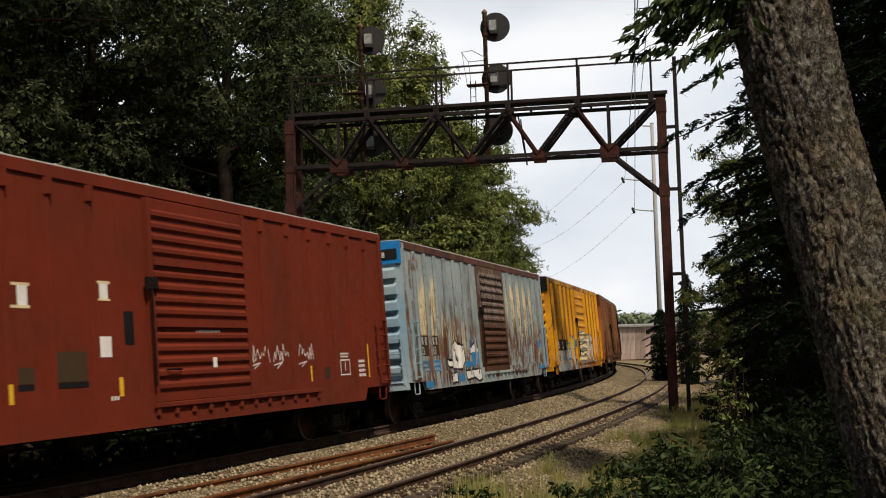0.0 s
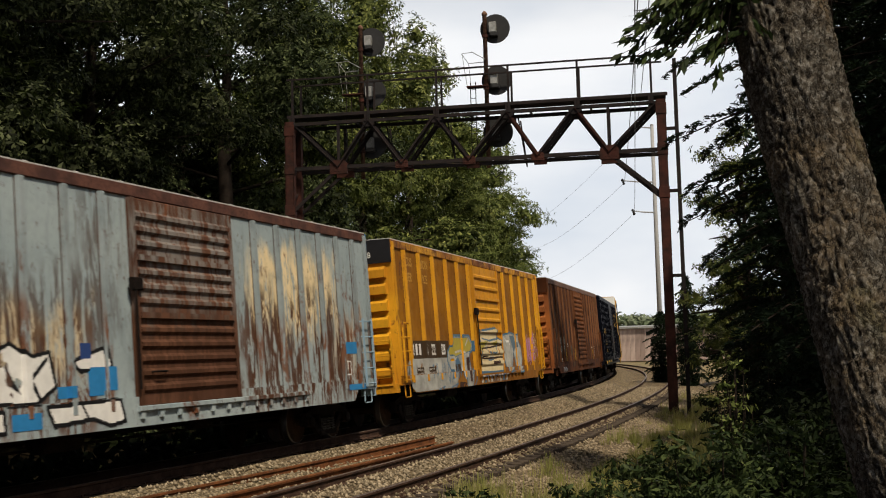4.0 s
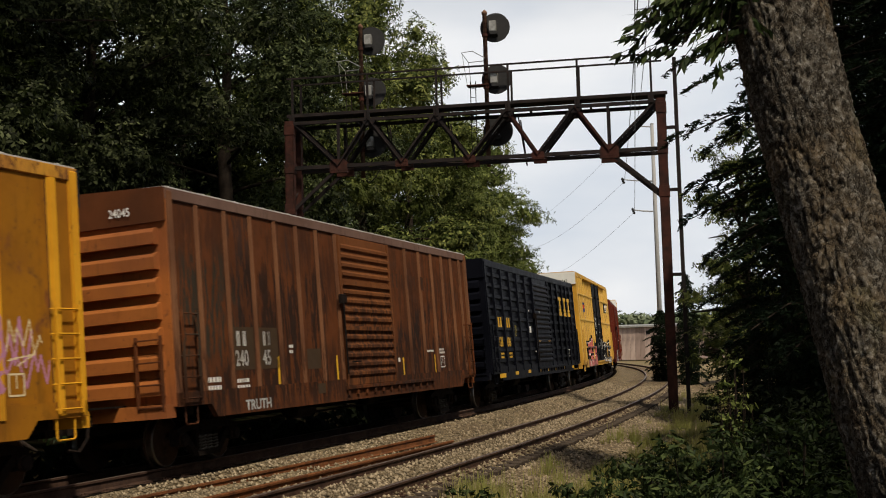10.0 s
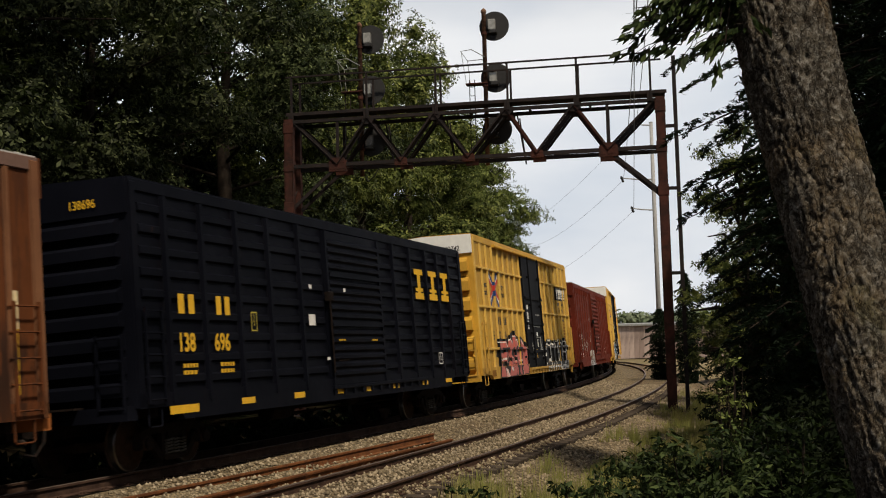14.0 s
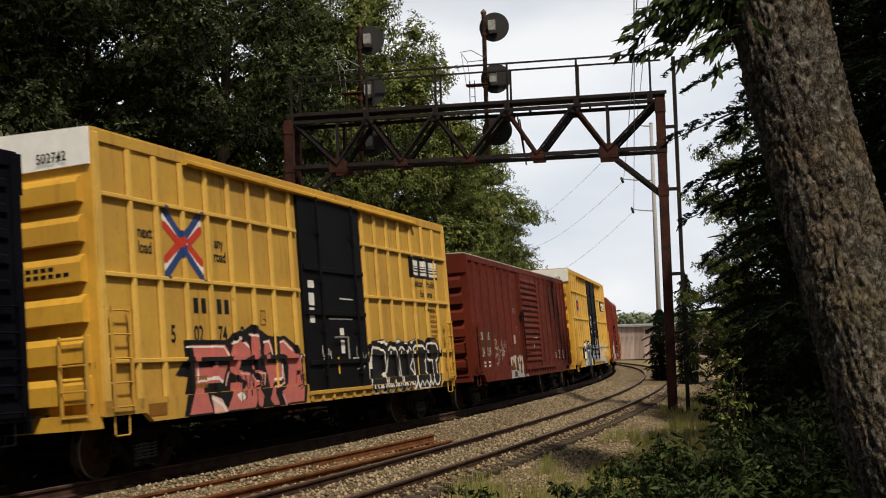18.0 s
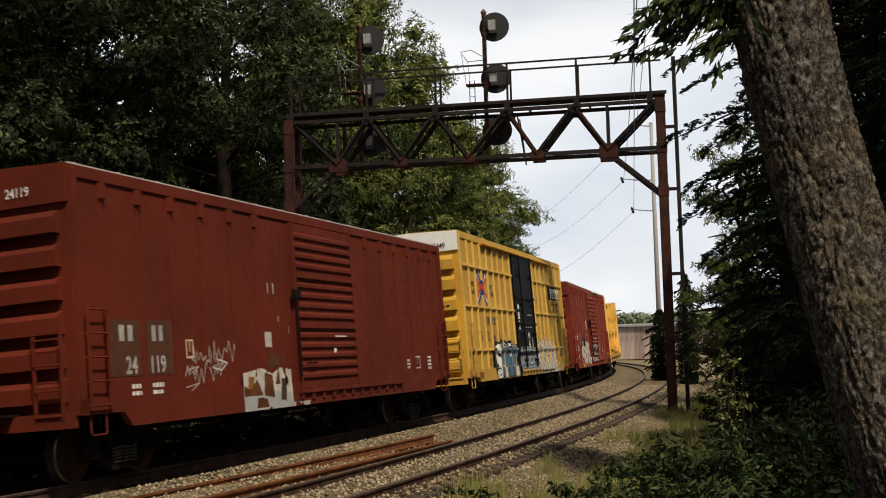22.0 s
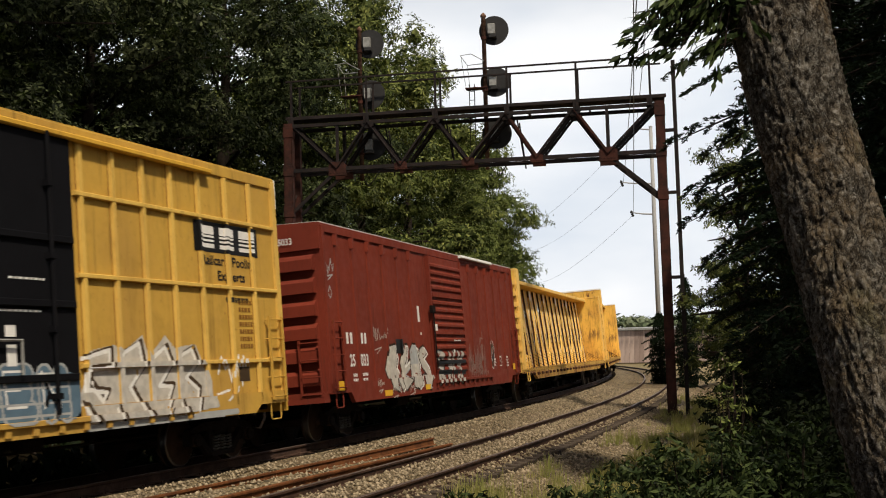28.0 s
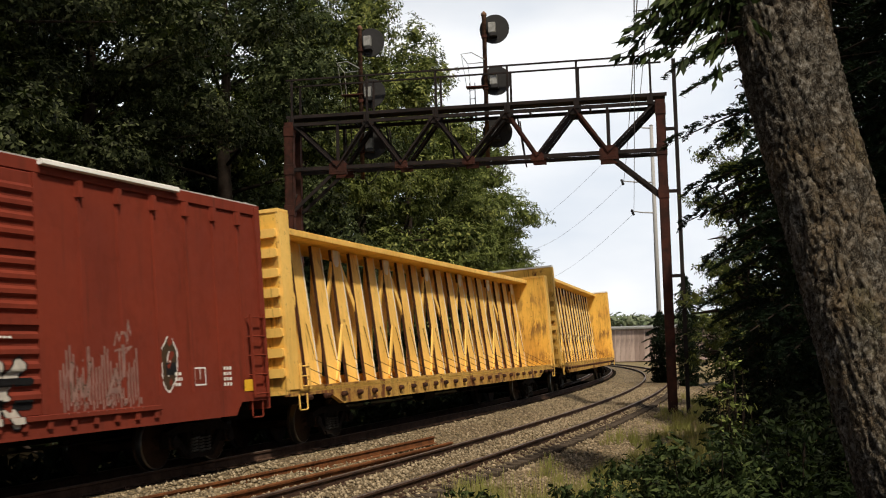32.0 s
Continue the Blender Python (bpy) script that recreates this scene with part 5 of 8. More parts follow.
    bars(car, [(-6.88, -6.18, 1.60, 2.12), (-6.02, -5.32, 1.60, 2.12)], I_UMBER, sd, "stencil_field", "dark stencil field")
    bars(car, [(-6.02, -5.32, 1.12, 1.48), (-2.2, -1.85, 1.25, 1.6), (6.5, 7.05, 1.75, 2.0), (-6.85, -6.2, .80, .96), (6.4, 7.3, .98, 1.1)], I_BLUE, sd, "touch_up", "bright blue touch-up patch")
    bars(car, [(-6.88, -6.18, 1.12, 1.48)], I_STEEL, sd, "touch_up", "grey-blue touch-up patch")
    bars(car, [(-6.98, -6.9, 1.1, 2.02)], I_YELLOW, sd, "stripe", "orange-yellow reflector stripe")
    glyph_bars(car, sd, -6.82, 1.88, .56, .20, 2, I_WHITE)
    glyph_bars(car, sd, -5.88, 1.88, .50, .20, 2, I_WHITE)
    lettering(car, "23", -6.78, 1.63, .21, I_WHITE)
    lettering(car, "058", -5.94, 1.63, .21, I_WHITE)
    marks(car, sd, -5.92, 1.2, .5, .24, I_WHITE, 2)
    marks(car, sd, -6.75, 1.2, .45, .22, I_WHITE, 2)
    part("number_board", Geo().box(-7.955, -7.94, -1.42, .05, 4.0, 4.24), M_BLACK, car, "black number board")
    lettering(car, "23058", -.70, 4.04, .14, I_WHITE, end=-7.962, name="end_number")
    bars(car, [(-2.36, -2.12, 1.78, 2.0)], I_NAVY, sd, "plate", "small dark plate")
    sp = Spray(-5.0, -1.4, .72, 2.2, .018)
    # flaking white shapes with thin black lines
    for shape in ([(-4.68, 1.52), (-4.40, 1.44), (-4.32, 1.28), (-4.14, 1.86), (-3.78, 2.00), (-3.43, 1.81), (-3.02, 1.88), (-2.90, 1.41), (-3.29, 1.20), (-4.23, 1.21), (-4.60, 1.31)],
                  [(-2.57, 1.74), (-1.82, 1.93), (-1.74, 1.64), (-2.36, 1.60)],
                  [(-4.55, 1.11), (-4.01, 1.12), (-3.98, 0.86), (-4.47, 0.84)],
                  [(-3.18, 1.14), (-1.56, 1.18), (-1.46, 0.86), (-1.82, 0.81), (-2.21, 0.93), (-3.04, 0.88)]):
        sp.fill(shape, I_WHITE)
        sp.stroke(shape + shape[:1], .028, I_BLACK)
    sp.fill([(-3.95, 1.79), (-3.58, 1.32), (-3.78, 1.43)], I_BLACK).stroke([(-3.08, 1.78), (-3.40, 1.52), (-3.22, 1.23)], .03, I_BLACK).stroke([(-2.47, 1.17), (-2.31, 0.93)], .02, I_BLACK)
    for shape in ([(-2.16, 1.65), (-1.52, 1.65), (-1.52, 1.32), (-2.16, 1.31)], [(-3.86, 1.08), (-3.29, 1.08), (-3.29, 0.87), (-3.86, 0.87)], [(-2.88, 1.40), (-2.47, 1.40), (-2.47, 1.25), (-2.88, 1.24)]):
        sp.fill(shape, I_BLUE)
    sp.wear(2, .10)
    sp.put(car, sd, "spray_paint", "flaking white and black spray lettering")
    frame_mark(car, sd, 6.4, 1.3)
    # amber boxcar
    d = (-1.0, 1.88)
    posts = (-7.02, -5.89, -4.73, -3.56, -2.46, -1.35, 2.75, 3.95, 5.1, 6.2, 7.32)
    car, sd = boxcar("boxcar", "amber-yellow boxcar with bright posts, rusted eaves and painted lower half", 7.051, P_YEL, P_YELPOST, P_ROOF, eave=4.42, posts=posts, post_w=.06, post_d=.085, door=d, door_ribs=9, chord_paint=P_YELCHORD, door_paint=P_YELDOOR,
                     post_paint=P_YELPOST, end_top=M_BLACK, ladder_paint=P_YELPOST)
    sp = Spray(-7.3, 5.2, .75, 2.45, .018)
    sp.stroke([(-6.9, 1.2), (-3.6, 1.2)], .40, I_SILVER).rect(-6.95, -3.5, .76, 1.4, I_SILVER)
    sp.rect(-6.98, -3.72, 1.58, 2.02, I_UMBER)
    for shape, ink in (([(-3.86, 1.74), (-3.47, 1.97), (-3.41, 2.17), (-1.65, 2.18), (-1.39, 1.95), (-1.45, 1.74), (-1.73, 1.67), (-1.80, 1.57), (-1.63, 1.08), (-1.83, 0.70), (-2.36, 0.72), (-2.38, 0.96), (-2.63, 1.04), (-2.72, 1.41), (-3.30, 1.39), (-3.39, 1.08), (-3.73, 1.01), (-3.65, 1.22), (-3.93, 1.49)], I_SILVER),
                       ([(-3.77, 1.74), (-3.41, 2.10), (-1.75, 2.13), (-1.47, 1.90), (-1.65, 1.73), (-2.80, 1.63), (-3.23, 1.57), (-3.68, 1.64)], I_OLIVE),
                       ([(-0.92, 2.31), (1.17, 2.42), (1.22, 2.12), (1.67, 2.04), (1.83, 1.65), (1.76, 1.08), (-0.80, 1.09), (-0.89, 1.47), (-0.71, 1.58)], I_CREAM),
                       ([(2.12, 2.19), (3.18, 2.31), (4.07, 2.22), (4.62, 1.83), (4.72, 1.44), (4.39, 1.01), (3.90, 0.96), (3.56, 1.67), (3.21, 1.07), (2.58, 1.02), (2.20, 1.57)], I_SILVER)):
        sp.fill(shape, ink)
        sp.stroke(shape + shape[:1], .032 if ink is not I_OLIVE else .012, I_STEEL)
    for shape, ink in (([(-3.15, 0.90), (-2.44, 0.86), (-2.44, 0.71), (-3.15, 0.71)], I_BROWN), ([(-2.14, 1.54), (-1.79, 1.58), (-1.83, 0.84), (-2.04, 0.89)], I_BROWN),
                       ([(-3.27, 1.45), (-2.93, 1.61), (-2.70, 1.39)], I_STEEL), ([(-3.32, 1.38), (-2.73, 1.39), (-2.72, 1.14), (-3.15, 1.14)], I_UMBER), ([(-0.88, 1.99), (0.02, 2.01), (-0.68, 1.67)], I_OLIVE), ([(0.45, 1.95), (1.08, 2.03), (1.20, 1.82)], I_OLIVE),
                       ([(0.47, 1.39), (1.32, 1.41), (1.32, 1.33), (0.47, 1.30)], I_BROWN), ([(3.18, 2.18), (3.73, 2.21), (3.97, 1.85), (3.59, 1.67)], I_DIMBLUE), ([(0.12, 1.53), (0.73, 1.55), (0.68, 1.43), (-0.00, 1.42)], I_DIMBLUE)):
        sp.fill(shape, ink)
    for path, ink in (([(-0.59, 1.79), (0.47, 1.83), (1.82, 1.90)], I_SOOT), ([(-0.65, 1.52), (-0.24, 1.49), (1.29, 1.51), (1.76, 1.51)], I_SOOT), ([(-0.53, 2.09), (0.12, 2.02), (1.29, 2.09)], I_STEEL), ([(-0.18, 1.96), (-0.00, 1.68), (0.94, 1.64), (1.23, 1.97)], I_DIMBLUE),
                      ([(-3.15, 1.71), (-2.63, 1.75), (-2.46, 1.68), (-1.75, 2.10)], I_PALE), ([(2.55, 2.12), (3.01, 1.71), (2.84, 1.16)], I_WHITE), ([(-1.75, 1.09), (-1.45, 1.23), (-1.35, 0.91), (-1.65, 0.73)], I_STEEL), ([(-2.63, 1.28), (-2.50, 0.98)], I_WHITE)):
        sp.stroke(path, .028, ink)
    for k in range(9):
        sp.rect(-.9 + .36 * k, -.66 + .36 * k, .78, 1.0, (I_PALE, I_STEEL, I_SILVER)[k % 3])
    scrawl(sp, -5.6, .95, 1.2, I_STEEL, 61, 10, .018)
    scrawl(sp, -4.0, .95, .8, I_STEEL, 62, 10, .018)
    sp.wear(4, .12)
    sp.put(car, sd, "spray_paint", "large faded silver, olive and blue spray lettering")
    sp = Spray(5.3, 7.2, 1.2, 2.5, .016)
    bubbles(sp, "AK", 5.5, 6.3, 1.35, 2.1, .05, I_PURPLE, I_PURPLE, None, 3)
    scrawl(sp, 5.4, 1.7, .9, I_PURPLE, 31, 14, .022)
    scrawl(sp, 5.45, 1.5, .9, I_PURPLE, 35, 14, .018)
    scrawl(sp, 6.35, 1.9, .6, I_CREAM, 32, 9, .010)
    sp.put(car, sd, "spray_paint", "violet and pale tags")
    glyph_bars(car, sd, -6.88, 1.67, .82, .28, 3, I_WHITE)
    glyph_bars(car, sd, -5.75, 1.67, .25, .28, 1, I_WHITE)
    lettering(car, "22", -5.25, 1.67, .28, I_WHITE)
    lettering(car, "028", -4.55, 1.67, .28, I_WHITE)
    bars(car, [(-6.55, -6.0, 1.12, 1.36), (-5.6, -5.0, 1.12, 1.36)], I_UMBER, sd, "stencil_field", "dark red stencil field")
    marks(car, sd, -6.48, 1.15, .4, .2, I_WHITE)
    marks(car, sd, -5.52, 1.15, .42, .2, I_WHITE)
    frame_mark(car, sd, 6.4, 1.3, .3, .3, I_CREAM)
    for txt, u, z in (("CUS", -6.8, 3.88), ("HION", -5.72, 3.88), ("SER", -6.8, 3.5), ("VICE", -5.68, 3.5)):
        lettering(car, txt, u, z, .22, I_FAINT, name="faded_lettering", label="faint faded lettering")
    bars(car, [(-7.0, -6.4, .78, 1.02), (-2.6, -2.1, .80, .93)], I_YELLOW, Side((), 0, 0, (9, 9, 9, 9), 0), "repaint", "fresh orange sill patch")
    lettering(car, "22028", -.60, 4.04, .14, I_WHITE, end=-7.962, name="end_number")
    # brown boxcar
    d = (-1.28, 1.64)
    posts = (-6.95, -6.01, -5.07, -4.11, -3.18, -2.25, -1.3, 2.9, 3.9, 4.85, 5.7, 6.5, 7.25)
    car, sd = boxcar("boxcar", "dark rust-brown boxcar with orange-rust end and stained sheets", 24.933, P_BROWN, P_BROWN_END, P_ROOF, eave=4.44, posts=posts, post_w=.03, post_d=.06, door=d, door_ribs=15, door_paint=P_BROWNDOOR, chord_paint=P_BROWNCHORD, post_paint=P_BROWNPOST, end_top=P_BROWN)
    bars(car, [(-5.95, -5.15, 1.5, 2.25), (-4.98, -4.22, 1.5, 2.25)], I_UMBER, sd, "stencil_field", "olive-brown stencil field")
    glyph_bars(car, sd, -5.84, 1.92, .45, .26, 2, I_WHITE)
    glyph_bars(car, sd, -4.84, 1.92, .36, .26, 2, I_WHITE)
    lettering(car, "240", -5.86, 1.58, .27, I_WHITE)
    lettering(car, "45", -4.84, 1.58, .27, I_WHITE)
    marks(car, sd, -5.85, 1.15, .45, .22, I_WHITE)
    marks(car, sd, -6.9, 1.15, .5, .28, I_WHITE)
    bars(car, [(2.0 + .62 * i + q, 2.09 + .62 * i + q, 3.28, 3.62) for i in range(8) for q in (0, .26)], I_STAIN, sd, "faded_mark", "faint dark faded block", True)
    lettering(car, "TRUTH", -5.7, .80, .18, I_GREY, y=-1.535, squeeze=1.2)
    bars(car, [(-4.28, -4.2, 1.2, 1.72), (-1.6, -1.52, 1.2, 1.7), (2.3, 2.38, 1.15, 1.6), (4.62, 4.68, 1.15, 1.65), (7.28, 7.4, 1.3, 2.15)], I_YELLOW, sd, "stripe", "faded yellow reflector stripe")
    bars(car, [(7.27, 7.42, 2.15, 2.65)], I_CREAM, sd, "scrape", "pale yellow scrape")
    bars(car, [(-2.98, -2.35, 1.45, 1.85), (-2.7, -2.35, .95, 1.15)], I_UMBER, sd, "patch", "brown steel patch")
    frame_mark(car, sd, 5.1, 1.3, .32, .3)
    marks(car, sd, 5.05, 1.65, .4, .16, I_WHITE)
    marks(car, sd, 4.0, 1.7, .6, .08, I_WHITE, 1)
    marks(car, sd, -3.75, 1.75, .2, .2, I_WHITE)
    bars(car, [(2.0, 2.12, 1.5, 1.6)], I_WHITE, sd, "mark", "small white mark")
    lettering(car, "24045", -.5, 4.06, .14, I_WHITE, end=-7.962, name="end_number")
    # black boxcar
    d = (-.93, 2.02)
    posts = (-6.93, -5.81, -4.62, -3.42, -2.12, 3.0, 4.15, 5.3, 6.2, 7.1)
    car, sd = boxcar("boxcar", "clean blue-black boxcar with corrugated sheets and yellow marks", 42.619, P_BLACKCAR, P_BLACKCAR, P_BLACKCAR, eave=4.45, posts=posts, post_w=.05, post_d=.085, door=d, door_ribs=17, corrugated=9, end_ribs=8, seam_paint=P_SEAM_BLACK, tail=.42)
    cor = Side((0,), 9, .048, (d[0], d[1], 1.0, 4.2), -1.588)
    glyph_bars(car, cor, -6.72, 2.42, .62, .32, 2, I_YELLOW)
    glyph_bars(car, cor, -5.52, 2.42, .58, .32, 2, I_YELLOW)
    lettering(car, "138", -6.72, 1.82, .30, I_YELLOW, y=PANEL - .048)
    lettering(car, "696", -5.58, 1.82, .30, I_YELLOW, y=PANEL - .048)
    marks(car, cor, -6.6, 1.42, .45, .22, I_YELLOW)
    marks(car, cor, -5.42, 1.42, .5, .22, I_YELLOW)
    for u in (4.45, 5.5, 6.45):
        sp = Spray(u - .1, u + .72, 2.95, 3.85, .02)
        sp.rect(u, u + .62, 3.02, 3.16, I_YELLOW).rect(u, u + .62, 3.64, 3.78, I_YELLOW).rect(u + .05, u + .57, 3.22, 3.30, I_YELLOW)
        sp.rect(u + .2, u + .42, 3.16, 3.66, I_YELLOW)
        sp.put(car, cor, "emblem", "yellow block emblem")
    bars(car, [(-1.85, -1.55, 2.28, 2.5), (-.2, -.08, 3.0, 3.08), (-1.75, -1.62, 3.02, 3.1), (-1.1, -.95, 1.58, 1.64)], I_WHITE, cor, "placard", "white paper placard")
    bars(car, [(-7.08, -6.22, .84, .97), (-4.8, -4.32, .88, .99), (-2.75, -2.3, .88, .99), (-.75, -.35, .88, .98), (.8, 1.2, .86, .96), (2.4, 2.8, .86, .96), (4.4, 4.8, .86, .96), (6.2, 6.7, .86, .96)], I_YELLOW, Side((-7, -6.4, -4.5, -2.5, -.5, 1, 2.6, 4.6, 6.4), 1, .062, (9, 9, 9, 9), 0), "reflector", "yellow reflector")
    frame_mark(car, cor, 5.85, 1.35)
    marks(car, cor, -.6, 1.95, .35, .06, I_YELLOW, 1)
    marks(car, cor, 1.2, 1.95, .35, .06, I_YELLOW, 1)
    frame_mark(car, cor, -4.25, 2.15, .22, .35, I_OLIVE)
    lettering(car, "138696", -.5, 4.06, .14, I_YELLOW, end=-7.962, name="end_number")


def high_car(s12, number, seed):
    d = (-1.22, 1.85)
    posts = (-6.95, -6.24, -5.47, -4.7, -3.94, -3.2, -2.41, -1.55, 2.1, 2.86, 3.61, 4.38, 5.2, 6.06, 6.9)
    car, sd = boxcar("high_boxcar", "tall golden-yellow boxcar with white-topped end, black plug door and spray lettering", s12, P_FYEL, P_FEND, P_FYEL, eave=5.09, floor=.98, sill=.78, posts=posts, post_w=.045, post_d=.06, door=d, door_paint=P_PLUG, plug=True,
                     girts=(4.16, 2.98, 1.70), post_paint=P_FPOST, end_top=M_WHITE, end_ribs=6, seam_paint=P_SEAM_GOLD)
    flat = sd
    part("eave_rail", Geo().box(-5.4, 5.5, -1.62, -1.50, 4.90, 4.99, .02), P_FEND, car)
    # striped cross emblem
    sp = Spray(-6.15, -4.75, 2.95, 4.2, .014)
    cx, cz = -5.45, 3.58
    for sx in (1, -1):
        for q in (1, -1):
            e = Vector((cx + sx * .54, cz + q * .40))
            for k in (0, 1, -1):
                ink = I_WHITE if k == 0 else (I_NAVY if k * q > 0 else I_RED)
                off = .125 * k
                sp.stroke([(cx, cz + off * .6), (e.x, e.y + off)], .068, ink)
    sp.stroke([(cx + .02, cz - .2), (cx + .08, cz), (cx + .02, cz + .2)], .05, I_NAVY)
    sp.put(car, flat, "emblem", "red, white and blue cross emblem")
    for txt, u, z in (("next", -6.76, 3.60), ("load", -6.76, 3.36), ("any", -4.46, 3.60), ("road", -4.50, 3.36)):
        lettering(car, txt, u, z, .19, I_BLACK, name="slogan")
    glyph_bars(car, sd, -5.30, 2.46, .50, .25, 2, I_BLACK, .4)
    glyph_bars(car, sd, -4.54, 2.46, .50, .25, 2, I_BLACK, .4)
    for u, ch in zip((-5.98, -5.28, -4.50, -3.72), (number[0], number[1:3], number[3:5], number[5])):
        lettering(car, ch, u, 1.98, .28, I_BLACK, squeeze=.78)
    lettering(car, number, -.62, 4.66, .15, I_BLACK, end=-7.962, name="end_number")
    frame_mark(car, sd, -2.95, 2.28, .2, .28, I_OCHRE)
    g = Geo()
    for z, n in ((3.06, 6), (2.96, 8)):
        for i in range(n):
            y = -.15 - .13 * i
            g.add([(-8.036, y, z), (-8.036, y - .09, z), (-8.036, y - .09, z + .055), (-8.036, y, z + .055)], [(0, 1, 2, 3)])
    tagged(part("stencil", g, I_BLACK, car, "small unreadable stencilled print"), kind="stuff")
    sp = Spray(4.9, 7.3, 3.5, 4.3, .018)
    sp.rect(5.05, 7.15, 3.57, 4.10, I_BLACK)
    for u in (5.2, 5.85, 6.5):
        sp.rect(u, u + .48, 3.65, 4.02, I_WHITE)
    for z in (3.72, 3.79, 3.86):
        sp.rect(5.1, 7.1, z, z + .025, I_BLACK)
    sp.put(car, flat, "maker_mark", "black and white block mark")
    for word, u, z in (("Railcar", 5.24, 3.36), ("Pooling", 6.22, 3.36), ("Exp", 5.72, 3.10), ("erts", 6.22, 3.10)):
        lettering(car, word, u, z, .17, I_BLACK, name="slogan", squeeze=1.12)
    marks(car, flat, 5.95, 2.70, .8, .14, I_BLACK, 1)
    bars(car, [(-1.0, -.72, 3.05, 3.2), (-1.0, -.75, 2.7, 2.95), (-1.0, -.78, 2.35, 2.65), (.42, .60, 1.72, 2.0), (.40, .6, 2.1, 2.25)], I_WHITE, sd, "placard", "white paper placard on the door")
    marks(car, sd, -.1, 2.42, 1.2, .05, I_WHITE, 1)
    marks(car, sd, .5, 2.85, .7, .05, I_WHITE, 1)
    marks(car, sd, 1.0, 1.5, .35, .14, I_WHITE, 2)
    if seed == 1:
        bars(car, [(.2, .28, 1.3, 1.65)], I_YELLOW, sd, "stripe", "yellow stripe")
        sp = Spray(-6.0, -1.0, .78, 2.4, .016)
        sp.fill([(-5.62, 2.02), (-4.2, 2.02), (-3.95, 2.16), (-3.6, 2.18), (-3.3, 2.30), (-3.05, 2.22), (-2.7, 2.10), (-2.3, 2.06), (-2.05, 2.10), (-1.65, 1.95), (-1.35, 1.66), (-1.3, 1.1), (-1.4, .79), (-5.82, .79), (-5.55, 1.42), (-5.92, 1.45), (-5.6, 1.72)], I_BLACK)
        for letter in ([(-5.5, 1.95), (-4.3, 1.95), (-4.05, 1.72), (-5.2, 1.70), (-5.18, 1.58), (-4.2, 1.60), (-4.35, 1.42), (-4.4, 1.30), (-5.05, 1.26), (-5.05, 1.12), (-4.9, .80), (-5.68, .80), (-5.45, 1.2), (-5.32, 1.48)],
                       [(-4.0, 2.0), (-3.72, 2.10), (-3.42, 1.94), (-3.38, 1.74), (-3.86, 1.62), (-3.95, 1.50), (-3.45, 1.45), (-3.2, 1.26), (-3.32, .98), (-3.45, .80), (-4.5, .80), (-4.25, 1.08), (-4.2, 1.30), (-3.9, 1.28), (-3.75, 1.16), (-3.6, 1.26), (-3.85, 1.34), (-4.2, 1.46), (-4.18, 1.66)],
                       [(-3.36, 2.16), (-3.08, 2.12), (-3.0, 1.90), (-3.06, 1.74), (-3.32, 1.62), (-3.28, 1.48), (-2.95, 1.46), (-3.0, 1.24), (-3.22, 1.14), (-3.1, 1.0), (-3.18, .80), (-3.36, .80), (-3.36, 1.1), (-3.1, 1.30), (-3.4, 1.5)],
                       [(-2.85, 2.02), (-2.64, 2.04), (-2.52, 1.80), (-2.76, 1.74), (-2.78, 1.60), (-2.24, 1.60), (-2.2, 1.26), (-2.6, 1.20), (-2.64, 1.04), (-2.5, .80), (-2.75, .80), (-2.9, .92), (-2.76, 1.14), (-2.84, 1.42), (-2.96, 1.62)],
                       [(-2.3, 2.0), (-2.05, 2.04), (-1.7, 1.86), (-1.46, 1.62), (-1.4, 1.2), (-1.48, .82), (-2.25, .80), (-2.42, 1.05), (-2.02, 1.20), (-1.96, 1.52), (-2.14, 1.70), (-2.38, 1.76)]):
            sp.fill(letter, I_PINK)
            sp.stroke(letter + letter[:1], .016, I_BLACK)
            sp.stroke([(p - .04, q - .05) for p, q in letter[:3]], .020, I_WHITE)
            sp.stroke([(p + .05, q - .06) for p, q in letter[5:8]], .018, I_ROSE)
        sp.fill([(-4.95, 1.1), (-4.62, 1.02), (-4.42, .80), (-4.88, .80)], I_ROSE)
        sp.fill([(-4.1, 1.06), (-3.9, 1.12), (-3.78, 1.0), (-3.96, .94)], I_WHITE)
        sp.stroke([(-5.22, 1.56), (-5.24, 1.34), (-4.6, 1.38), (-4.45, 1.30)], .026, I_WHITE).stroke([(-4.92, 1.05), (-4.6, .92), (-4.5, .82)], .03, I_WHITE)
        sp.stroke([(-2.2, 1.56), (-2.22, 1.3), (-2.55, 1.28)], .022, I_WHITE).stroke([(-1.5, 1.7), (-1.44, 1.3)], .022, I_WHITE)
        sp.fill([(-3.0, 2.42), (-2.82, 2.5), (-2.72, 2.36)], I_BLACK)
        scrawl(sp, -4.1, .92, .9, I_BLACK, 77, 12, .014)
        scrawl(sp, -1.75, 1.2, .4, I_BLACK, 78, 9, .012)
        sp.put(car, flat, "spray_paint", "pink spray lettering with black rims and white lines")
        sp = Spray(1.8, 7.2, .80, 2.1, .016)
        sp.fill([(2.0, 1.5), (2.3, 1.98), (2.9, 2.02), (3.5, 1.9), (3.9, 2.04), (4.4, 1.94), (5.1, 2.04), (5.7, 1.92), (6.3, 1.86), (6.5, 1.4), (6.15, 1.3), (6.1, .82), (2.2, .82), (1.95, 1.1)], I_BLACK)
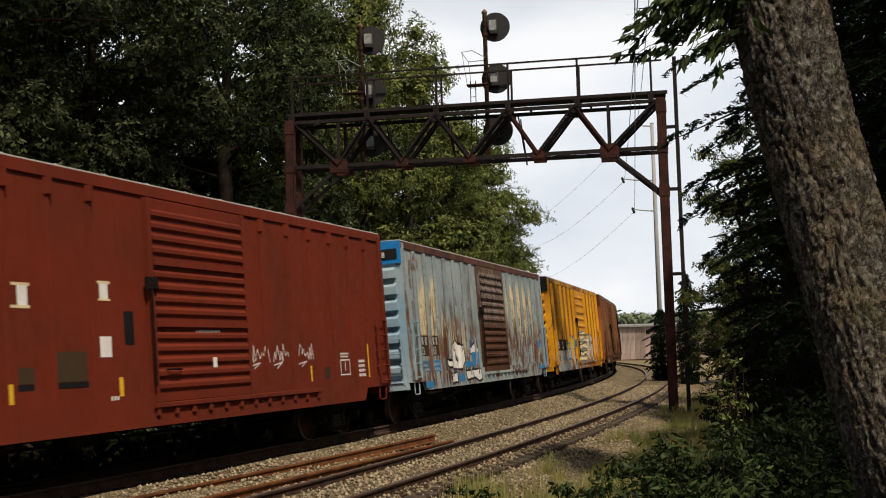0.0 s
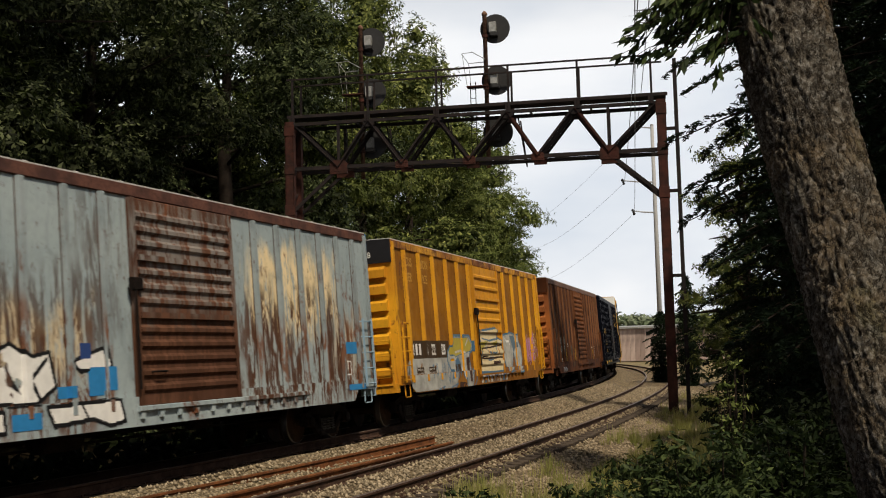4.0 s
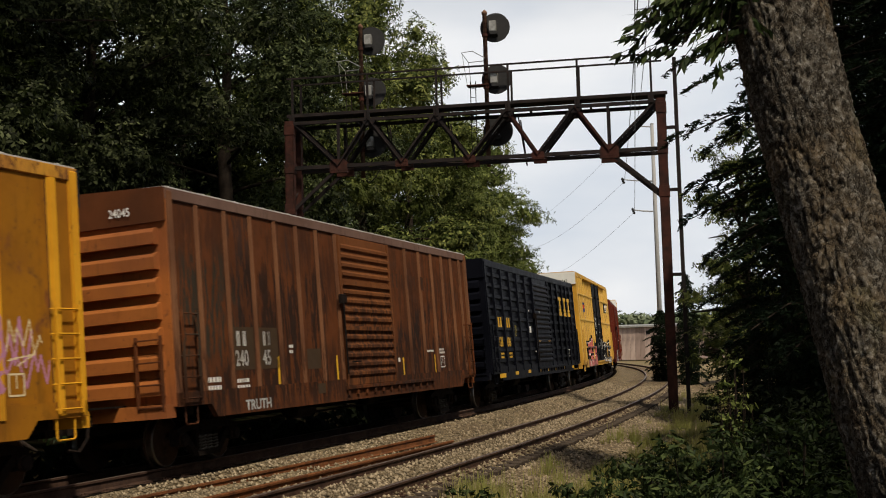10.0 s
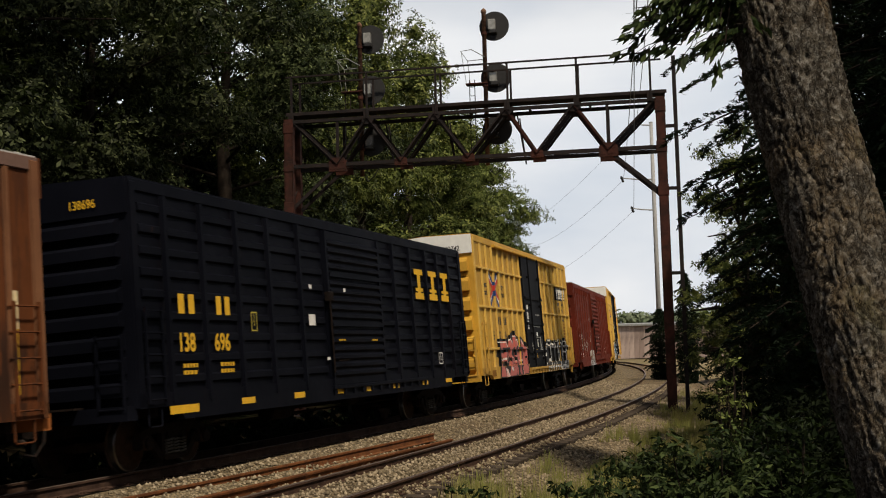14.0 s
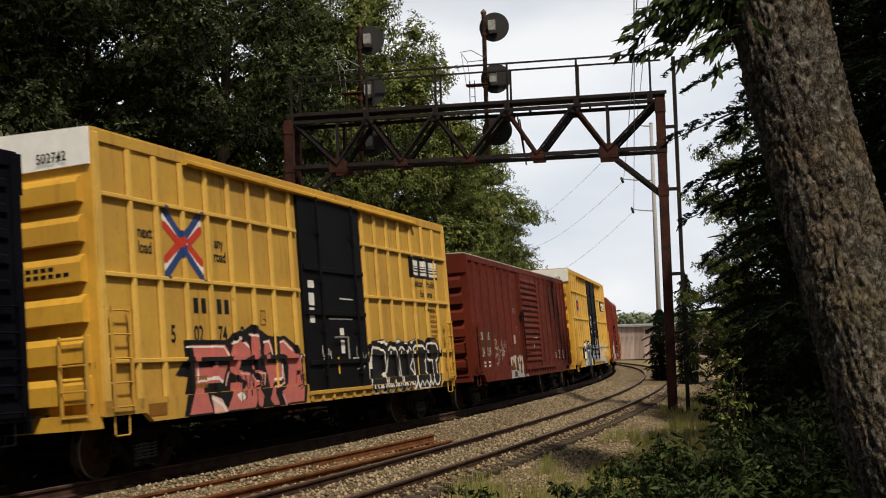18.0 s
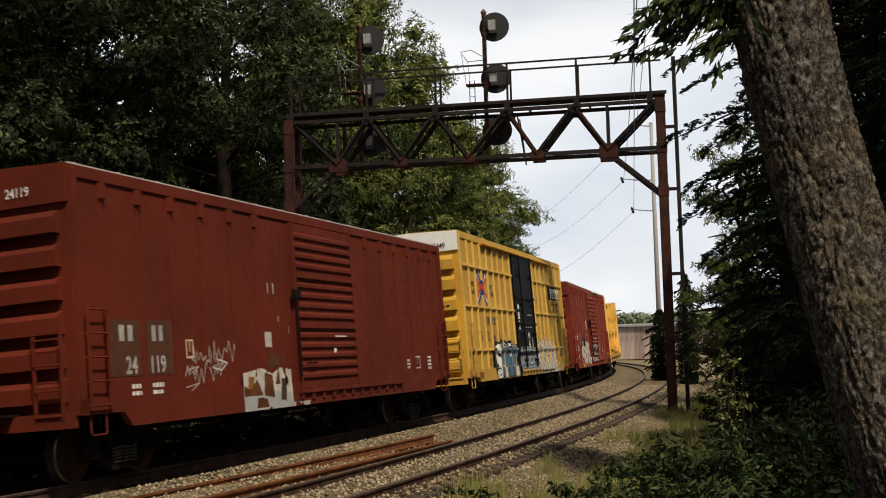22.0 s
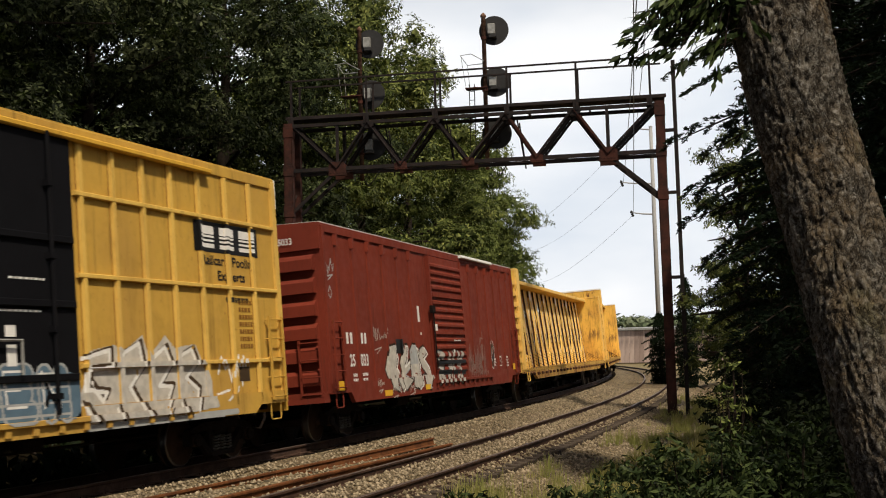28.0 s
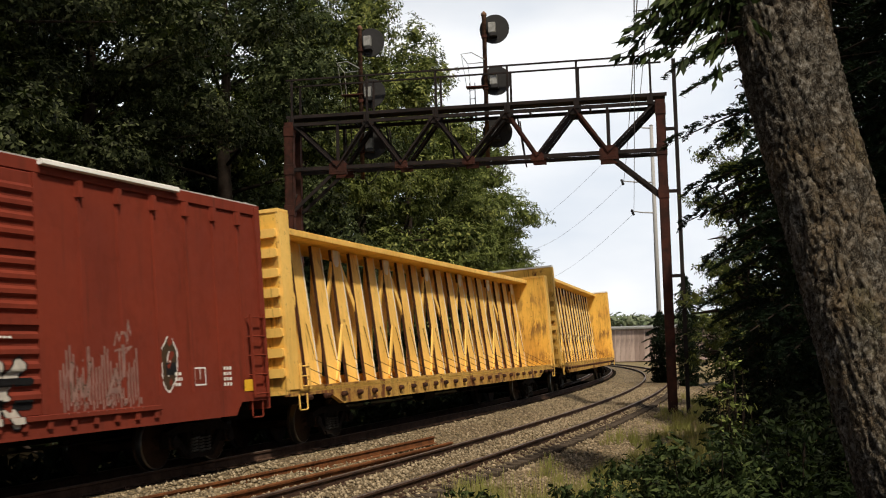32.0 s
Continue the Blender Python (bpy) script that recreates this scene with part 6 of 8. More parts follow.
        sp.stroke([(2.02, 1.45), (2.3, 1.92), (2.9, 1.96), (3.5, 1.84), (3.9, 1.98), (4.4, 1.88), (5.1, 1.98), (5.7, 1.86), (6.25, 1.8)], .035, I_WHITE)
        sp.fill([(5.95, 1.62), (6.45, 1.66), (6.4, 1.42), (6.0, 1.4)], I_WHITE).fill([(4.1, 1.15), (4.6, 1.2), (4.5, .98), (4.15, .96)], I_WHITE)
        bubbles(sp, "RAKET", 2.1, 6.9, 1.0, 1.72, .19, I_BLACK, I_WHITE, None, 7, I_BLACK)
        for k in range(13):
            u = 2.15 + .31 * k
            sp.stroke([(u, .98), (u + .12, .86), (u + .24, .97)], .022, I_WHITE)
        sp.put(car, flat, "spray_paint", "black and white spray lettering")
        sp = Spray(-1.2, 1.8, 1.0, 2.0, .014)
        scrawl(sp, -.6, 1.6, .5, I_WHITE, 8, 9, .009)
        scrawl(sp, 1.1, 1.5, .6, I_GREY, 9, 12, .009)
        sp.put(car, sd, "scribble", "thin pale scribbles on the door")
    else:
        sp = Spray(-5.0, -1.2, .78, 2.4, .016)
        sp.fill([(-4.85, 1.2), (-4.7, 1.9), (-4.25, 2.0), (-3.9, 1.86), (-3.6, 2.04), (-2.9, 1.94), (-2.3, 2.0), (-1.32, 1.8), (-1.24, .8), (-4.5, .79)], I_BLACK)
        for shape in ([(-3.72, .82), (-3.72, 1.72), (-3.3, 1.92), (-3.05, 1.5), (-2.95, .82)], [(-2.88, .82), (-2.9, 1.8), (-2.5, 1.88), (-2.38, 1.2), (-2.3, .82)],
                      [(-2.22, .82), (-2.28, 1.86), (-1.85, 1.84), (-1.4, 1.7), (-1.62, 1.35), (-1.3, .82)]):
            sp.fill(shape, I_STEEL)
            sp.stroke(shape[1:4], .035, I_WHITE)
            sp.stroke(shape + shape[:1], .022, I_BLACK)
        sp.fill([(-3.5, .82), (-3.45, 1.25), (-3.2, 1.1), (-3.15, .82)], I_CREAM).fill([(-2.0, .82), (-1.9, 1.2), (-1.55, 1.1), (-1.45, .82)], I_CREAM)
        sp.stroke([(-2.7, 1.7), (-2.62, 1.2), (-2.75, 1.0)], .05, I_DIMBLUE).stroke([(-2.05, 1.7), (-2.0, 1.35)], .05, I_DIMBLUE)
        sp.stroke([(-3.9, 1.74), (-4.25, 1.68), (-4.2, 1.42), (-3.9, 1.25), (-4.0, .95), (-4.4, .95)], .20, I_BLACK)
        sp.stroke([(-3.9, 1.74), (-4.25, 1.68), (-4.2, 1.42), (-3.9, 1.25), (-4.0, .95), (-4.4, .95)], .14, I_WHITE)
        scrawl(sp, -4.45, 1.0, .5, I_BLACK, 79, 8, .014)
        sp.put(car, flat, "spray_paint", "steel-blue spray lettering with black and white rims")
        sp = Spray(-1.2, 1.85, .9, 2.1, .016)
        sp.stroke([(-.9, 1.35), (1.6, 1.3)], .32, I_DIMBLUE)
        bubbles(sp, "OVEN", -1.1, 1.75, 1.08, 1.65, .13, I_DIMBLUE, I_GREY, I_WHITE, 16)
        for z in (1.05, 1.2, 1.42):
            sp.rect(-.9, 1.6, z, z + .03, I_GREY)
        sp.wear(3, .22)
        sp.put(car, sd, "spray_paint", "pale blue spray lettering across the black door")
        sp = Spray(1.7, 6.6, .78, 2.2, .016)
        sp.fill([(2.1, 1.90), (2.75, 2.0), (2.95, 1.9), (3.45, 2.14), (3.6, 1.82), (4.05, 2.14), (4.3, 1.95), (4.9, 2.0), (5.1, 1.70), (5.25, 1.4), (5.45, .95), (3.3, .84), (2.0, .82), (1.92, 1.3), (2.05, 1.5)], I_PALE)
        for path in ([(2.05, 1.84), (2.7, 1.96), (2.68, 1.70), (2.15, 1.68), (2.1, 1.4), (2.6, 1.35), (2.5, 1.22), (2.2, 1.5)], [(2.95, 1.88), (3.42, 2.06), (3.5, 1.7), (3.15, 1.4), (3.55, .9)],
                     [(3.75, 1.82), (4.1, 2.0), (4.25, 1.72), (3.9, 1.4), (4.25, 1.38), (3.95, .9)], [(4.5, 1.85), (4.85, 1.96), (4.98, 1.72), (4.65, 1.5), (5.0, 1.3), (4.9, .95)], [(2.0, 1.2), (2.3, .85)], [(2.75, 1.1), (2.85, .86)], [(4.4, 1.1), (4.5, .9)]):
            sp.stroke(path, .032, I_UMBER)
            sp.stroke([(p - .07, q - .04) for p, q in path], .03, I_WHITE)
        scrawl(sp, 5.4, 1.35, .9, I_WHITE, 19, 12, .022)
        sp.stroke([(2.0, .82), (6.0, .84)], .05, I_GREY)
        sp.wear(5, .12)
        sp.put(car, flat, "spray_paint", "cream and white spray lettering")
        bars(car, [(6.25, 6.6, 1.35, 1.6)], I_UMBER, sd, "plate", "small dark plate")
    marks(car, sd, -5.35, 1.2, .4, .25, I_OCHRE)
    marks(car, sd, 6.35, 1.9, .45, .9, I_OCHRE, 7)
    bars(car, [(-6.8, -6.3, .86, 1.05)], I_OCHRE, sd, "plate", "small ochre plate")
    return car


def red_car(s12, number, mat, seed):
    d = (-1.08, 1.80)
    posts = (-7.12, -6.2, -5.28, -4.34, -3.38, -2.46, 2.75, 3.65, 4.55, 5.45, 6.3, 7.1)
    car, sd = boxcar("boxcar", "dull maroon boxcar with ribbed door, stencils and spray paint" if seed == 2 else "deep red boxcar with ribbed door and a peeled pale patch", s12, mat, mat, P_ROOF, eave=4.48, posts=posts, post_w=.03, post_d=.035, door=d, door_ribs=15, end_ribs=6, seam_paint=mat, stubs=True)
    if seed == 1:
        bars(car, [(-7.05, -6.28, 1.48, 2.32), (-6.1, -5.4, 1.48, 2.32)], I_MUDDY, sd, "stencil_field", "brown stencil field")
    glyph_bars(car, sd, -6.86, 2.0, .44, .24, 2, I_WHITE)
    glyph_bars(car, sd, -6.0, 2.0, .38, .24, 2, I_WHITE)
    lettering(car, number[:2], -6.68, 1.52, .26, I_WHITE)
    lettering(car, number[2:], -6.06, 1.52, .26, I_WHITE)
    marks(car, sd, -6.55, 1.16, .25, .22, I_WHITE)
    marks(car, sd, -6.0, 1.16, .3, .22, I_WHITE)
    lettering(car, number, -.5, 4.10, .14, I_WHITE, end=-7.962, name="end_number")
    frame_mark(car, sd, 5.5, 1.3, .34, .30)
    marks(car, sd, 6.3, 1.25, .35, .36, I_WHITE, 4)
    marks(car, sd, 4.95, 1.3, .2, .25, I_WHITE, 3)
    marks(car, sd, .6, 2.05, .6, .05, I_WHITE, 1)
    bars(car, [(.55, .68, 1.68, 1.84)], I_WHITE, sd, "mark", "small white mark")
    if seed == 1:
        sp = Spray(-6.2, -.5, .55, 1.6, .02)
        sp.fill([(-3.31, .75), (-3.29, 1.42), (-2.6, 1.50), (-2.2, 1.38), (-1.9, 1.5), (-1.45, 1.44), (-1.4, .75)], I_PALE)
        sp.fill([(-3.30, .75), (-3.28, 1.0), (-2.7, 1.12), (-1.5, 1.02), (-1.45, .75)], I_GREY)
        sp.fill([(-2.55, 1.0), (-2.5, 1.42), (-2.2, 1.36), (-2.15, .95)], I_RUSTINK).fill([(-1.9, .9), (-1.85, 1.3), (-1.65, 1.3), (-1.68, .88)], I_UMBER)
        sp.fill([(-3.15, 1.1), (-3.1, 1.36), (-2.9, 1.34), (-2.95, 1.08)], I_OCHRE).fill([(-2.85, .8), (-2.8, .98), (-2.45, .95), (-2.4, .8)], I_RUSTINK)
        sp.fill([(-3.28, 1.0), (-3.28, 1.2), (-3.05, 1.12), (-2.8, 1.3), (-2.6, 1.02)], I_RUSTINK).fill([(-2.1, 1.2), (-1.95, 1.5), (-1.9, 1.18)], I_RUSTINK)
        sp.rect(-1.5, -.7, .75, .83, I_GREY)
        sp.wear(6, .30, 2.2)
        sp.put(car, Side((-3.4,), 3.0, .065, (9, 9, 9, 9), 0), "peeled_patch", "peeled grey and rust patch at the sill")
        bars(car, [(-2.28, -2.02, 1.88, 2.16)], I_PALE, sd, "placard", "pale placard")
        bars(car, [(-2.06, -2.03, 2.88, 3.08), (-1.85, -1.81, 2.88, 3.08), (-1.71, -1.69, 2.35, 2.46), (-1.30, -1.28, 2.15, 2.28)], I_PALE, sd, "scrape", "pale scrape marks")
        bars(car, [(-2.2, -1.75, 1.52, 1.75)], I_MUDDY, sd, "patch", "dark patch")
        frame_mark(car, sd, -5.0, 1.72, .22, .3, I_CREAM)
        sp = Spray(-5.2, -3.4, 1.15, 2.0, .013)
        scrawl(sp, -5.1, 1.36, .5, I_PALE, 21, 18, .007)
        scrawl(sp, -5.0, 1.62, .4, I_PALE, 25, 14, .007)
        scrawl(sp, -4.25, 1.68, .5, I_PALE, 22, 14, .007)
        sp.stroke([(-4.2, 1.55), (-3.9, 1.5), (-3.7, 1.62), (-4.0, 1.68)], .010, I_WHITE)
        sp.put(car, sd, "scribble", "thin white scribbles")
    else:
        sp = Spray(-5.9, 1.9, .74, 2.4, .018)
        for letter in ([(-4.26, 1.92), (-3.85, 1.97), (-3.74, 1.66), (-3.85, 1.44), (-3.32, 1.01), (-3.68, 0.90), (-3.99, 1.27), (-3.94, 0.88), (-4.29, 1.00), (-4.59, 1.40), (-4.39, 1.70)],
                       [(-3.58, 1.55), (-3.17, 1.96), (-2.98, 1.96), (-3.10, 1.62), (-3.30, 1.45), (-2.87, 1.59), (-2.88, 1.42), (-3.38, 1.22), (-2.87, 1.11), (-3.39, 0.89), (-3.61, 1.13), (-3.48, 1.35)],
                       [(-2.80, 1.84), (-2.57, 1.98), (-2.26, 1.89), (-2.15, 1.49), (-2.19, 0.99), (-2.44, 0.90), (-2.77, 0.94), (-2.82, 1.45)],
                       [(-2.07, 1.85), (-1.77, 1.93), (-1.51, 1.76), (-1.83, 1.64), (-1.46, 1.42), (-1.32, 1.14), (-1.57, 0.85), (-1.86, 0.90), (-1.98, 1.20), (-1.59, 1.21), (-1.94, 1.40), (-2.14, 1.66)]):
            sp.stroke(letter + letter[:1], .05, I_SOOT)
            sp.fill(letter, I_PALE)
            sp.stroke([(p + .06, q - .03) for p, q in letter[1:6]], .022, I_WHITE)
            sp.stroke([(p + .10, q + .02) for p, q in letter[6:9]], .018, I_GREY)
        scrawl(sp, -5.3, 1.98, .62, I_PALE, 24, 12, .009)
        sp.rect(-3.76, -3.24, 1.76, 2.10, I_BLACK).fill([(-2.8, 1.5), (-2.78, 1.85), (-2.6, 1.98), (-2.3, 1.9), (-2.2, 1.5)], I_GREY)
        bubbles(sp, "RNK", -.9, 1.6, .98, 1.75, .09, I_PALE, I_BLACK, None, 26)
        sp.stroke([(-.9, 1.25), (1.5, 1.2)], .06, I_BLACK).stroke([(-.9, 1.5), (1.5, 1.5)], .05, I_BLACK)
        sp.wear(7, .16)
        scrawl(sp, -4.4, .84, .45, I_PALE, 41, 18, .010)
        scrawl(sp, -3.2, .86, .45, I_PALE, 42, 18, .010)
        scrawl(sp, -5.3, 1.0, .35, I_PALE, 43, 10, .009)
        sp.put(car, sd, "spray_paint", "grey-white spray lettering, flaking")
        sp = Spray(2.0, 5.6, .9, 2.6, .018)
        for k in range(26):
            sp.stroke([(2.2 + .07 * k, 1.05 + .05 * (k % 3)), (2.22 + .07 * k, 1.62 + .34 * math.sin(k * .55) ** 2)], .018, I_MAUVE)
        bubbles(sp, "WA", 2.3, 3.9, 1.12, 1.7, .03, I_MAUVE, I_UMBER, None, 27)
        scrawl(sp, 3.4, 2.0, .5, I_MAUVE, 28, 9, .014)
        bubbles(sp, "O", 4.55, 5.2, 1.3, 2.05, .08, I_UMBER, I_WHITE, None, 29)
        sp.rect(4.72, 5.0, 1.5, 1.7, I_BLACK)
        sp.wear(9, .2)
        sp.put(car, sd, "spray_paint", "dark and white spray lettering")
        sp = Spray(-7.8, -7.2, 2.9, 4.0, .016)
        scrawl(sp, -7.75, 3.5, .5, I_GREY, 44, 12, .014)
        sp.stroke([(-7.5, 3.2), (-7.4, 3.05), (-7.5, 2.95), (-7.6, 3.05), (-7.5, 3.2)], .014, I_GREY)
        sp.put(car, sd, "scribble", "faint grey chalk scribble")
        bars(car, [(-2.02, -1.86, 2.55, 2.95), (-1.9, -1.78, 2.22, 2.28)], I_WHITE, sd, "placard", "white placard")
        bars(car, [(-1.0, -.8, 2.28, 2.5)], I_WHITE, Side((), 0, 0, (-9, 9, 0, 9), -1.59), "placard", "white placard")
        bars(car, [(-7.62, -7.25, 1.02, 1.22), (-4.9, -4.4, .80, .93), (-2.0, -1.6, .84, .97), (6.95, 7.25, 1.15, 1.35)], I_YELLOW, Side((), 0, 0, (-9, 9, 0, 1.5), -1.54), "reflector", "orange reflector")
        part("roof_edge_strip", Geo().box(1.9, 5.2, -1.60, -1.50, 4.44, 4.52, .01), M_WHITE, car, "pale eave strip")
    return car


def lumber_car(s12):
    """A centre-beam flat car for lumber, empty."""
    car = thing("centre_beam_car", "empty chrome-yellow centre-beam lumber car with solid bulkheads", "flat car", "lumber cars of the train")
    TRAIN.append((car, s12, 9.1))
    L, W, top = 11.95, 1.46, 4.50 if s12 < 150 else 4.66
    part("deck", Geo().box(-L, L, -W, W, 1.02, 1.14, .02), P_CBEAM, car)
    for sgn in (-1, 1):
        y = sgn * W
        part("side_sill", Geo().prism_y([(-L, .98), (-L + 3.0, .98), (-L + 3.6, .90), (L - 3.6, .90), (L - 3.0, .98), (L, .98), (L, 1.16), (-L, 1.16)], min(y, y - sgn * .1), max(y, y - sgn * .1)), P_CBSILL, car)
        for k in range(26):
            sp.stroke([(2.2 + .07 * k, 1.05 + .05 * (k % 3)), (2.22 + .07 * k, 1.62 + .34 * math.sin(k * .55) ** 2)], .018, I_MAUVE)
        bubbles(sp, "WA", 2.3, 3.9, 1.12, 1.7, .03, I_MAUVE, I_UMBER, None, 27)
        scrawl(sp, 3.4, 2.0, .5, I_MAUVE, 28, 9, .014)
        bubbles(sp, "O", 4.55, 5.2, 1.3, 2.05, .08, I_UMBER, I_WHITE, None, 29)
        sp.rect(4.72, 5.0, 1.5, 1.7, I_BLACK)
        sp.wear(9, .2)
        sp.put(car, sd, "spray_paint", "dark and white spray lettering")
        sp = Spray(-7.8, -7.2, 2.9, 4.0, .016)
        scrawl(sp, -7.75, 3.5, .5, I_GREY, 44, 12, .014)
        sp.stroke([(-7.5, 3.2), (-7.4, 3.05), (-7.5, 2.95), (-7.6, 3.05), (-7.5, 3.2)], .014, I_GREY)
        sp.put(car, sd, "scribble", "faint grey chalk scribble")
        bars(car, [(-2.02, -1.86, 2.55, 2.95), (-1.9, -1.78, 2.22, 2.28)], I_WHITE, sd, "placard", "white placard")
        bars(car, [(-1.0, -.8, 2.28, 2.5)], I_WHITE, Side((), 0, 0, (-9, 9, 0, 9), -1.59), "placard", "white placard")
        bars(car, [(-7.62, -7.25, 1.02, 1.22), (-4.9, -4.4, .80, .93), (-2.0, -1.6, .84, .97), (6.95, 7.25, 1.15, 1.35)], I_YELLOW, Side((), 0, 0, (-9, 9, 0, 1.5), -1.54), "reflector", "orange reflector")
        part("roof_edge_strip", Geo().box(1.9, 5.2, -1.60, -1.50, 4.44, 4.52, .01), M_WHITE, car, "pale eave strip")
    return car


def lumber_car(s12):
    """A centre-beam flat car for lumber, empty."""
    car = thing("centre_beam_car", "empty chrome-yellow centre-beam lumber car with solid bulkheads", "flat car", "lumber cars of the train")
    TRAIN.append((car, s12, 9.1))
    L, W, top = 11.95, 1.46, 4.50 if s12 < 150 else 5.0
    part("deck", Geo().box(-L, L, -W, W, 1.02, 1.14, .02), P_CBEAM, car)
    for sgn in (-1, 1):
        y = sgn * W
        part("side_sill", Geo().prism_y([(-L, .98), (-L + 1.9, .98), (-L + 2.6, .74), (L - 2.6, .74), (L - 1.9, .98), (L, .98), (L, 1.16), (-L, 1.16)], min(y, y - sgn * .1), max(y, y - sgn * .1)), P_CBSILL, car)
        for k in range(26):
            x = -L + .8 + (2 * L - 1.6) * k / 25
            part("winch", Geo().lathe([(-.10, .03), (-.09, .055), (.09, .055), (.10, .03)], (x, y + sgn * .03, .93), (1, 0, 0), 8), P_SEAM, car)
    # bulkheads
    for sgn in (-1, 1):
        x0, x1 = sorted((sgn * L, sgn * (L - .42)))
        b = part("bulkhead", Geo().box(x0, x1, -W, W, 1.1, top, .03), P_BULK, car, "solid yellow bulkhead with grimy bands")
        xo = sgn * L
        for k in range(8):
            z = 1.35 + .38 * k
            part("bulkhead_rib", Geo().box(min(xo, xo + sgn * .09), max(xo, xo + sgn * .09), -W + .05, W - .05, z, z + .17, .02), P_CBEAM, b)
        part("bulkhead_cap", Geo().box(x0 - .02, x1 + .02, -W - .01, W + .01, top, top + .07, .01), M_WHITE if s12 > 150 else P_CBEAM, b)
        part("corner_angle", Geo().box(x0 - .01, x1 + .01, -W - .02, -W + .05, 1.1, top, .01), P_CBEAM, b)
        ladder(car, min(abs(x0), abs(x1)) * sgn - .2 * sgn - .2, min(abs(x0), abs(x1)) * sgn - .2 * sgn + .2, 1.1, 1.6, -W + .02, P_CBEAM, 3)
    # centre beam
    part("top_chord", Geo().box(-L + .4, L - .4, -.74, .74, top - .16, top - .08, .02).box(-L + .4, L - .4, -.77, -.73, top - .19, top - .05, .01).box(-L + .4, L - .4, .73, .77, top - .19, top - .05, .01), P_CBEAM, car)
    part("bottom_rail", Geo().box(-L + .4, L - .4, -.28, .28, 1.14, 1.34, .03), P_CBEAM, car)
    n = 20
    for k in range(n):
        x = -L + 1.0 + (2 * L - 2.0) * k / (n - 1)
        for sgn in (-1, 1):
            # tapered side plates, wide at the foot
            yb, yt = sgn * .50, sgn * .26
            wb, wt = .33, .235
            g = Geo().add([(x - wb, yb, 1.14), (x + wb, yb, 1.14), (x + wt, yt, top - .2), (x - wt, yt, top - .2),
                           (x - wb, yb - sgn * .05, 1.14), (x + wb, yb - sgn * .05, 1.14), (x + wt, yt - sgn * .05, top - .2), (x - wt, yt - sgn * .05, top - .2)],
                          [(0, 1, 2, 3) if sgn < 0 else (3, 2, 1, 0), (7, 6, 5, 4) if sgn < 0 else (4, 5, 6, 7), (0, 4, 5, 1), (1, 5, 6, 2), (2, 6, 7, 3), (3, 7, 4, 0)])
            col = part("column", g, P_CBEAM, car)
            if sgn < 0:
                # added strips: pale one paints the sunlit edge, dark one the gap's shade
                for name, edge, mat in (("gap_shade_strip", -1, P_SEAM), ("sunlit_edge_strip", 1, P_WHITEEDGE)):
                    a0, a1, b0, b1 = edge * (wb + .005), edge * (wb + .045), edge * (wt + .005), edge * (wt + .045)
                    q = [(x + a0, yb - .01, 1.14), (x + a1, yb - .01, 1.14), (x + b1, yt - .01, top - .2), (x + b0, yt - .01, top - .2),
                         (x + a0, yb + .05, 1.14), (x + a1, yb + .05, 1.14), (x + b1, yt + .05, top - .2), (x + b0, yt + .05, top - .2)]
                    part(name, Geo().add(q, [(0, 1, 2, 3), (7, 6, 5, 4), (0, 4, 5, 1), (1, 5, 6, 2), (2, 6, 7, 3), (3, 7, 4, 0)]), mat, col)
                if k % 3 == 1:
                    part("gusset", Geo().prism_y([(x - .16, top - .2), (x + .16, top - .2), (x + .15, top - .52), (x, top - .66), (x - .15, top - .52)], yt - .03, yt - .012), P_WHITEEDGE, col)
        if k % 3 == 0 and k < n - 1:
            dx = (2 * L - 2.0) / (n - 1)
            part("diagonal", Geo().beam((x + .15, -.34, 2.7), (x + dx - .1, -.24, top - .3), .05, .14).beam((x + dx * .1, -.52, 1.2), (x + dx * .8, -.42, 2.5), .05, .12), P_CBEAM, car)
        elif k % 3 == 1 and k < n - 1:
            dx = (2 * L - 2.0) / (n - 1)
            part("diagonal", Geo().beam((x + .1, -.24, top - .3), (x + dx - .15, -.34, 2.7), .05, .14), P_CBEAM, car)
        part("tie_cable", Geo().tube([(x, -.42, 2.5), (x + .12, -.52, 1.7), (x + .7, -W + .03, 1.1)], .009, 4), M_IRON, car)
    for u in (-L + .5, L - .5):
        stirrup(car, u, P_CBEAM, 1.02)
    running_gear(car, L, 9.1)
    return car


def build_train():
    train_front()
    high_car(60.270, "502742", 1)
    red_car(77.900, "24119", P_RED2, 1)
    high_car(95.477, "502449", 2)
    red_car(113.109, "25033", P_RED3, 2)
    lumber_car(133.646)
    lumber_car(158.852)


build_train()


# ---- trees and undergrowth ----
def leaf_arrays(centres, normals, length, r, slim=.5, droop=.35):
    """Kite-shaped leaves: four corners each."""
    n = len(centres)
    a = r.normal(size=(n, 3))
    d = np.cross(normals, a)
    d /= np.linalg.norm(d, axis=1, keepdims=True) + 1e-9
    d[:, 2] -= droop
    d /= np.linalg.norm(d, axis=1, keepdims=True)
    w = np.cross(normals, d)
    w /= np.linalg.norm(w, axis=1, keepdims=True) + 1e-9
    L = length[:, None]
    V = np.empty((n, 4, 3))
    V[:, 0] = centres - d * L * .5
    V[:, 1] = centres + w * L * slim * .5 + d * L * .05
    V[:, 2] = centres + d * L * .5
    V[:, 3] = centres - w * L * slim * .5 + d * L * .05
    F = np.arange(n * 4).reshape(n, 4)
    return V.reshape(-1, 3), F


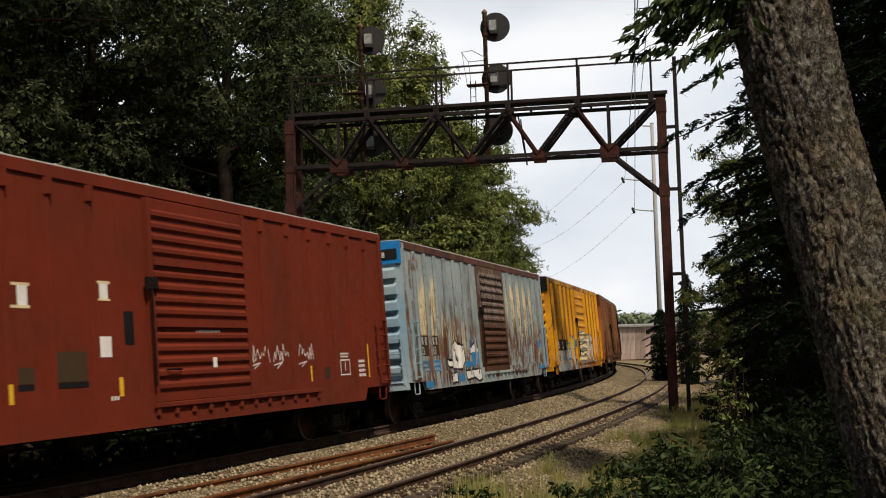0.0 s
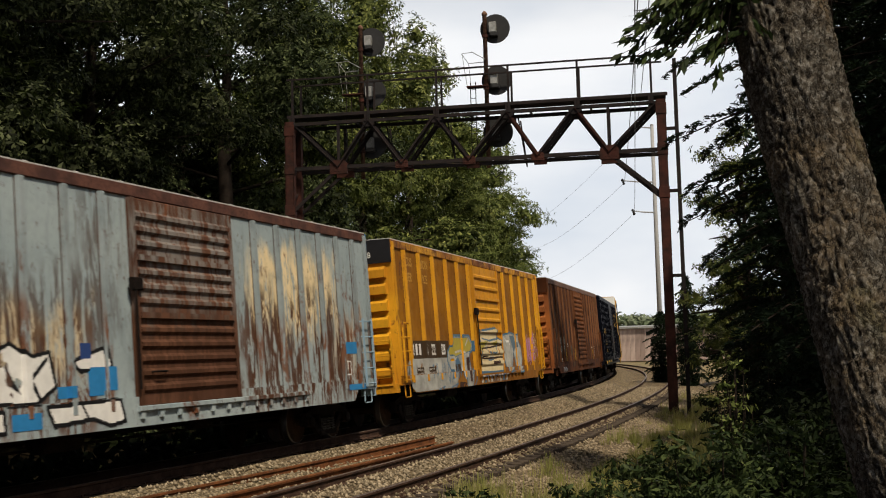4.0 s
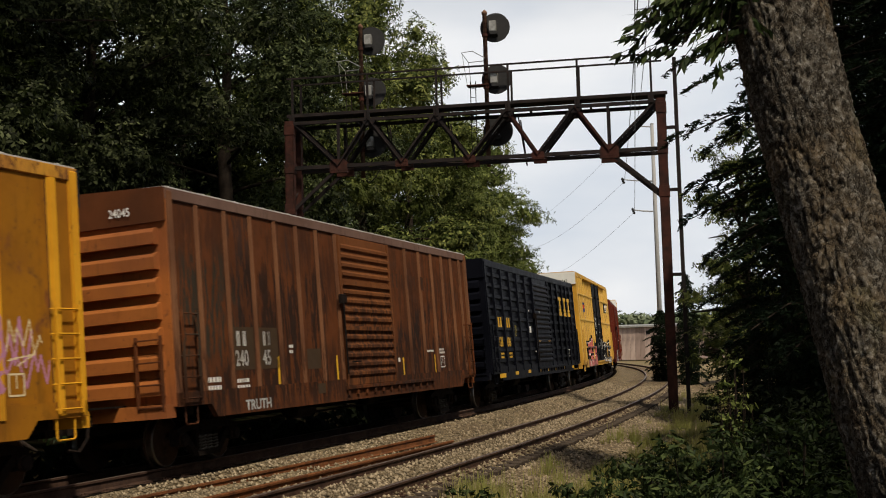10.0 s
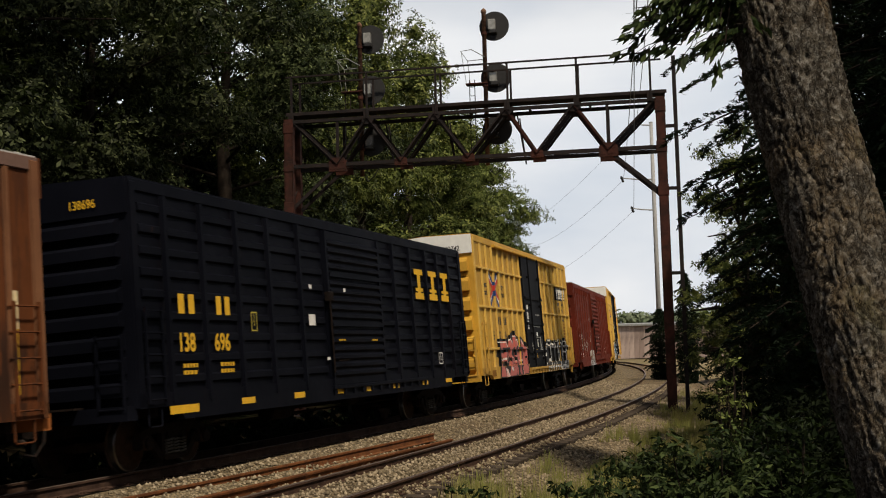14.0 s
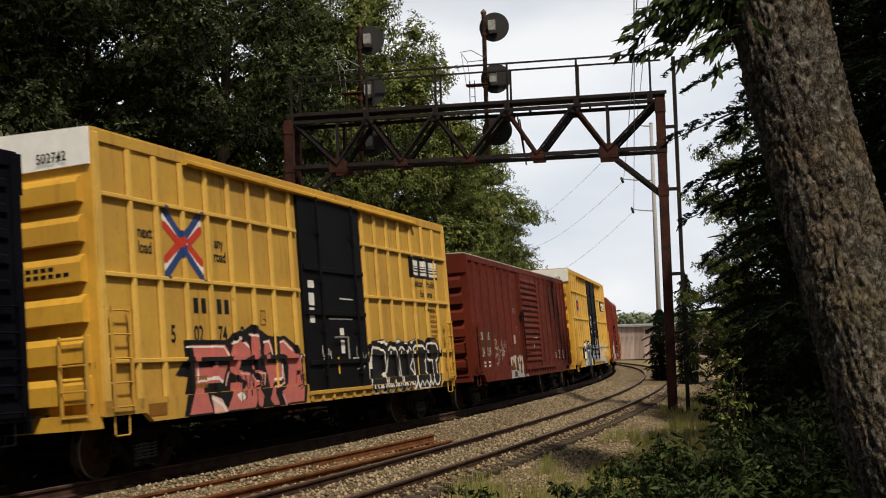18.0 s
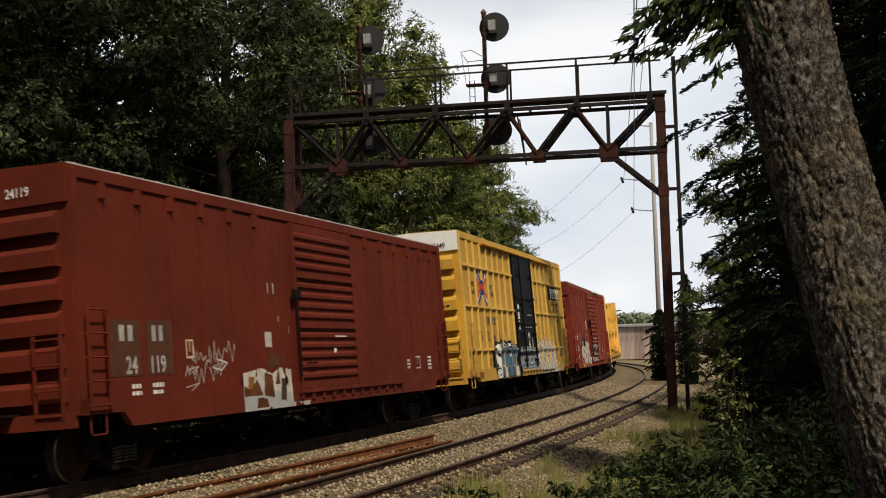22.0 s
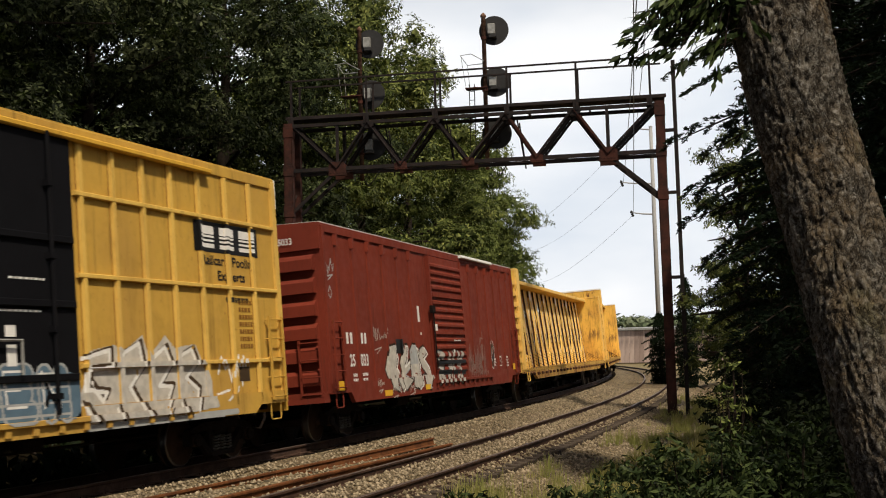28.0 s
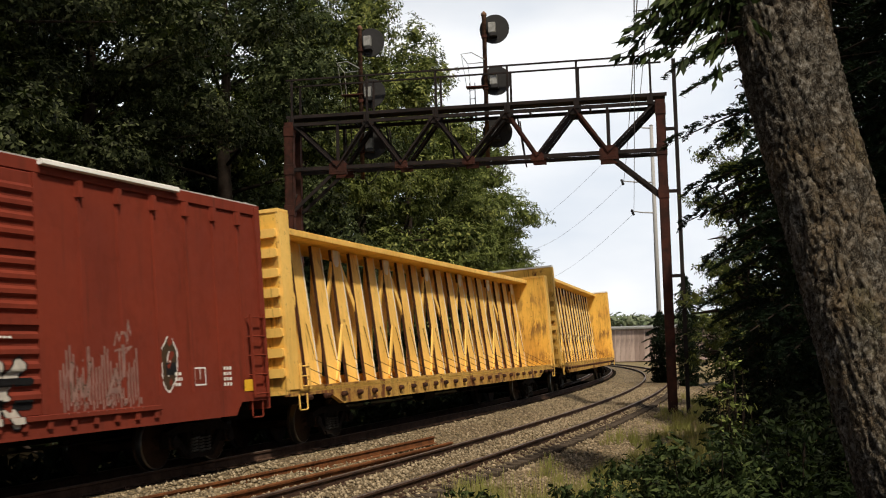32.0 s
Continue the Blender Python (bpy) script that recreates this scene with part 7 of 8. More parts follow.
def clump_leaves(clumps, per, size, seed, slim=.5, droop=.35, shell=.55):
    """Leaves in rounded, uneven clumps (x, y, z, radius)."""
    r = np.random.RandomState(seed)
    C, N, S = [], [], []
    for x, y, z, q in clumps:
        k = int(per * (q ** 2))
        d = r.normal(size=(k, 3))
        d /= np.linalg.norm(d, axis=1, keepdims=True)
        d[:, 2] = np.where(d[:, 2] < -.2, d[:, 2] * .5, d[:, 2])
        rad = q * (shell + (1 - shell) * r.rand(k) ** .6) * (1 + .35 * np.sin(d[:, 0] * 5 + x) * np.sin(d[:, 1] * 5 + y))
        C.append(np.array([x, y, z]) + d * rad[:, None] * np.array([1, 1, .72]))
        nn = d + np.array([0, 0, .7]) + r.normal(size=(k, 3)) * .55
        N.append(nn / np.linalg.norm(nn, axis=1, keepdims=True))
        S.append(size * (.6 + .8 * r.rand(k)))
    return leaf_arrays(np.concatenate(C), np.concatenate(N), np.concatenate(S), r, slim, droop)


def clump_rosettes(clumps, per, size, seed, thin_above=1e9, fan=5):
    """Star-like sprays of pointed leaves over the clumps, with larger leaves inside."""
    r = np.random.RandomState(seed)
    P, N = [], []
    inner = []
    for x, y, z, q in clumps:
        k = int(per * q * q * (1.0 if z < thin_above else .35)) + 2
        d = r.normal(size=(k, 3))
        d /= np.linalg.norm(d, axis=1, keepdims=True)
        d[:, 2] = np.where(d[:, 2] < -.35, d[:, 2] * .5, d[:, 2])
        lump = 1 + .30 * np.sin(d[:, 0] * 6 + x * 3) * np.sin(d[:, 1] * 6 + y * 3) + .16 * np.sin(d[:, 2] * 11 + x)
        rad = q * lump * (.60 + .46 * r.rand(k) ** .55)
        P.append(np.array([x, y, z]) + d * rad[:, None] * np.array([1, 1, .74]))
        nn = d * .9 + np.array([0, 0, .45]) + r.normal(size=(k, 3)) * .42
        N.append(nn / np.linalg.norm(nn, axis=1, keepdims=True))
        inner.append((x, y, z, q * .52))
    P, N = np.concatenate(P), np.concatenate(N)
    n = len(P)
    e1 = np.cross(N, r.normal(size=(n, 3)))
    e1 /= np.linalg.norm(e1, axis=1, keepdims=True) + 1e-9
    e2 = np.cross(N, e1)
    big = size * (.65 + .7 * r.rand(n))
    V = np.empty((n, fan, 4, 3))
    for i in range(fan):
        a = 2 * math.pi * i / fan + r.normal(size=n) * .28
        lift = .12 + .25 * r.normal(size=n)
        d = e1 * np.cos(a)[:, None] + e2 * np.sin(a)[:, None] + N * lift[:, None]
        d[:, 2] -= .18
        w = np.cross(N, d)
        w /= np.linalg.norm(w, axis=1, keepdims=True) + 1e-9
        L = (big * (.7 + .5 * r.rand(n)))[:, None]
        V[:, i, 0] = P + d * L * .06
        V[:, i, 1] = P + d * L * .62 + w * L * .21
        V[:, i, 2] = P + d * L
        V[:, i, 3] = P + d * L * .58 - w * L * .21
    V = V.reshape(-1, 3)
    Vi, Fi = clump_leaves(inner, 60, size * 2.3, seed + 1, .7, .2, .25)
    V = np.concatenate([V, Vi])
    return V, np.arange(len(V)).reshape(-1, 4)


def oak_parts(seed, height, radius, leaf, per, low=.10, thin_above=1e9, limbs=26):
    """Trunk, limbs, and the leaves of a crown."""
    r = random.Random(seed)
    g = Geo()
    top = height * .80
    path = [(0, 0, -.4)] + [(r.uniform(-.12, .12), r.uniform(-.12, .12), top * f) for f in (.2, .4, .6, .8, 1)]
    g.tube(path, [radius * .075, radius * .062, radius * .052, radius * .04, radius * .028, radius * .012], 10)
    clumps, arms = [], []
    for i in range(limbs):
        f = low + (.98 - low) * (i + r.random() * .6) / limbs
        a = i * 2.39996 + r.uniform(-.3, .3)
        env = radius * (math.sin(math.pi * min(1, (f - low) / (1 - low) * .80 + .22)) ** .65) * r.uniform(.78, 1.08)
        z0 = height * f * .82
        tip = Vector((math.cos(a) * env, math.sin(a) * env, height * f + r.uniform(-.3, .5)))
        mid = Vector((tip.x * .5, tip.y * .5, (z0 + tip.z) / 2 + .2))
        arms.append(Geo().tube([(0, 0, z0), mid, tip * .93], [.10 * (1 - f) + .04, .06 * (1 - f) + .03, .015], 6).mesh("limb", M_TRUNK, smooth=True))
        for q in (1.0, .74, .46):
            p = Vector((0, 0, z0)).lerp(tip, q)
            clumps.append((p.x + r.uniform(-.7, .7), p.y + r.uniform(-.7, .7), p.z + r.uniform(-.5, .5), r.uniform(.75, 1.35) * radius / 4.6))
    clumps.append((0, 0, height * .97, radius * .26))
    V, F = clump_rosettes(clumps, per, leaf, seed, thin_above)
    return g.mesh("trunk", M_TRUNK, smooth=True), arms, V, F


def make_tree(name, label, seed, height, radius, leaf, per, mat, at, group="", low=.10, thin_above=1e9):
    t = thing(name, label, "tree", group, m=Matrix.Translation(at) @ Matrix.Rotation(seed * 1.3, 4, "Z"))
    tm, arms, V, F = oak_parts(seed, height, radius, leaf, per, low, thin_above)
    part("trunk", tm, None, t)
    for a in arms:
        part("limb", a, None, t)
    part("crown", arrays_mesh("crown", V, F, mat), None, t)
    return t


def wood():
    """The tall oaks behind the main track, and the growth at their feet."""
    label, group = "dense dark-green oak at the edge of the wood", "trees of the wood"
    at = lambda s, o: line(s, o, ground_z(o))
    # sun and shade of the crowns set by leaf colour: M_OAK4 lit, M_OAK shaded
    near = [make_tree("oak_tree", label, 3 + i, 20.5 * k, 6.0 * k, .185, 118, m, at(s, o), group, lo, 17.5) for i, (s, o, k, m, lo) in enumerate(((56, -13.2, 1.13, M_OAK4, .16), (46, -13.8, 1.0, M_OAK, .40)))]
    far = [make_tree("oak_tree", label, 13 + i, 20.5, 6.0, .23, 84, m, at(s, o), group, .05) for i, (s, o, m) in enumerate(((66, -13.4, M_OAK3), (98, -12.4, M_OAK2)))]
    # inner oaks carry the wood's shade as a near-black leaf colour
    back = [make_tree("oak_tree", "inner oak of the wood with shade-dark leaves", 17, 20.5, 6.0, .34, 20, M_DEEP, at(30, -20), group, .05)]
    r = random.Random(8)
    spots = ((10, -12.0, 1.0, back[0]), (22, -11.6, 1.0, back[0]), (40, -16.5, .95, near[1]), (34, -12.0, 1.0, near[1]), (77, -13.4, 1.20, far[0]), (88, -12.8, 1.14, far[0]), (109, -11.6, 1.05, far[1]),
             (119, -11.0, .98, far[0]), (129, -10.4, .84, far[1]), (16, -20, 1.1, back[0]), (44, -20, 1.08, back[0]), (56, -21, 1.08, back[0]), (68, -21, 1.05, back[0]), (82, -21, 1.0, back[0]), (97, -20, .95, back[0]), (140, -9.8, .70, far[1]),
             (2, -21, 1.0, back[0]), (-3, -13, 1.0, back[0]))
    for s, o, k, src in spots:
        m = Matrix.Translation(line(s, o, ground_z(o) - .1)) @ Matrix.Rotation(r.uniform(0, 6.28), 4, "Z")
        src.scale = (k, k, k * r.uniform(.96, 1.04))
        copy_thing(src, m)
        src.scale = (1, 1, 1)
    # one sapling in dark shrub green, coloured for the shade below the crowns
    low = [make_tree("sapling", "leafy green sapling at the wood's edge", 21 + i, 6.5, 2.5, .18, 48, (M_SHRUB, M_OAK)[i], line(30 + 9 * i, -8.4, -.35), "undergrowth at the wood's edge", .03) for i in range(2)]
    for s, o, k, j in ((14, -8.5, 1.1, 0), (19, -8.7, 1.0, 0), (24.5, -8.4, 1.05, 0), (34.5, -9.1, 1.1, 0), (44.5, -8.8, 1.0, 0), (50, -9.3, 1.1, 1), (57, -9.1, 1.1, 0), (64, -9.5, 1.1, 1), (71, -9.3, 1.1, 0), (79, -9.5, 1.15, 1), (90, -9.7, 1.1, 0), (103, -9.5, 1.1, 1), (116, -8.9, 1.0, 0)):
        low[j].scale = (k, k, k)
        copy_thing(low[j], Matrix.Translation(line(s, o, ground_z(o) - .05)) @ Matrix.Rotation(r.uniform(0, 6.28), 4, "Z"))
        low[j].scale = (1, 1, 1)


wood()


def wood_interior():
    """Foliage deep between the oaks, its shade put into the leaf colour."""
    r = np.random.RandomState(61)
    n = 56000
    s, o = 14 + 130 * r.rand(n), -22.5 - 5 * r.rand(n)
    top = 17.5 - 10.5 * np.clip((s - 75) / 65, 0, 1)
    z = top * r.rand(n) ** .9 * (.88 + .12 * np.sin(s * .9) * np.sin(s * .37))
    P = np.array([line(float(a), float(b), float(c)) for a, b, c in zip(s, o, z)])
    nn = r.normal(size=(n, 3)) + np.array([.3, -.6, .5])
    V, F = leaf_arrays(P, nn / np.linalg.norm(nn, axis=1, keepdims=True), .5 + .4 * r.rand(n), r, .62, .3)
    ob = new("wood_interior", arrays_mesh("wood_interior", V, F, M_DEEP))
    tagged(ob, "dense foliage deep in the wood, shade in its leaf colour", "woods", kind="stuff")


wood_interior()


def unseen_woods():
    """Out-of-view woods added on the near side to hold back low sky light."""
    r = np.random.RandomState(64)
    n = 26000
    a = -.55 + 2.75 * r.rand(n)
    d = 30 + 7 * r.rand(n)
    z = 19 * r.rand(n) ** .9 * (.85 + .15 * np.sin(a * 14) * np.sin(a * 5.3))
    P = np.stack([d * np.cos(a - .95) + 4, d * np.sin(a - .95), z], -1)
    nn = r.normal(size=(n, 3)) + np.array([0, .3, .5])
    V, F = leaf_arrays(P, nn / np.linalg.norm(nn, axis=1, keepdims=True), .6 + .5 * r.rand(n), r, .62, .3)
    ob = new("unseen_woods", arrays_mesh("unseen_woods", V, F, M_OAK))
    tagged(ob, "unseen dark-green woods added to block low sky light", "woods", kind="stuff")


unseen_woods()


def brush():
    """Low brush added behind the main track, coloured for the shade seen under the cars."""
    r = np.random.RandomState(62)
    n = 12000
    s, o = 4 + 130 * r.rand(n) ** 1.2, -2.7 - 1.3 * r.rand(n)
    P = np.array([line(float(a), float(b), ground_z(float(b)) + float(c)) for a, b, c in zip(s, o, .75 * r.rand(n) ** 1.3)])
    nn = r.normal(size=(n, 3)) + np.array([.2, -.4, .5])
    V, F = leaf_arrays(P, nn / np.linalg.norm(nn, axis=1, keepdims=True), .22 + .2 * r.rand(n), r, .55, .3)
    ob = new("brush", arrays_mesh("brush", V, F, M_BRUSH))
    tagged(ob, "low brush added behind the track, its leaves shade-dark", "brush", kind="stuff")


brush()


def spruce(at, height, radius, seed, per=110, base=.03, taper=.75):
    """A conifer with drooping sprays of needles."""
    r = np.random.RandomState(seed)
    t = thing("spruce_tree", "dark drooping spruce beside the siding", "tree", "conifers", m=Matrix.Translation(at))
    g = Geo()
    part("trunk", Geo().tube([(0, 0, -.4), (0, 0, height * .5), (0, 0, height)], [radius * .075, radius * .045, .015], 10), M_TRUNK, t)
    C, N, D, S = [], [], [], []
    z = height * base
    while z < height - .2:
        env = radius * (1 - z / height) ** taper * min(1, .5 + .9 * z / height)
        for k in range(7):
            a = r.rand() * 6.283
            out = env * (.8 + .35 * r.rand())
            tip = np.array([math.cos(a) * out, math.sin(a) * out, z - out * (.02 + .2 * r.rand())])
            root = np.array([0, 0, z + .1])
            g.tube([Vector(root), Vector((root + tip) / 2 + np.array([0, 0, .12 * out])), Vector(tip)], [.03, .02, .006], 4, False)
            side = np.array([-math.sin(a), math.cos(a), 0])
            m = int(per * (.4 + out / radius))
            twigs = 13
            j = r.randint(0, twigs, m)
            f0 = .10 + .86 * (j + .5) / twigs
            g0 = r.rand(m) ** .8
            reach = .36 * out * (1.12 - f0) * np.where(j % 2, 1, -1)
            w = reach * g0
            f = f0 + .10 * g0
            p = root + (tip - root) * f[:, None] + side * w[:, None]
            p[:, 2] += .12 * out * 4 * f * (1 - f) - np.abs(w) * .12
            p += r.normal(size=(m, 3)) * .018
            d = (tip - root) / np.linalg.norm(tip - root) * .8 + side * np.sign(w)[:, None] * .8 + r.normal(size=(m, 3)) * .55
            C.append(p)
            D.append(d / np.linalg.norm(d, axis=1, keepdims=True))
            S.append(.06 + .07 * r.rand(m))
        z += .40 + .12 * r.rand()
    C, D, S = np.concatenate(C), np.concatenate(D), np.concatenate(S)
    n = len(C)
    w = np.cross(D, r.normal(size=(n, 3)))
    w /= np.linalg.norm(w, axis=1, keepdims=True)
    V = np.empty((n, 4, 3))
    L = S[:, None]
    V[:, 0], V[:, 1], V[:, 2], V[:, 3] = C - D * L * .5, C + w * L * .13, C + D * L * .5, C - w * L * .13
    tagged(part("branch_work", g, M_TRUNK, t), kind="stuff")
    # the dense dark growth close to the trunk
    m = 5200
    z = height * (base + (.97 - base) * r.rand(m) ** 1.4)
    a, q = r.rand(m) * 6.283, .60 * radius * (1 - z / height) ** taper * np.minimum(1, .5 + .9 * z / height) * r.rand(m) ** .4
    nn = r.normal(size=(m, 3))
    Vi, Fi = leaf_arrays(np.stack([np.cos(a) * q, np.sin(a) * q, z], -1), nn / np.linalg.norm(nn, axis=1, keepdims=True), .13 + .1 * r.rand(m), r, .3, .5)
    V = np.concatenate([V.reshape(-1, 4, 3), Vi.reshape(-1, 4, 3)])
    n += m
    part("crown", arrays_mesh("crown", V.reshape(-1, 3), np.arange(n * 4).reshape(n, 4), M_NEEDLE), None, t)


spruce(Vector((6.5, 19.0, 0.1)), 11.6, 3.5, 4, 760, .03, .42)
spruce(Vector((8.4, 24.2, 0.2)), 10.0, 3.2, 9, 300)
spruce(Vector((6.2, 14.0, 0.2)), 8.0, 2.9, 5, 520)
spruce(Vector((11.4, 30.0, 0.2)), 15.0, 3.6, 6, 300)
spruce(Vector((13.0, 70.0, -.6)), 4.6, 1.7, 7, 320, .02, .55)
spruce(Vector((14.0, 67.0, -.6)), 6.6, 1.7, 17, 260, .02, .6)
spruce(Vector((8.3, 28.0, -.2)), 7.4, 3.3, 8, 560)
make_tree("maple_tree", "leafy green young maple beyond the conifers", 31, 9.4, 1.95, .13, 210, M_OAK3, Vector((9.9, 38.0, -.2)), "", .04)
make_tree("maple_tree", "leafy dark-green maple on the verge behind the conifers", 33, 9.0, 3.2, .15, 110, M_OAK3, Vector((13.5, 44.0, -.2)), "", .04)
make_tree("maple_tree", "leafy dark-green maple on the verge", 35, 6.5, 3.0, .18, 90, M_OAK, Vector((17.5, 70.0, -.3)), "", .02)


def shrub(at, height, width, seed, leaf, per, mat, name="shrub", label="low dense green shrub"):
    t = thing(name, label, "shrub", "shrubs on the verge", m=Matrix.Translation(at))
    r = random.Random(seed)
    clumps = []
    for i in range(16):
        a, q = i * 2.4, math.sqrt((i + .5) / 16)
        h = height * (1 - .45 * q * q) * r.uniform(.75, 1.05)
        p = Vector((math.cos(a) * q * width, math.sin(a) * q * width, h))
        part("stem", Geo().tube([(p.x * .3, p.y * .3, -.1), (p.x * .8, p.y * .8, h * .6), p], [.012, .008, .003], 5), M_TRUNK, t)
        for f in (1.0, .68, .4):
            clumps.append((p.x * (.4 + .6 * f), p.y * (.4 + .6 * f), h * f - .05, width * r.uniform(.20, .34)))
    V, F = clump_leaves(clumps, per, leaf, seed, .36, .1, .25)
    part("foliage", arrays_mesh("foliage", V, F, mat), None, t)


# leaf colour steps from lit green in front to near-black shade at right
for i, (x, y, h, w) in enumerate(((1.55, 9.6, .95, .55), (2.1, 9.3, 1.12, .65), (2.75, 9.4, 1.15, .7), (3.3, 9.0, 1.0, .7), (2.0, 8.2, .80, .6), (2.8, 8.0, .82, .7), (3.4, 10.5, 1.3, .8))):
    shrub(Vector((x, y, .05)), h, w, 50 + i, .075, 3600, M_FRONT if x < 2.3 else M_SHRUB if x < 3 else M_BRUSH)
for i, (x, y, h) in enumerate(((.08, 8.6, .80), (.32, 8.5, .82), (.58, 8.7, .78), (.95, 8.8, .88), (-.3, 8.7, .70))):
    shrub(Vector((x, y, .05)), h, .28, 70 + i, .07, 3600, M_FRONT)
# paler leaf colour stands for the sun on this climber
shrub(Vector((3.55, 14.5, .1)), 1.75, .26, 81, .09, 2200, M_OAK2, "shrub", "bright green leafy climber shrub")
# two shrubs coloured near-black, as standing in deep shade
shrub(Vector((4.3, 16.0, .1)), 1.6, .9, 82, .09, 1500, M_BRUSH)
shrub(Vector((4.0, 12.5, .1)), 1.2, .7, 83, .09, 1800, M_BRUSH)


def verge_grass():
    """Dry tufts along the siding, thicker towards the gantry's foot."""
    r = np.random.RandomState(12)
    blades = []
    tufts = 0
    while tufts < 1150:
        s, o = 22 + 42 * r.rand() ** 1.2, 5.7 + 3.6 * r.rand() ** 1.2
        p = line(float(s), float(o))
        d = noise.noise(Vector((p.x * .45, p.y * .45, 3)))
        if d < (.06 if o < 6.4 else -.3):
            continue
        tufts += 1
        z = ground_z(float(o), float(s)) - .04
        tall = (.15 + .36 * r.rand()) * (.75 + .5 * max(0, d)) * (1.45 if s < 31 else 1.0)
        for k in range(18):
            a, b = r.rand() * 6.283, r.rand() * 6.283
            e = np.array([math.cos(b), math.sin(b), 0]) * .006
            c = np.array([p.x + math.cos(a) * .10 * r.rand(), p.y + math.sin(a) * .10 * r.rand(), z])
            h = tall * (.5 + .6 * r.rand())
            tip = c + np.array([math.cos(a) * .32 * h * r.rand(), math.sin(a) * .32 * h * r.rand(), h])
            blades.append((c - e, c + e, tip + e * .4, tip - e * .4))
    V = np.array(blades).reshape(-1, 3)
    ob = new("verge_grass", arrays_mesh("verge_grass", V, np.arange(len(V)).reshape(-1, 4), M_GRASS))
    tagged(ob, "tall dry yellow-green grass along the verge", "grass", kind="stuff")


verge_grass()


def near_tree():
    """The big leaning trunk beside the viewer, with its leafy branch."""
    t = thing("leaning_tree", "large leaning tree trunk with rough grey bark and a leafy branch", "tree")
    axis = [Vector(p) for p in ((2.40, 5.40, -.2), (2.31, 5.5, .4), (2.213, 5.6, 1.117), (2.137, 5.72, 1.57), (2.087, 5.85, 1.99), (2.03, 5.97, 2.43), (1.93, 6.1, 3.056), (1.85, 6.2, 3.706), (1.72, 6.35, 5.0), (1.6, 6.5, 7.5), (1.5, 6.6, 11.0))]
    rad = [.42, .30, .250, .247, .248, .246, .250, .252, .24, .21, .15]
    g = Geo()
    rings, seg = 620, 150
    total = len(axis) - 1
    for i in range(rings):
        z = axis[0].z + (5.4 - axis[0].z) * i / (rings - 12) if i < rings - 12 else 5.4 + 5.6 * (i - rings + 13) / 12
        k = max(j for j in range(total) if axis[j].z <= z or j == 0)
        u = min(1.0, (z - axis[k].z) / (axis[k + 1].z - axis[k].z))
        p = axis[k].lerp(axis[k + 1], u)
        rr = rad[k] * (1 - u) + rad[k + 1] * u
        for j in range(seg):
            a = 2 * math.pi * j / seg
            ca, sa = math.cos(a), math.sin(a)
            w = .35 * noise.noise(Vector((ca * 1.5, sa * 1.5, z * 1.1)))
            # short plates split by a net of narrow cracks
            v = Vector((ca * 6.5 + w, sa * 6.5 + w, z * 5.2 + a * .3))
            plate = 1 - abs(noise.noise(v)) * 2.4
            plate2 = 1 - abs(noise.noise(v * 2.2 + Vector((3, 1, 0)))) * 2.0
            flake = noise.noise(Vector((ca * 30, sa * 30, z * 46))) + .6 * noise.noise(Vector((ca * 60, sa * 60, z * 90)))
            q = rr * (1 + .02 * math.sin(a * 3 + z)) + .012 - .024 * max(0, plate) ** 3 - .014 * max(0, plate2) ** 3 + .0075 * flake
            g.v.append((p.x + ca * q, p.y + sa * q, z))
        if i:
            b = (i - 1) * seg
            g.f.extend((b + j, b + (j + 1) % seg, b + seg + (j + 1) % seg, b + seg + j) for j in range(seg))
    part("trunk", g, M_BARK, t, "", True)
    r = np.random.RandomState(3)
    bg = Geo()
    C, D, S = [], [], []
    root = np.array([1.72, 6.2, 3.95])
    for k in range(22):
        f = (k + .5) / 22
        tip = np.array([1.02 + .62 * f ** .9 + .05 * r.normal(), 5.85 + .4 * r.rand(), 3.38 + .30 * r.rand() - .16 * max(0, f - .45)])
        mid = root * .45 + tip * .55 + np.array([0, 0, .16])
        bg.tube([Vector(root), Vector(mid), Vector(tip)], [.011, .006, .002], 5)
        # compound leaves: pairs of drooping leaflets on short side twigs
        for q in np.linspace(.42, 1.0, 7):
            base = root * (1 - q) ** 2 + 2 * mid * q * (1 - q) + tip * q ** 2
            way = np.array([-.75 + .5 * r.normal(), .4 * r.normal(), -.35 + .3 * r.normal()])
            way /= np.linalg.norm(way)
            stalk = .10 + .06 * r.rand()
            bg.tube([Vector(base), Vector(base + way * stalk * .5 + np.array([0, 0, .012])), Vector(base + way * stalk)], [.003, .002, .0015], 4)
            m = 8
            e = np.repeat(np.linspace(.35, 1.0, m // 2), 2)
            side = np.cross(way, [0, 0, 1.0])
            side /= np.linalg.norm(side) + 1e-9
            flip = np.where(np.arange(m) % 2, 1, -1)
            C.append(base + way * (stalk * e)[:, None] + side * (flip * .028)[:, None] + np.array([0, 0, -.022]) + r.normal(size=(m, 3)) * .008)
            D.append(way * .7 + side * (flip * .55)[:, None] + np.array([0, 0, -.55]) + r.normal(size=(m, 3)) * .2)
            S.append(.062 + .034 * r.rand(m))
    C, D, S = np.concatenate(C), np.concatenate(D), np.concatenate(S)
    D /= np.linalg.norm(D, axis=1, keepdims=True)
    W = np.cross(D, r.normal(size=D.shape) * .5 + np.array([0, -.6, .8]))
    W /= np.linalg.norm(W, axis=1, keepdims=True)
    V = np.stack([C - D * S[:, None] * .5, C + W * S[:, None] * .17, C + D * S[:, None] * .55, C - W * S[:, None] * .17], 1).reshape(-1, 3)
    F = np.arange(len(V)).reshape(-1, 4)
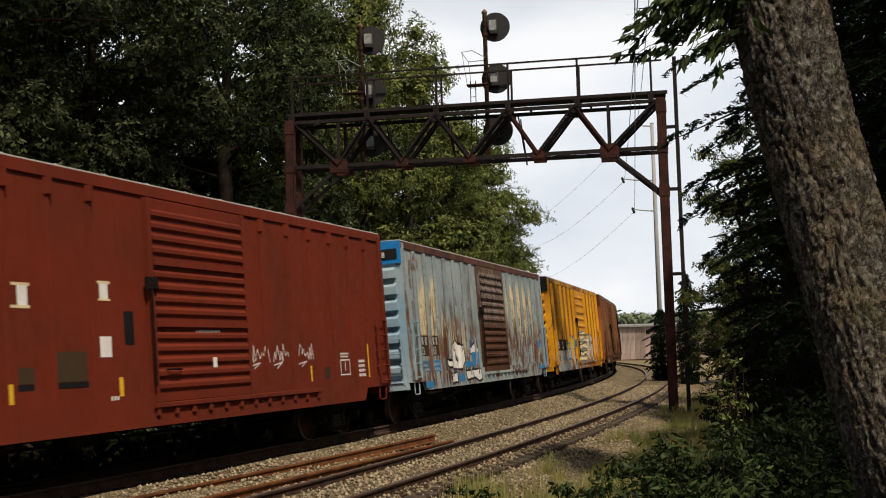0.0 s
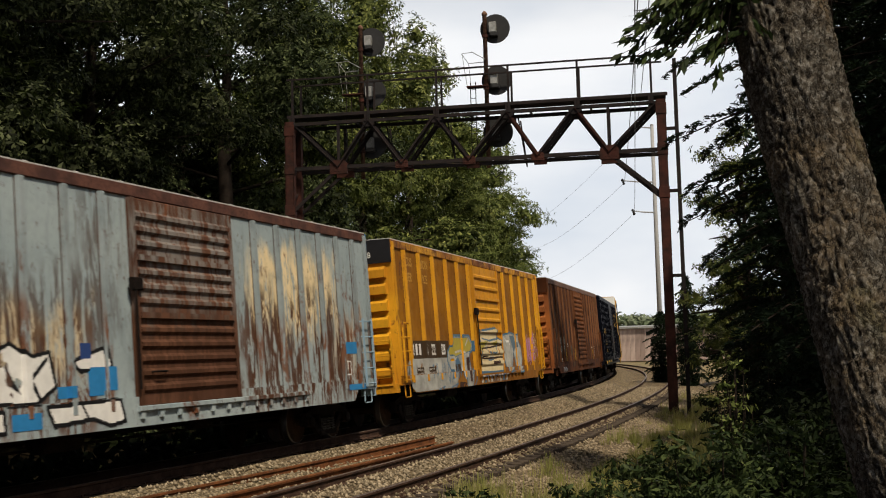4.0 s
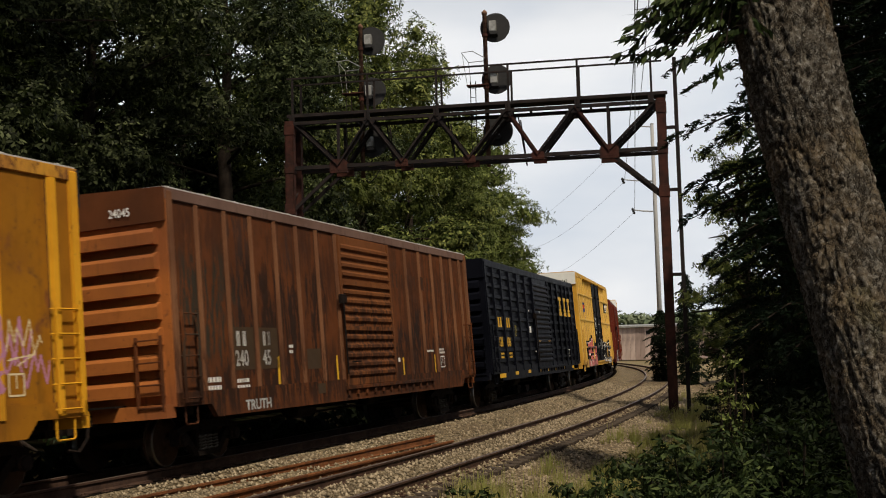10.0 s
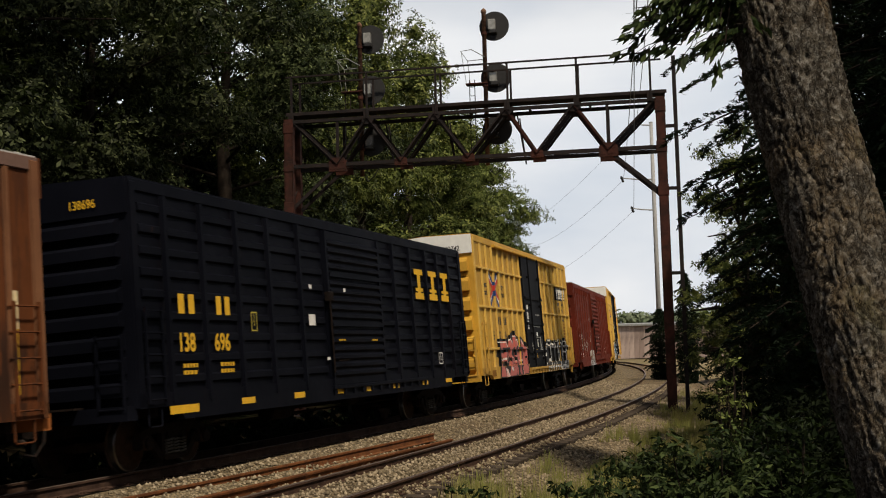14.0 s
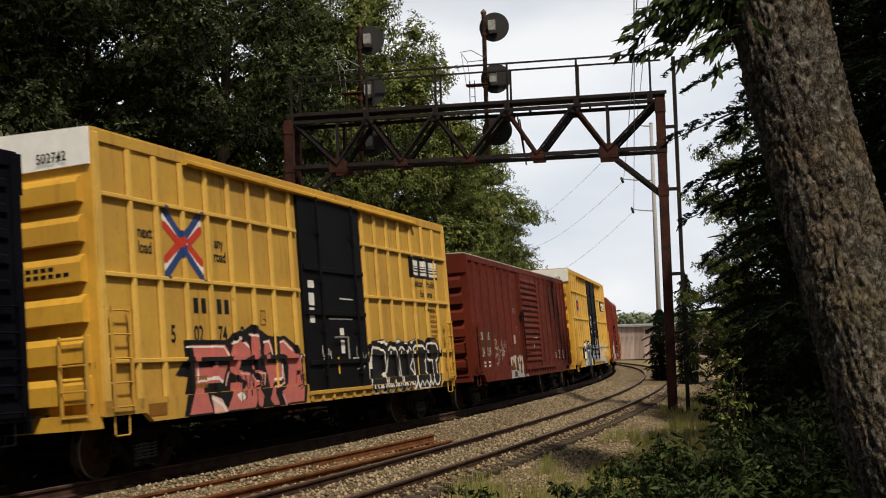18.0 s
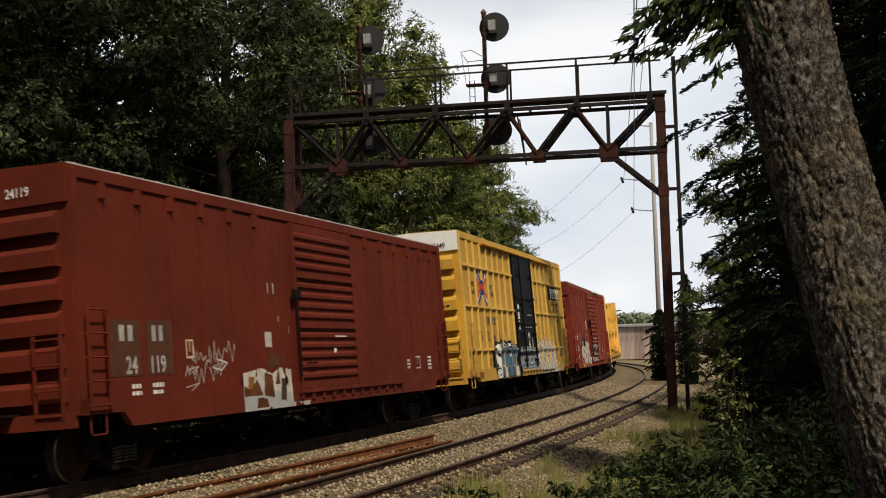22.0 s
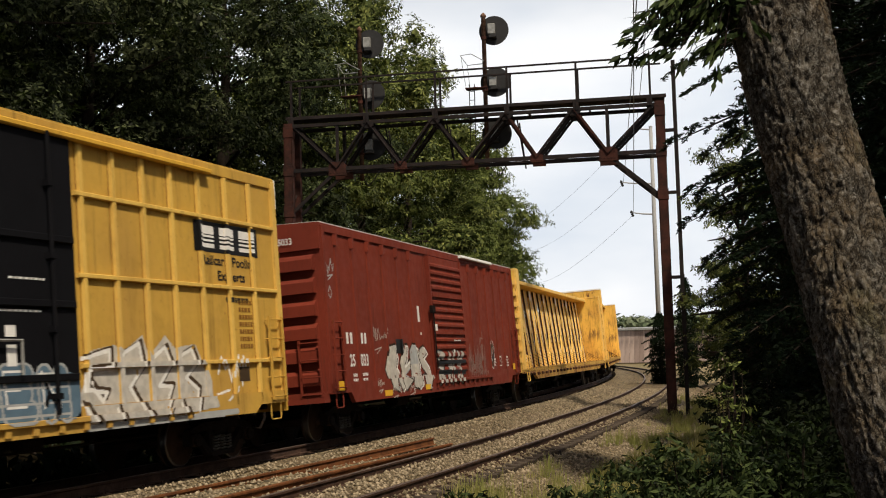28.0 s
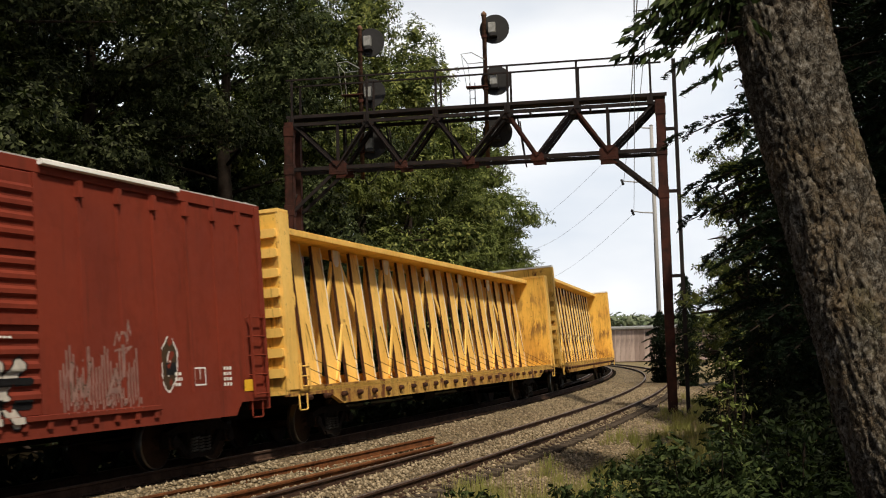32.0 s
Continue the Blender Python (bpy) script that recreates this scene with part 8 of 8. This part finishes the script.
    tagged(part("twig_work", bg, M_TRUNK, t), kind="stuff")
    part("foliage", arrays_mesh("foliage", V, F, M_BRANCH), None, t)


near_tree()
# two oaks outside the view, added only to throw shade on the verge
make_tree("oak_tree", "unseen leafy oak added to shade the verge", 41, 17.0, 5.4, .24, 40, M_OAK, Vector((12.4, 12.6, .2)), "trees of the verge", .06)
make_tree("oak_tree", "unseen leafy oak added to shade the verge", 43, 18.0, 5.4, .26, 36, M_OAK, Vector((15.4, 21.0, .2)), "trees of the verge", .08)


# ---- beyond: a long shed and far woods ----
def build_shed():
    a, b = Vector((13.0, 186.0, -.5)), Vector((46.0, 176.0, -.5))
    d = b - a
    t = thing("shed", "long low shed with weathered pinkish-grey boards and a white roof edge", "shed", m=Matrix.Translation(a) @ Matrix.Rotation(math.atan2(d.y, d.x), 4, "Z"))
    n = Nodes("shed_board")
    c = n.mix(n.per_object(), (0.17, 0.115, 0.095, 1), (0.46, 0.36, 0.31, 1))
    c = n.mix(n.ramp(n.noise(1.0, 5, (1, 1, .2)), .4, .7), c, (0.13, 0.10, 0.09, 1))
    board = n.done(c, .9)
    L = d.length
    part("wall", Geo().box(0, L, 0.1, 12, 0, 5.0), M_TRUNK, t)
    k = int(L / .75)
    me = Geo().box(0.01, .74, 0, .1, 0, 5.0, .01).mesh("board", board)
    for i in range(k):
        o = part("board", me, None, t)
        o.matrix_basis = Matrix.Translation((i * .75, -.03 * (i % 2), 0))
    part("roof", Geo().prism([(-.5, 5.05), (12.4, 5.05), (12.4, 5.3), (6, 5.6), (-.5, 5.32)], -.4, L + .4), M_GALV, t)
    for i in range(4):
        part("vent", Geo().box(3 + i * 8, 3.6 + i * 8, -.12, -.05, 3.9, 4.5), M_BLACK, t)


build_shed()


def far_woods():
    r = random.Random(2)
    cl = []
    for i in range(150):
        x = -30 + 200 * i / 150
        h = 8.6 + 2.2 * noise.noise(Vector((x * .05, 0, 0))) + r.uniform(-.8, .8)
        for z in (h, h * .68, h * .36):
            cl.append((x + r.uniform(-1, 1), 262 + r.uniform(-3, 3), z - 1.5, 2.3))
    V, F = clump_leaves(cl, 26, 1.1, 6, .6)
    ob = new("far_woods", arrays_mesh("far_woods", V, F, M_HAZY))
    tagged(ob, "distant pale green line of woods", "woods", kind="stuff")


far_woods()
for a, b, sag in ((POLE_A[1], Vector((14.5, 250, 24.0)), 2.5), (POLE_A[2], Vector((17.5, 250, 16.5)), 2.0), (POLE_A[0], Vector((9.0, 250, 26.0)), 3.0),
                  (POLE_A[0], Vector((3.95, 20, 9.6)), .5), (POLE_A[1], Vector((3.70, 20, 9.4)), .5), (POLE_A[2], Vector((3.55, 20, 9.3)), .5)):
    wire(a, b, sag)


# ---- what moves ----
def motions():
    rows = [i * 1.0 for i in range(33)]
    for ob, s12, half in TRAIN:
        walk(ob, [(t, car_pose(s12 - travelled(t), half)) for t in rows])
    for ob, base in WHEELSETS:
        walk(ob, [(i / 10, base @ Matrix.Rotation(-travelled(i / 10) / 0.42, 4, "Y")) for i in range(321)])


motions()
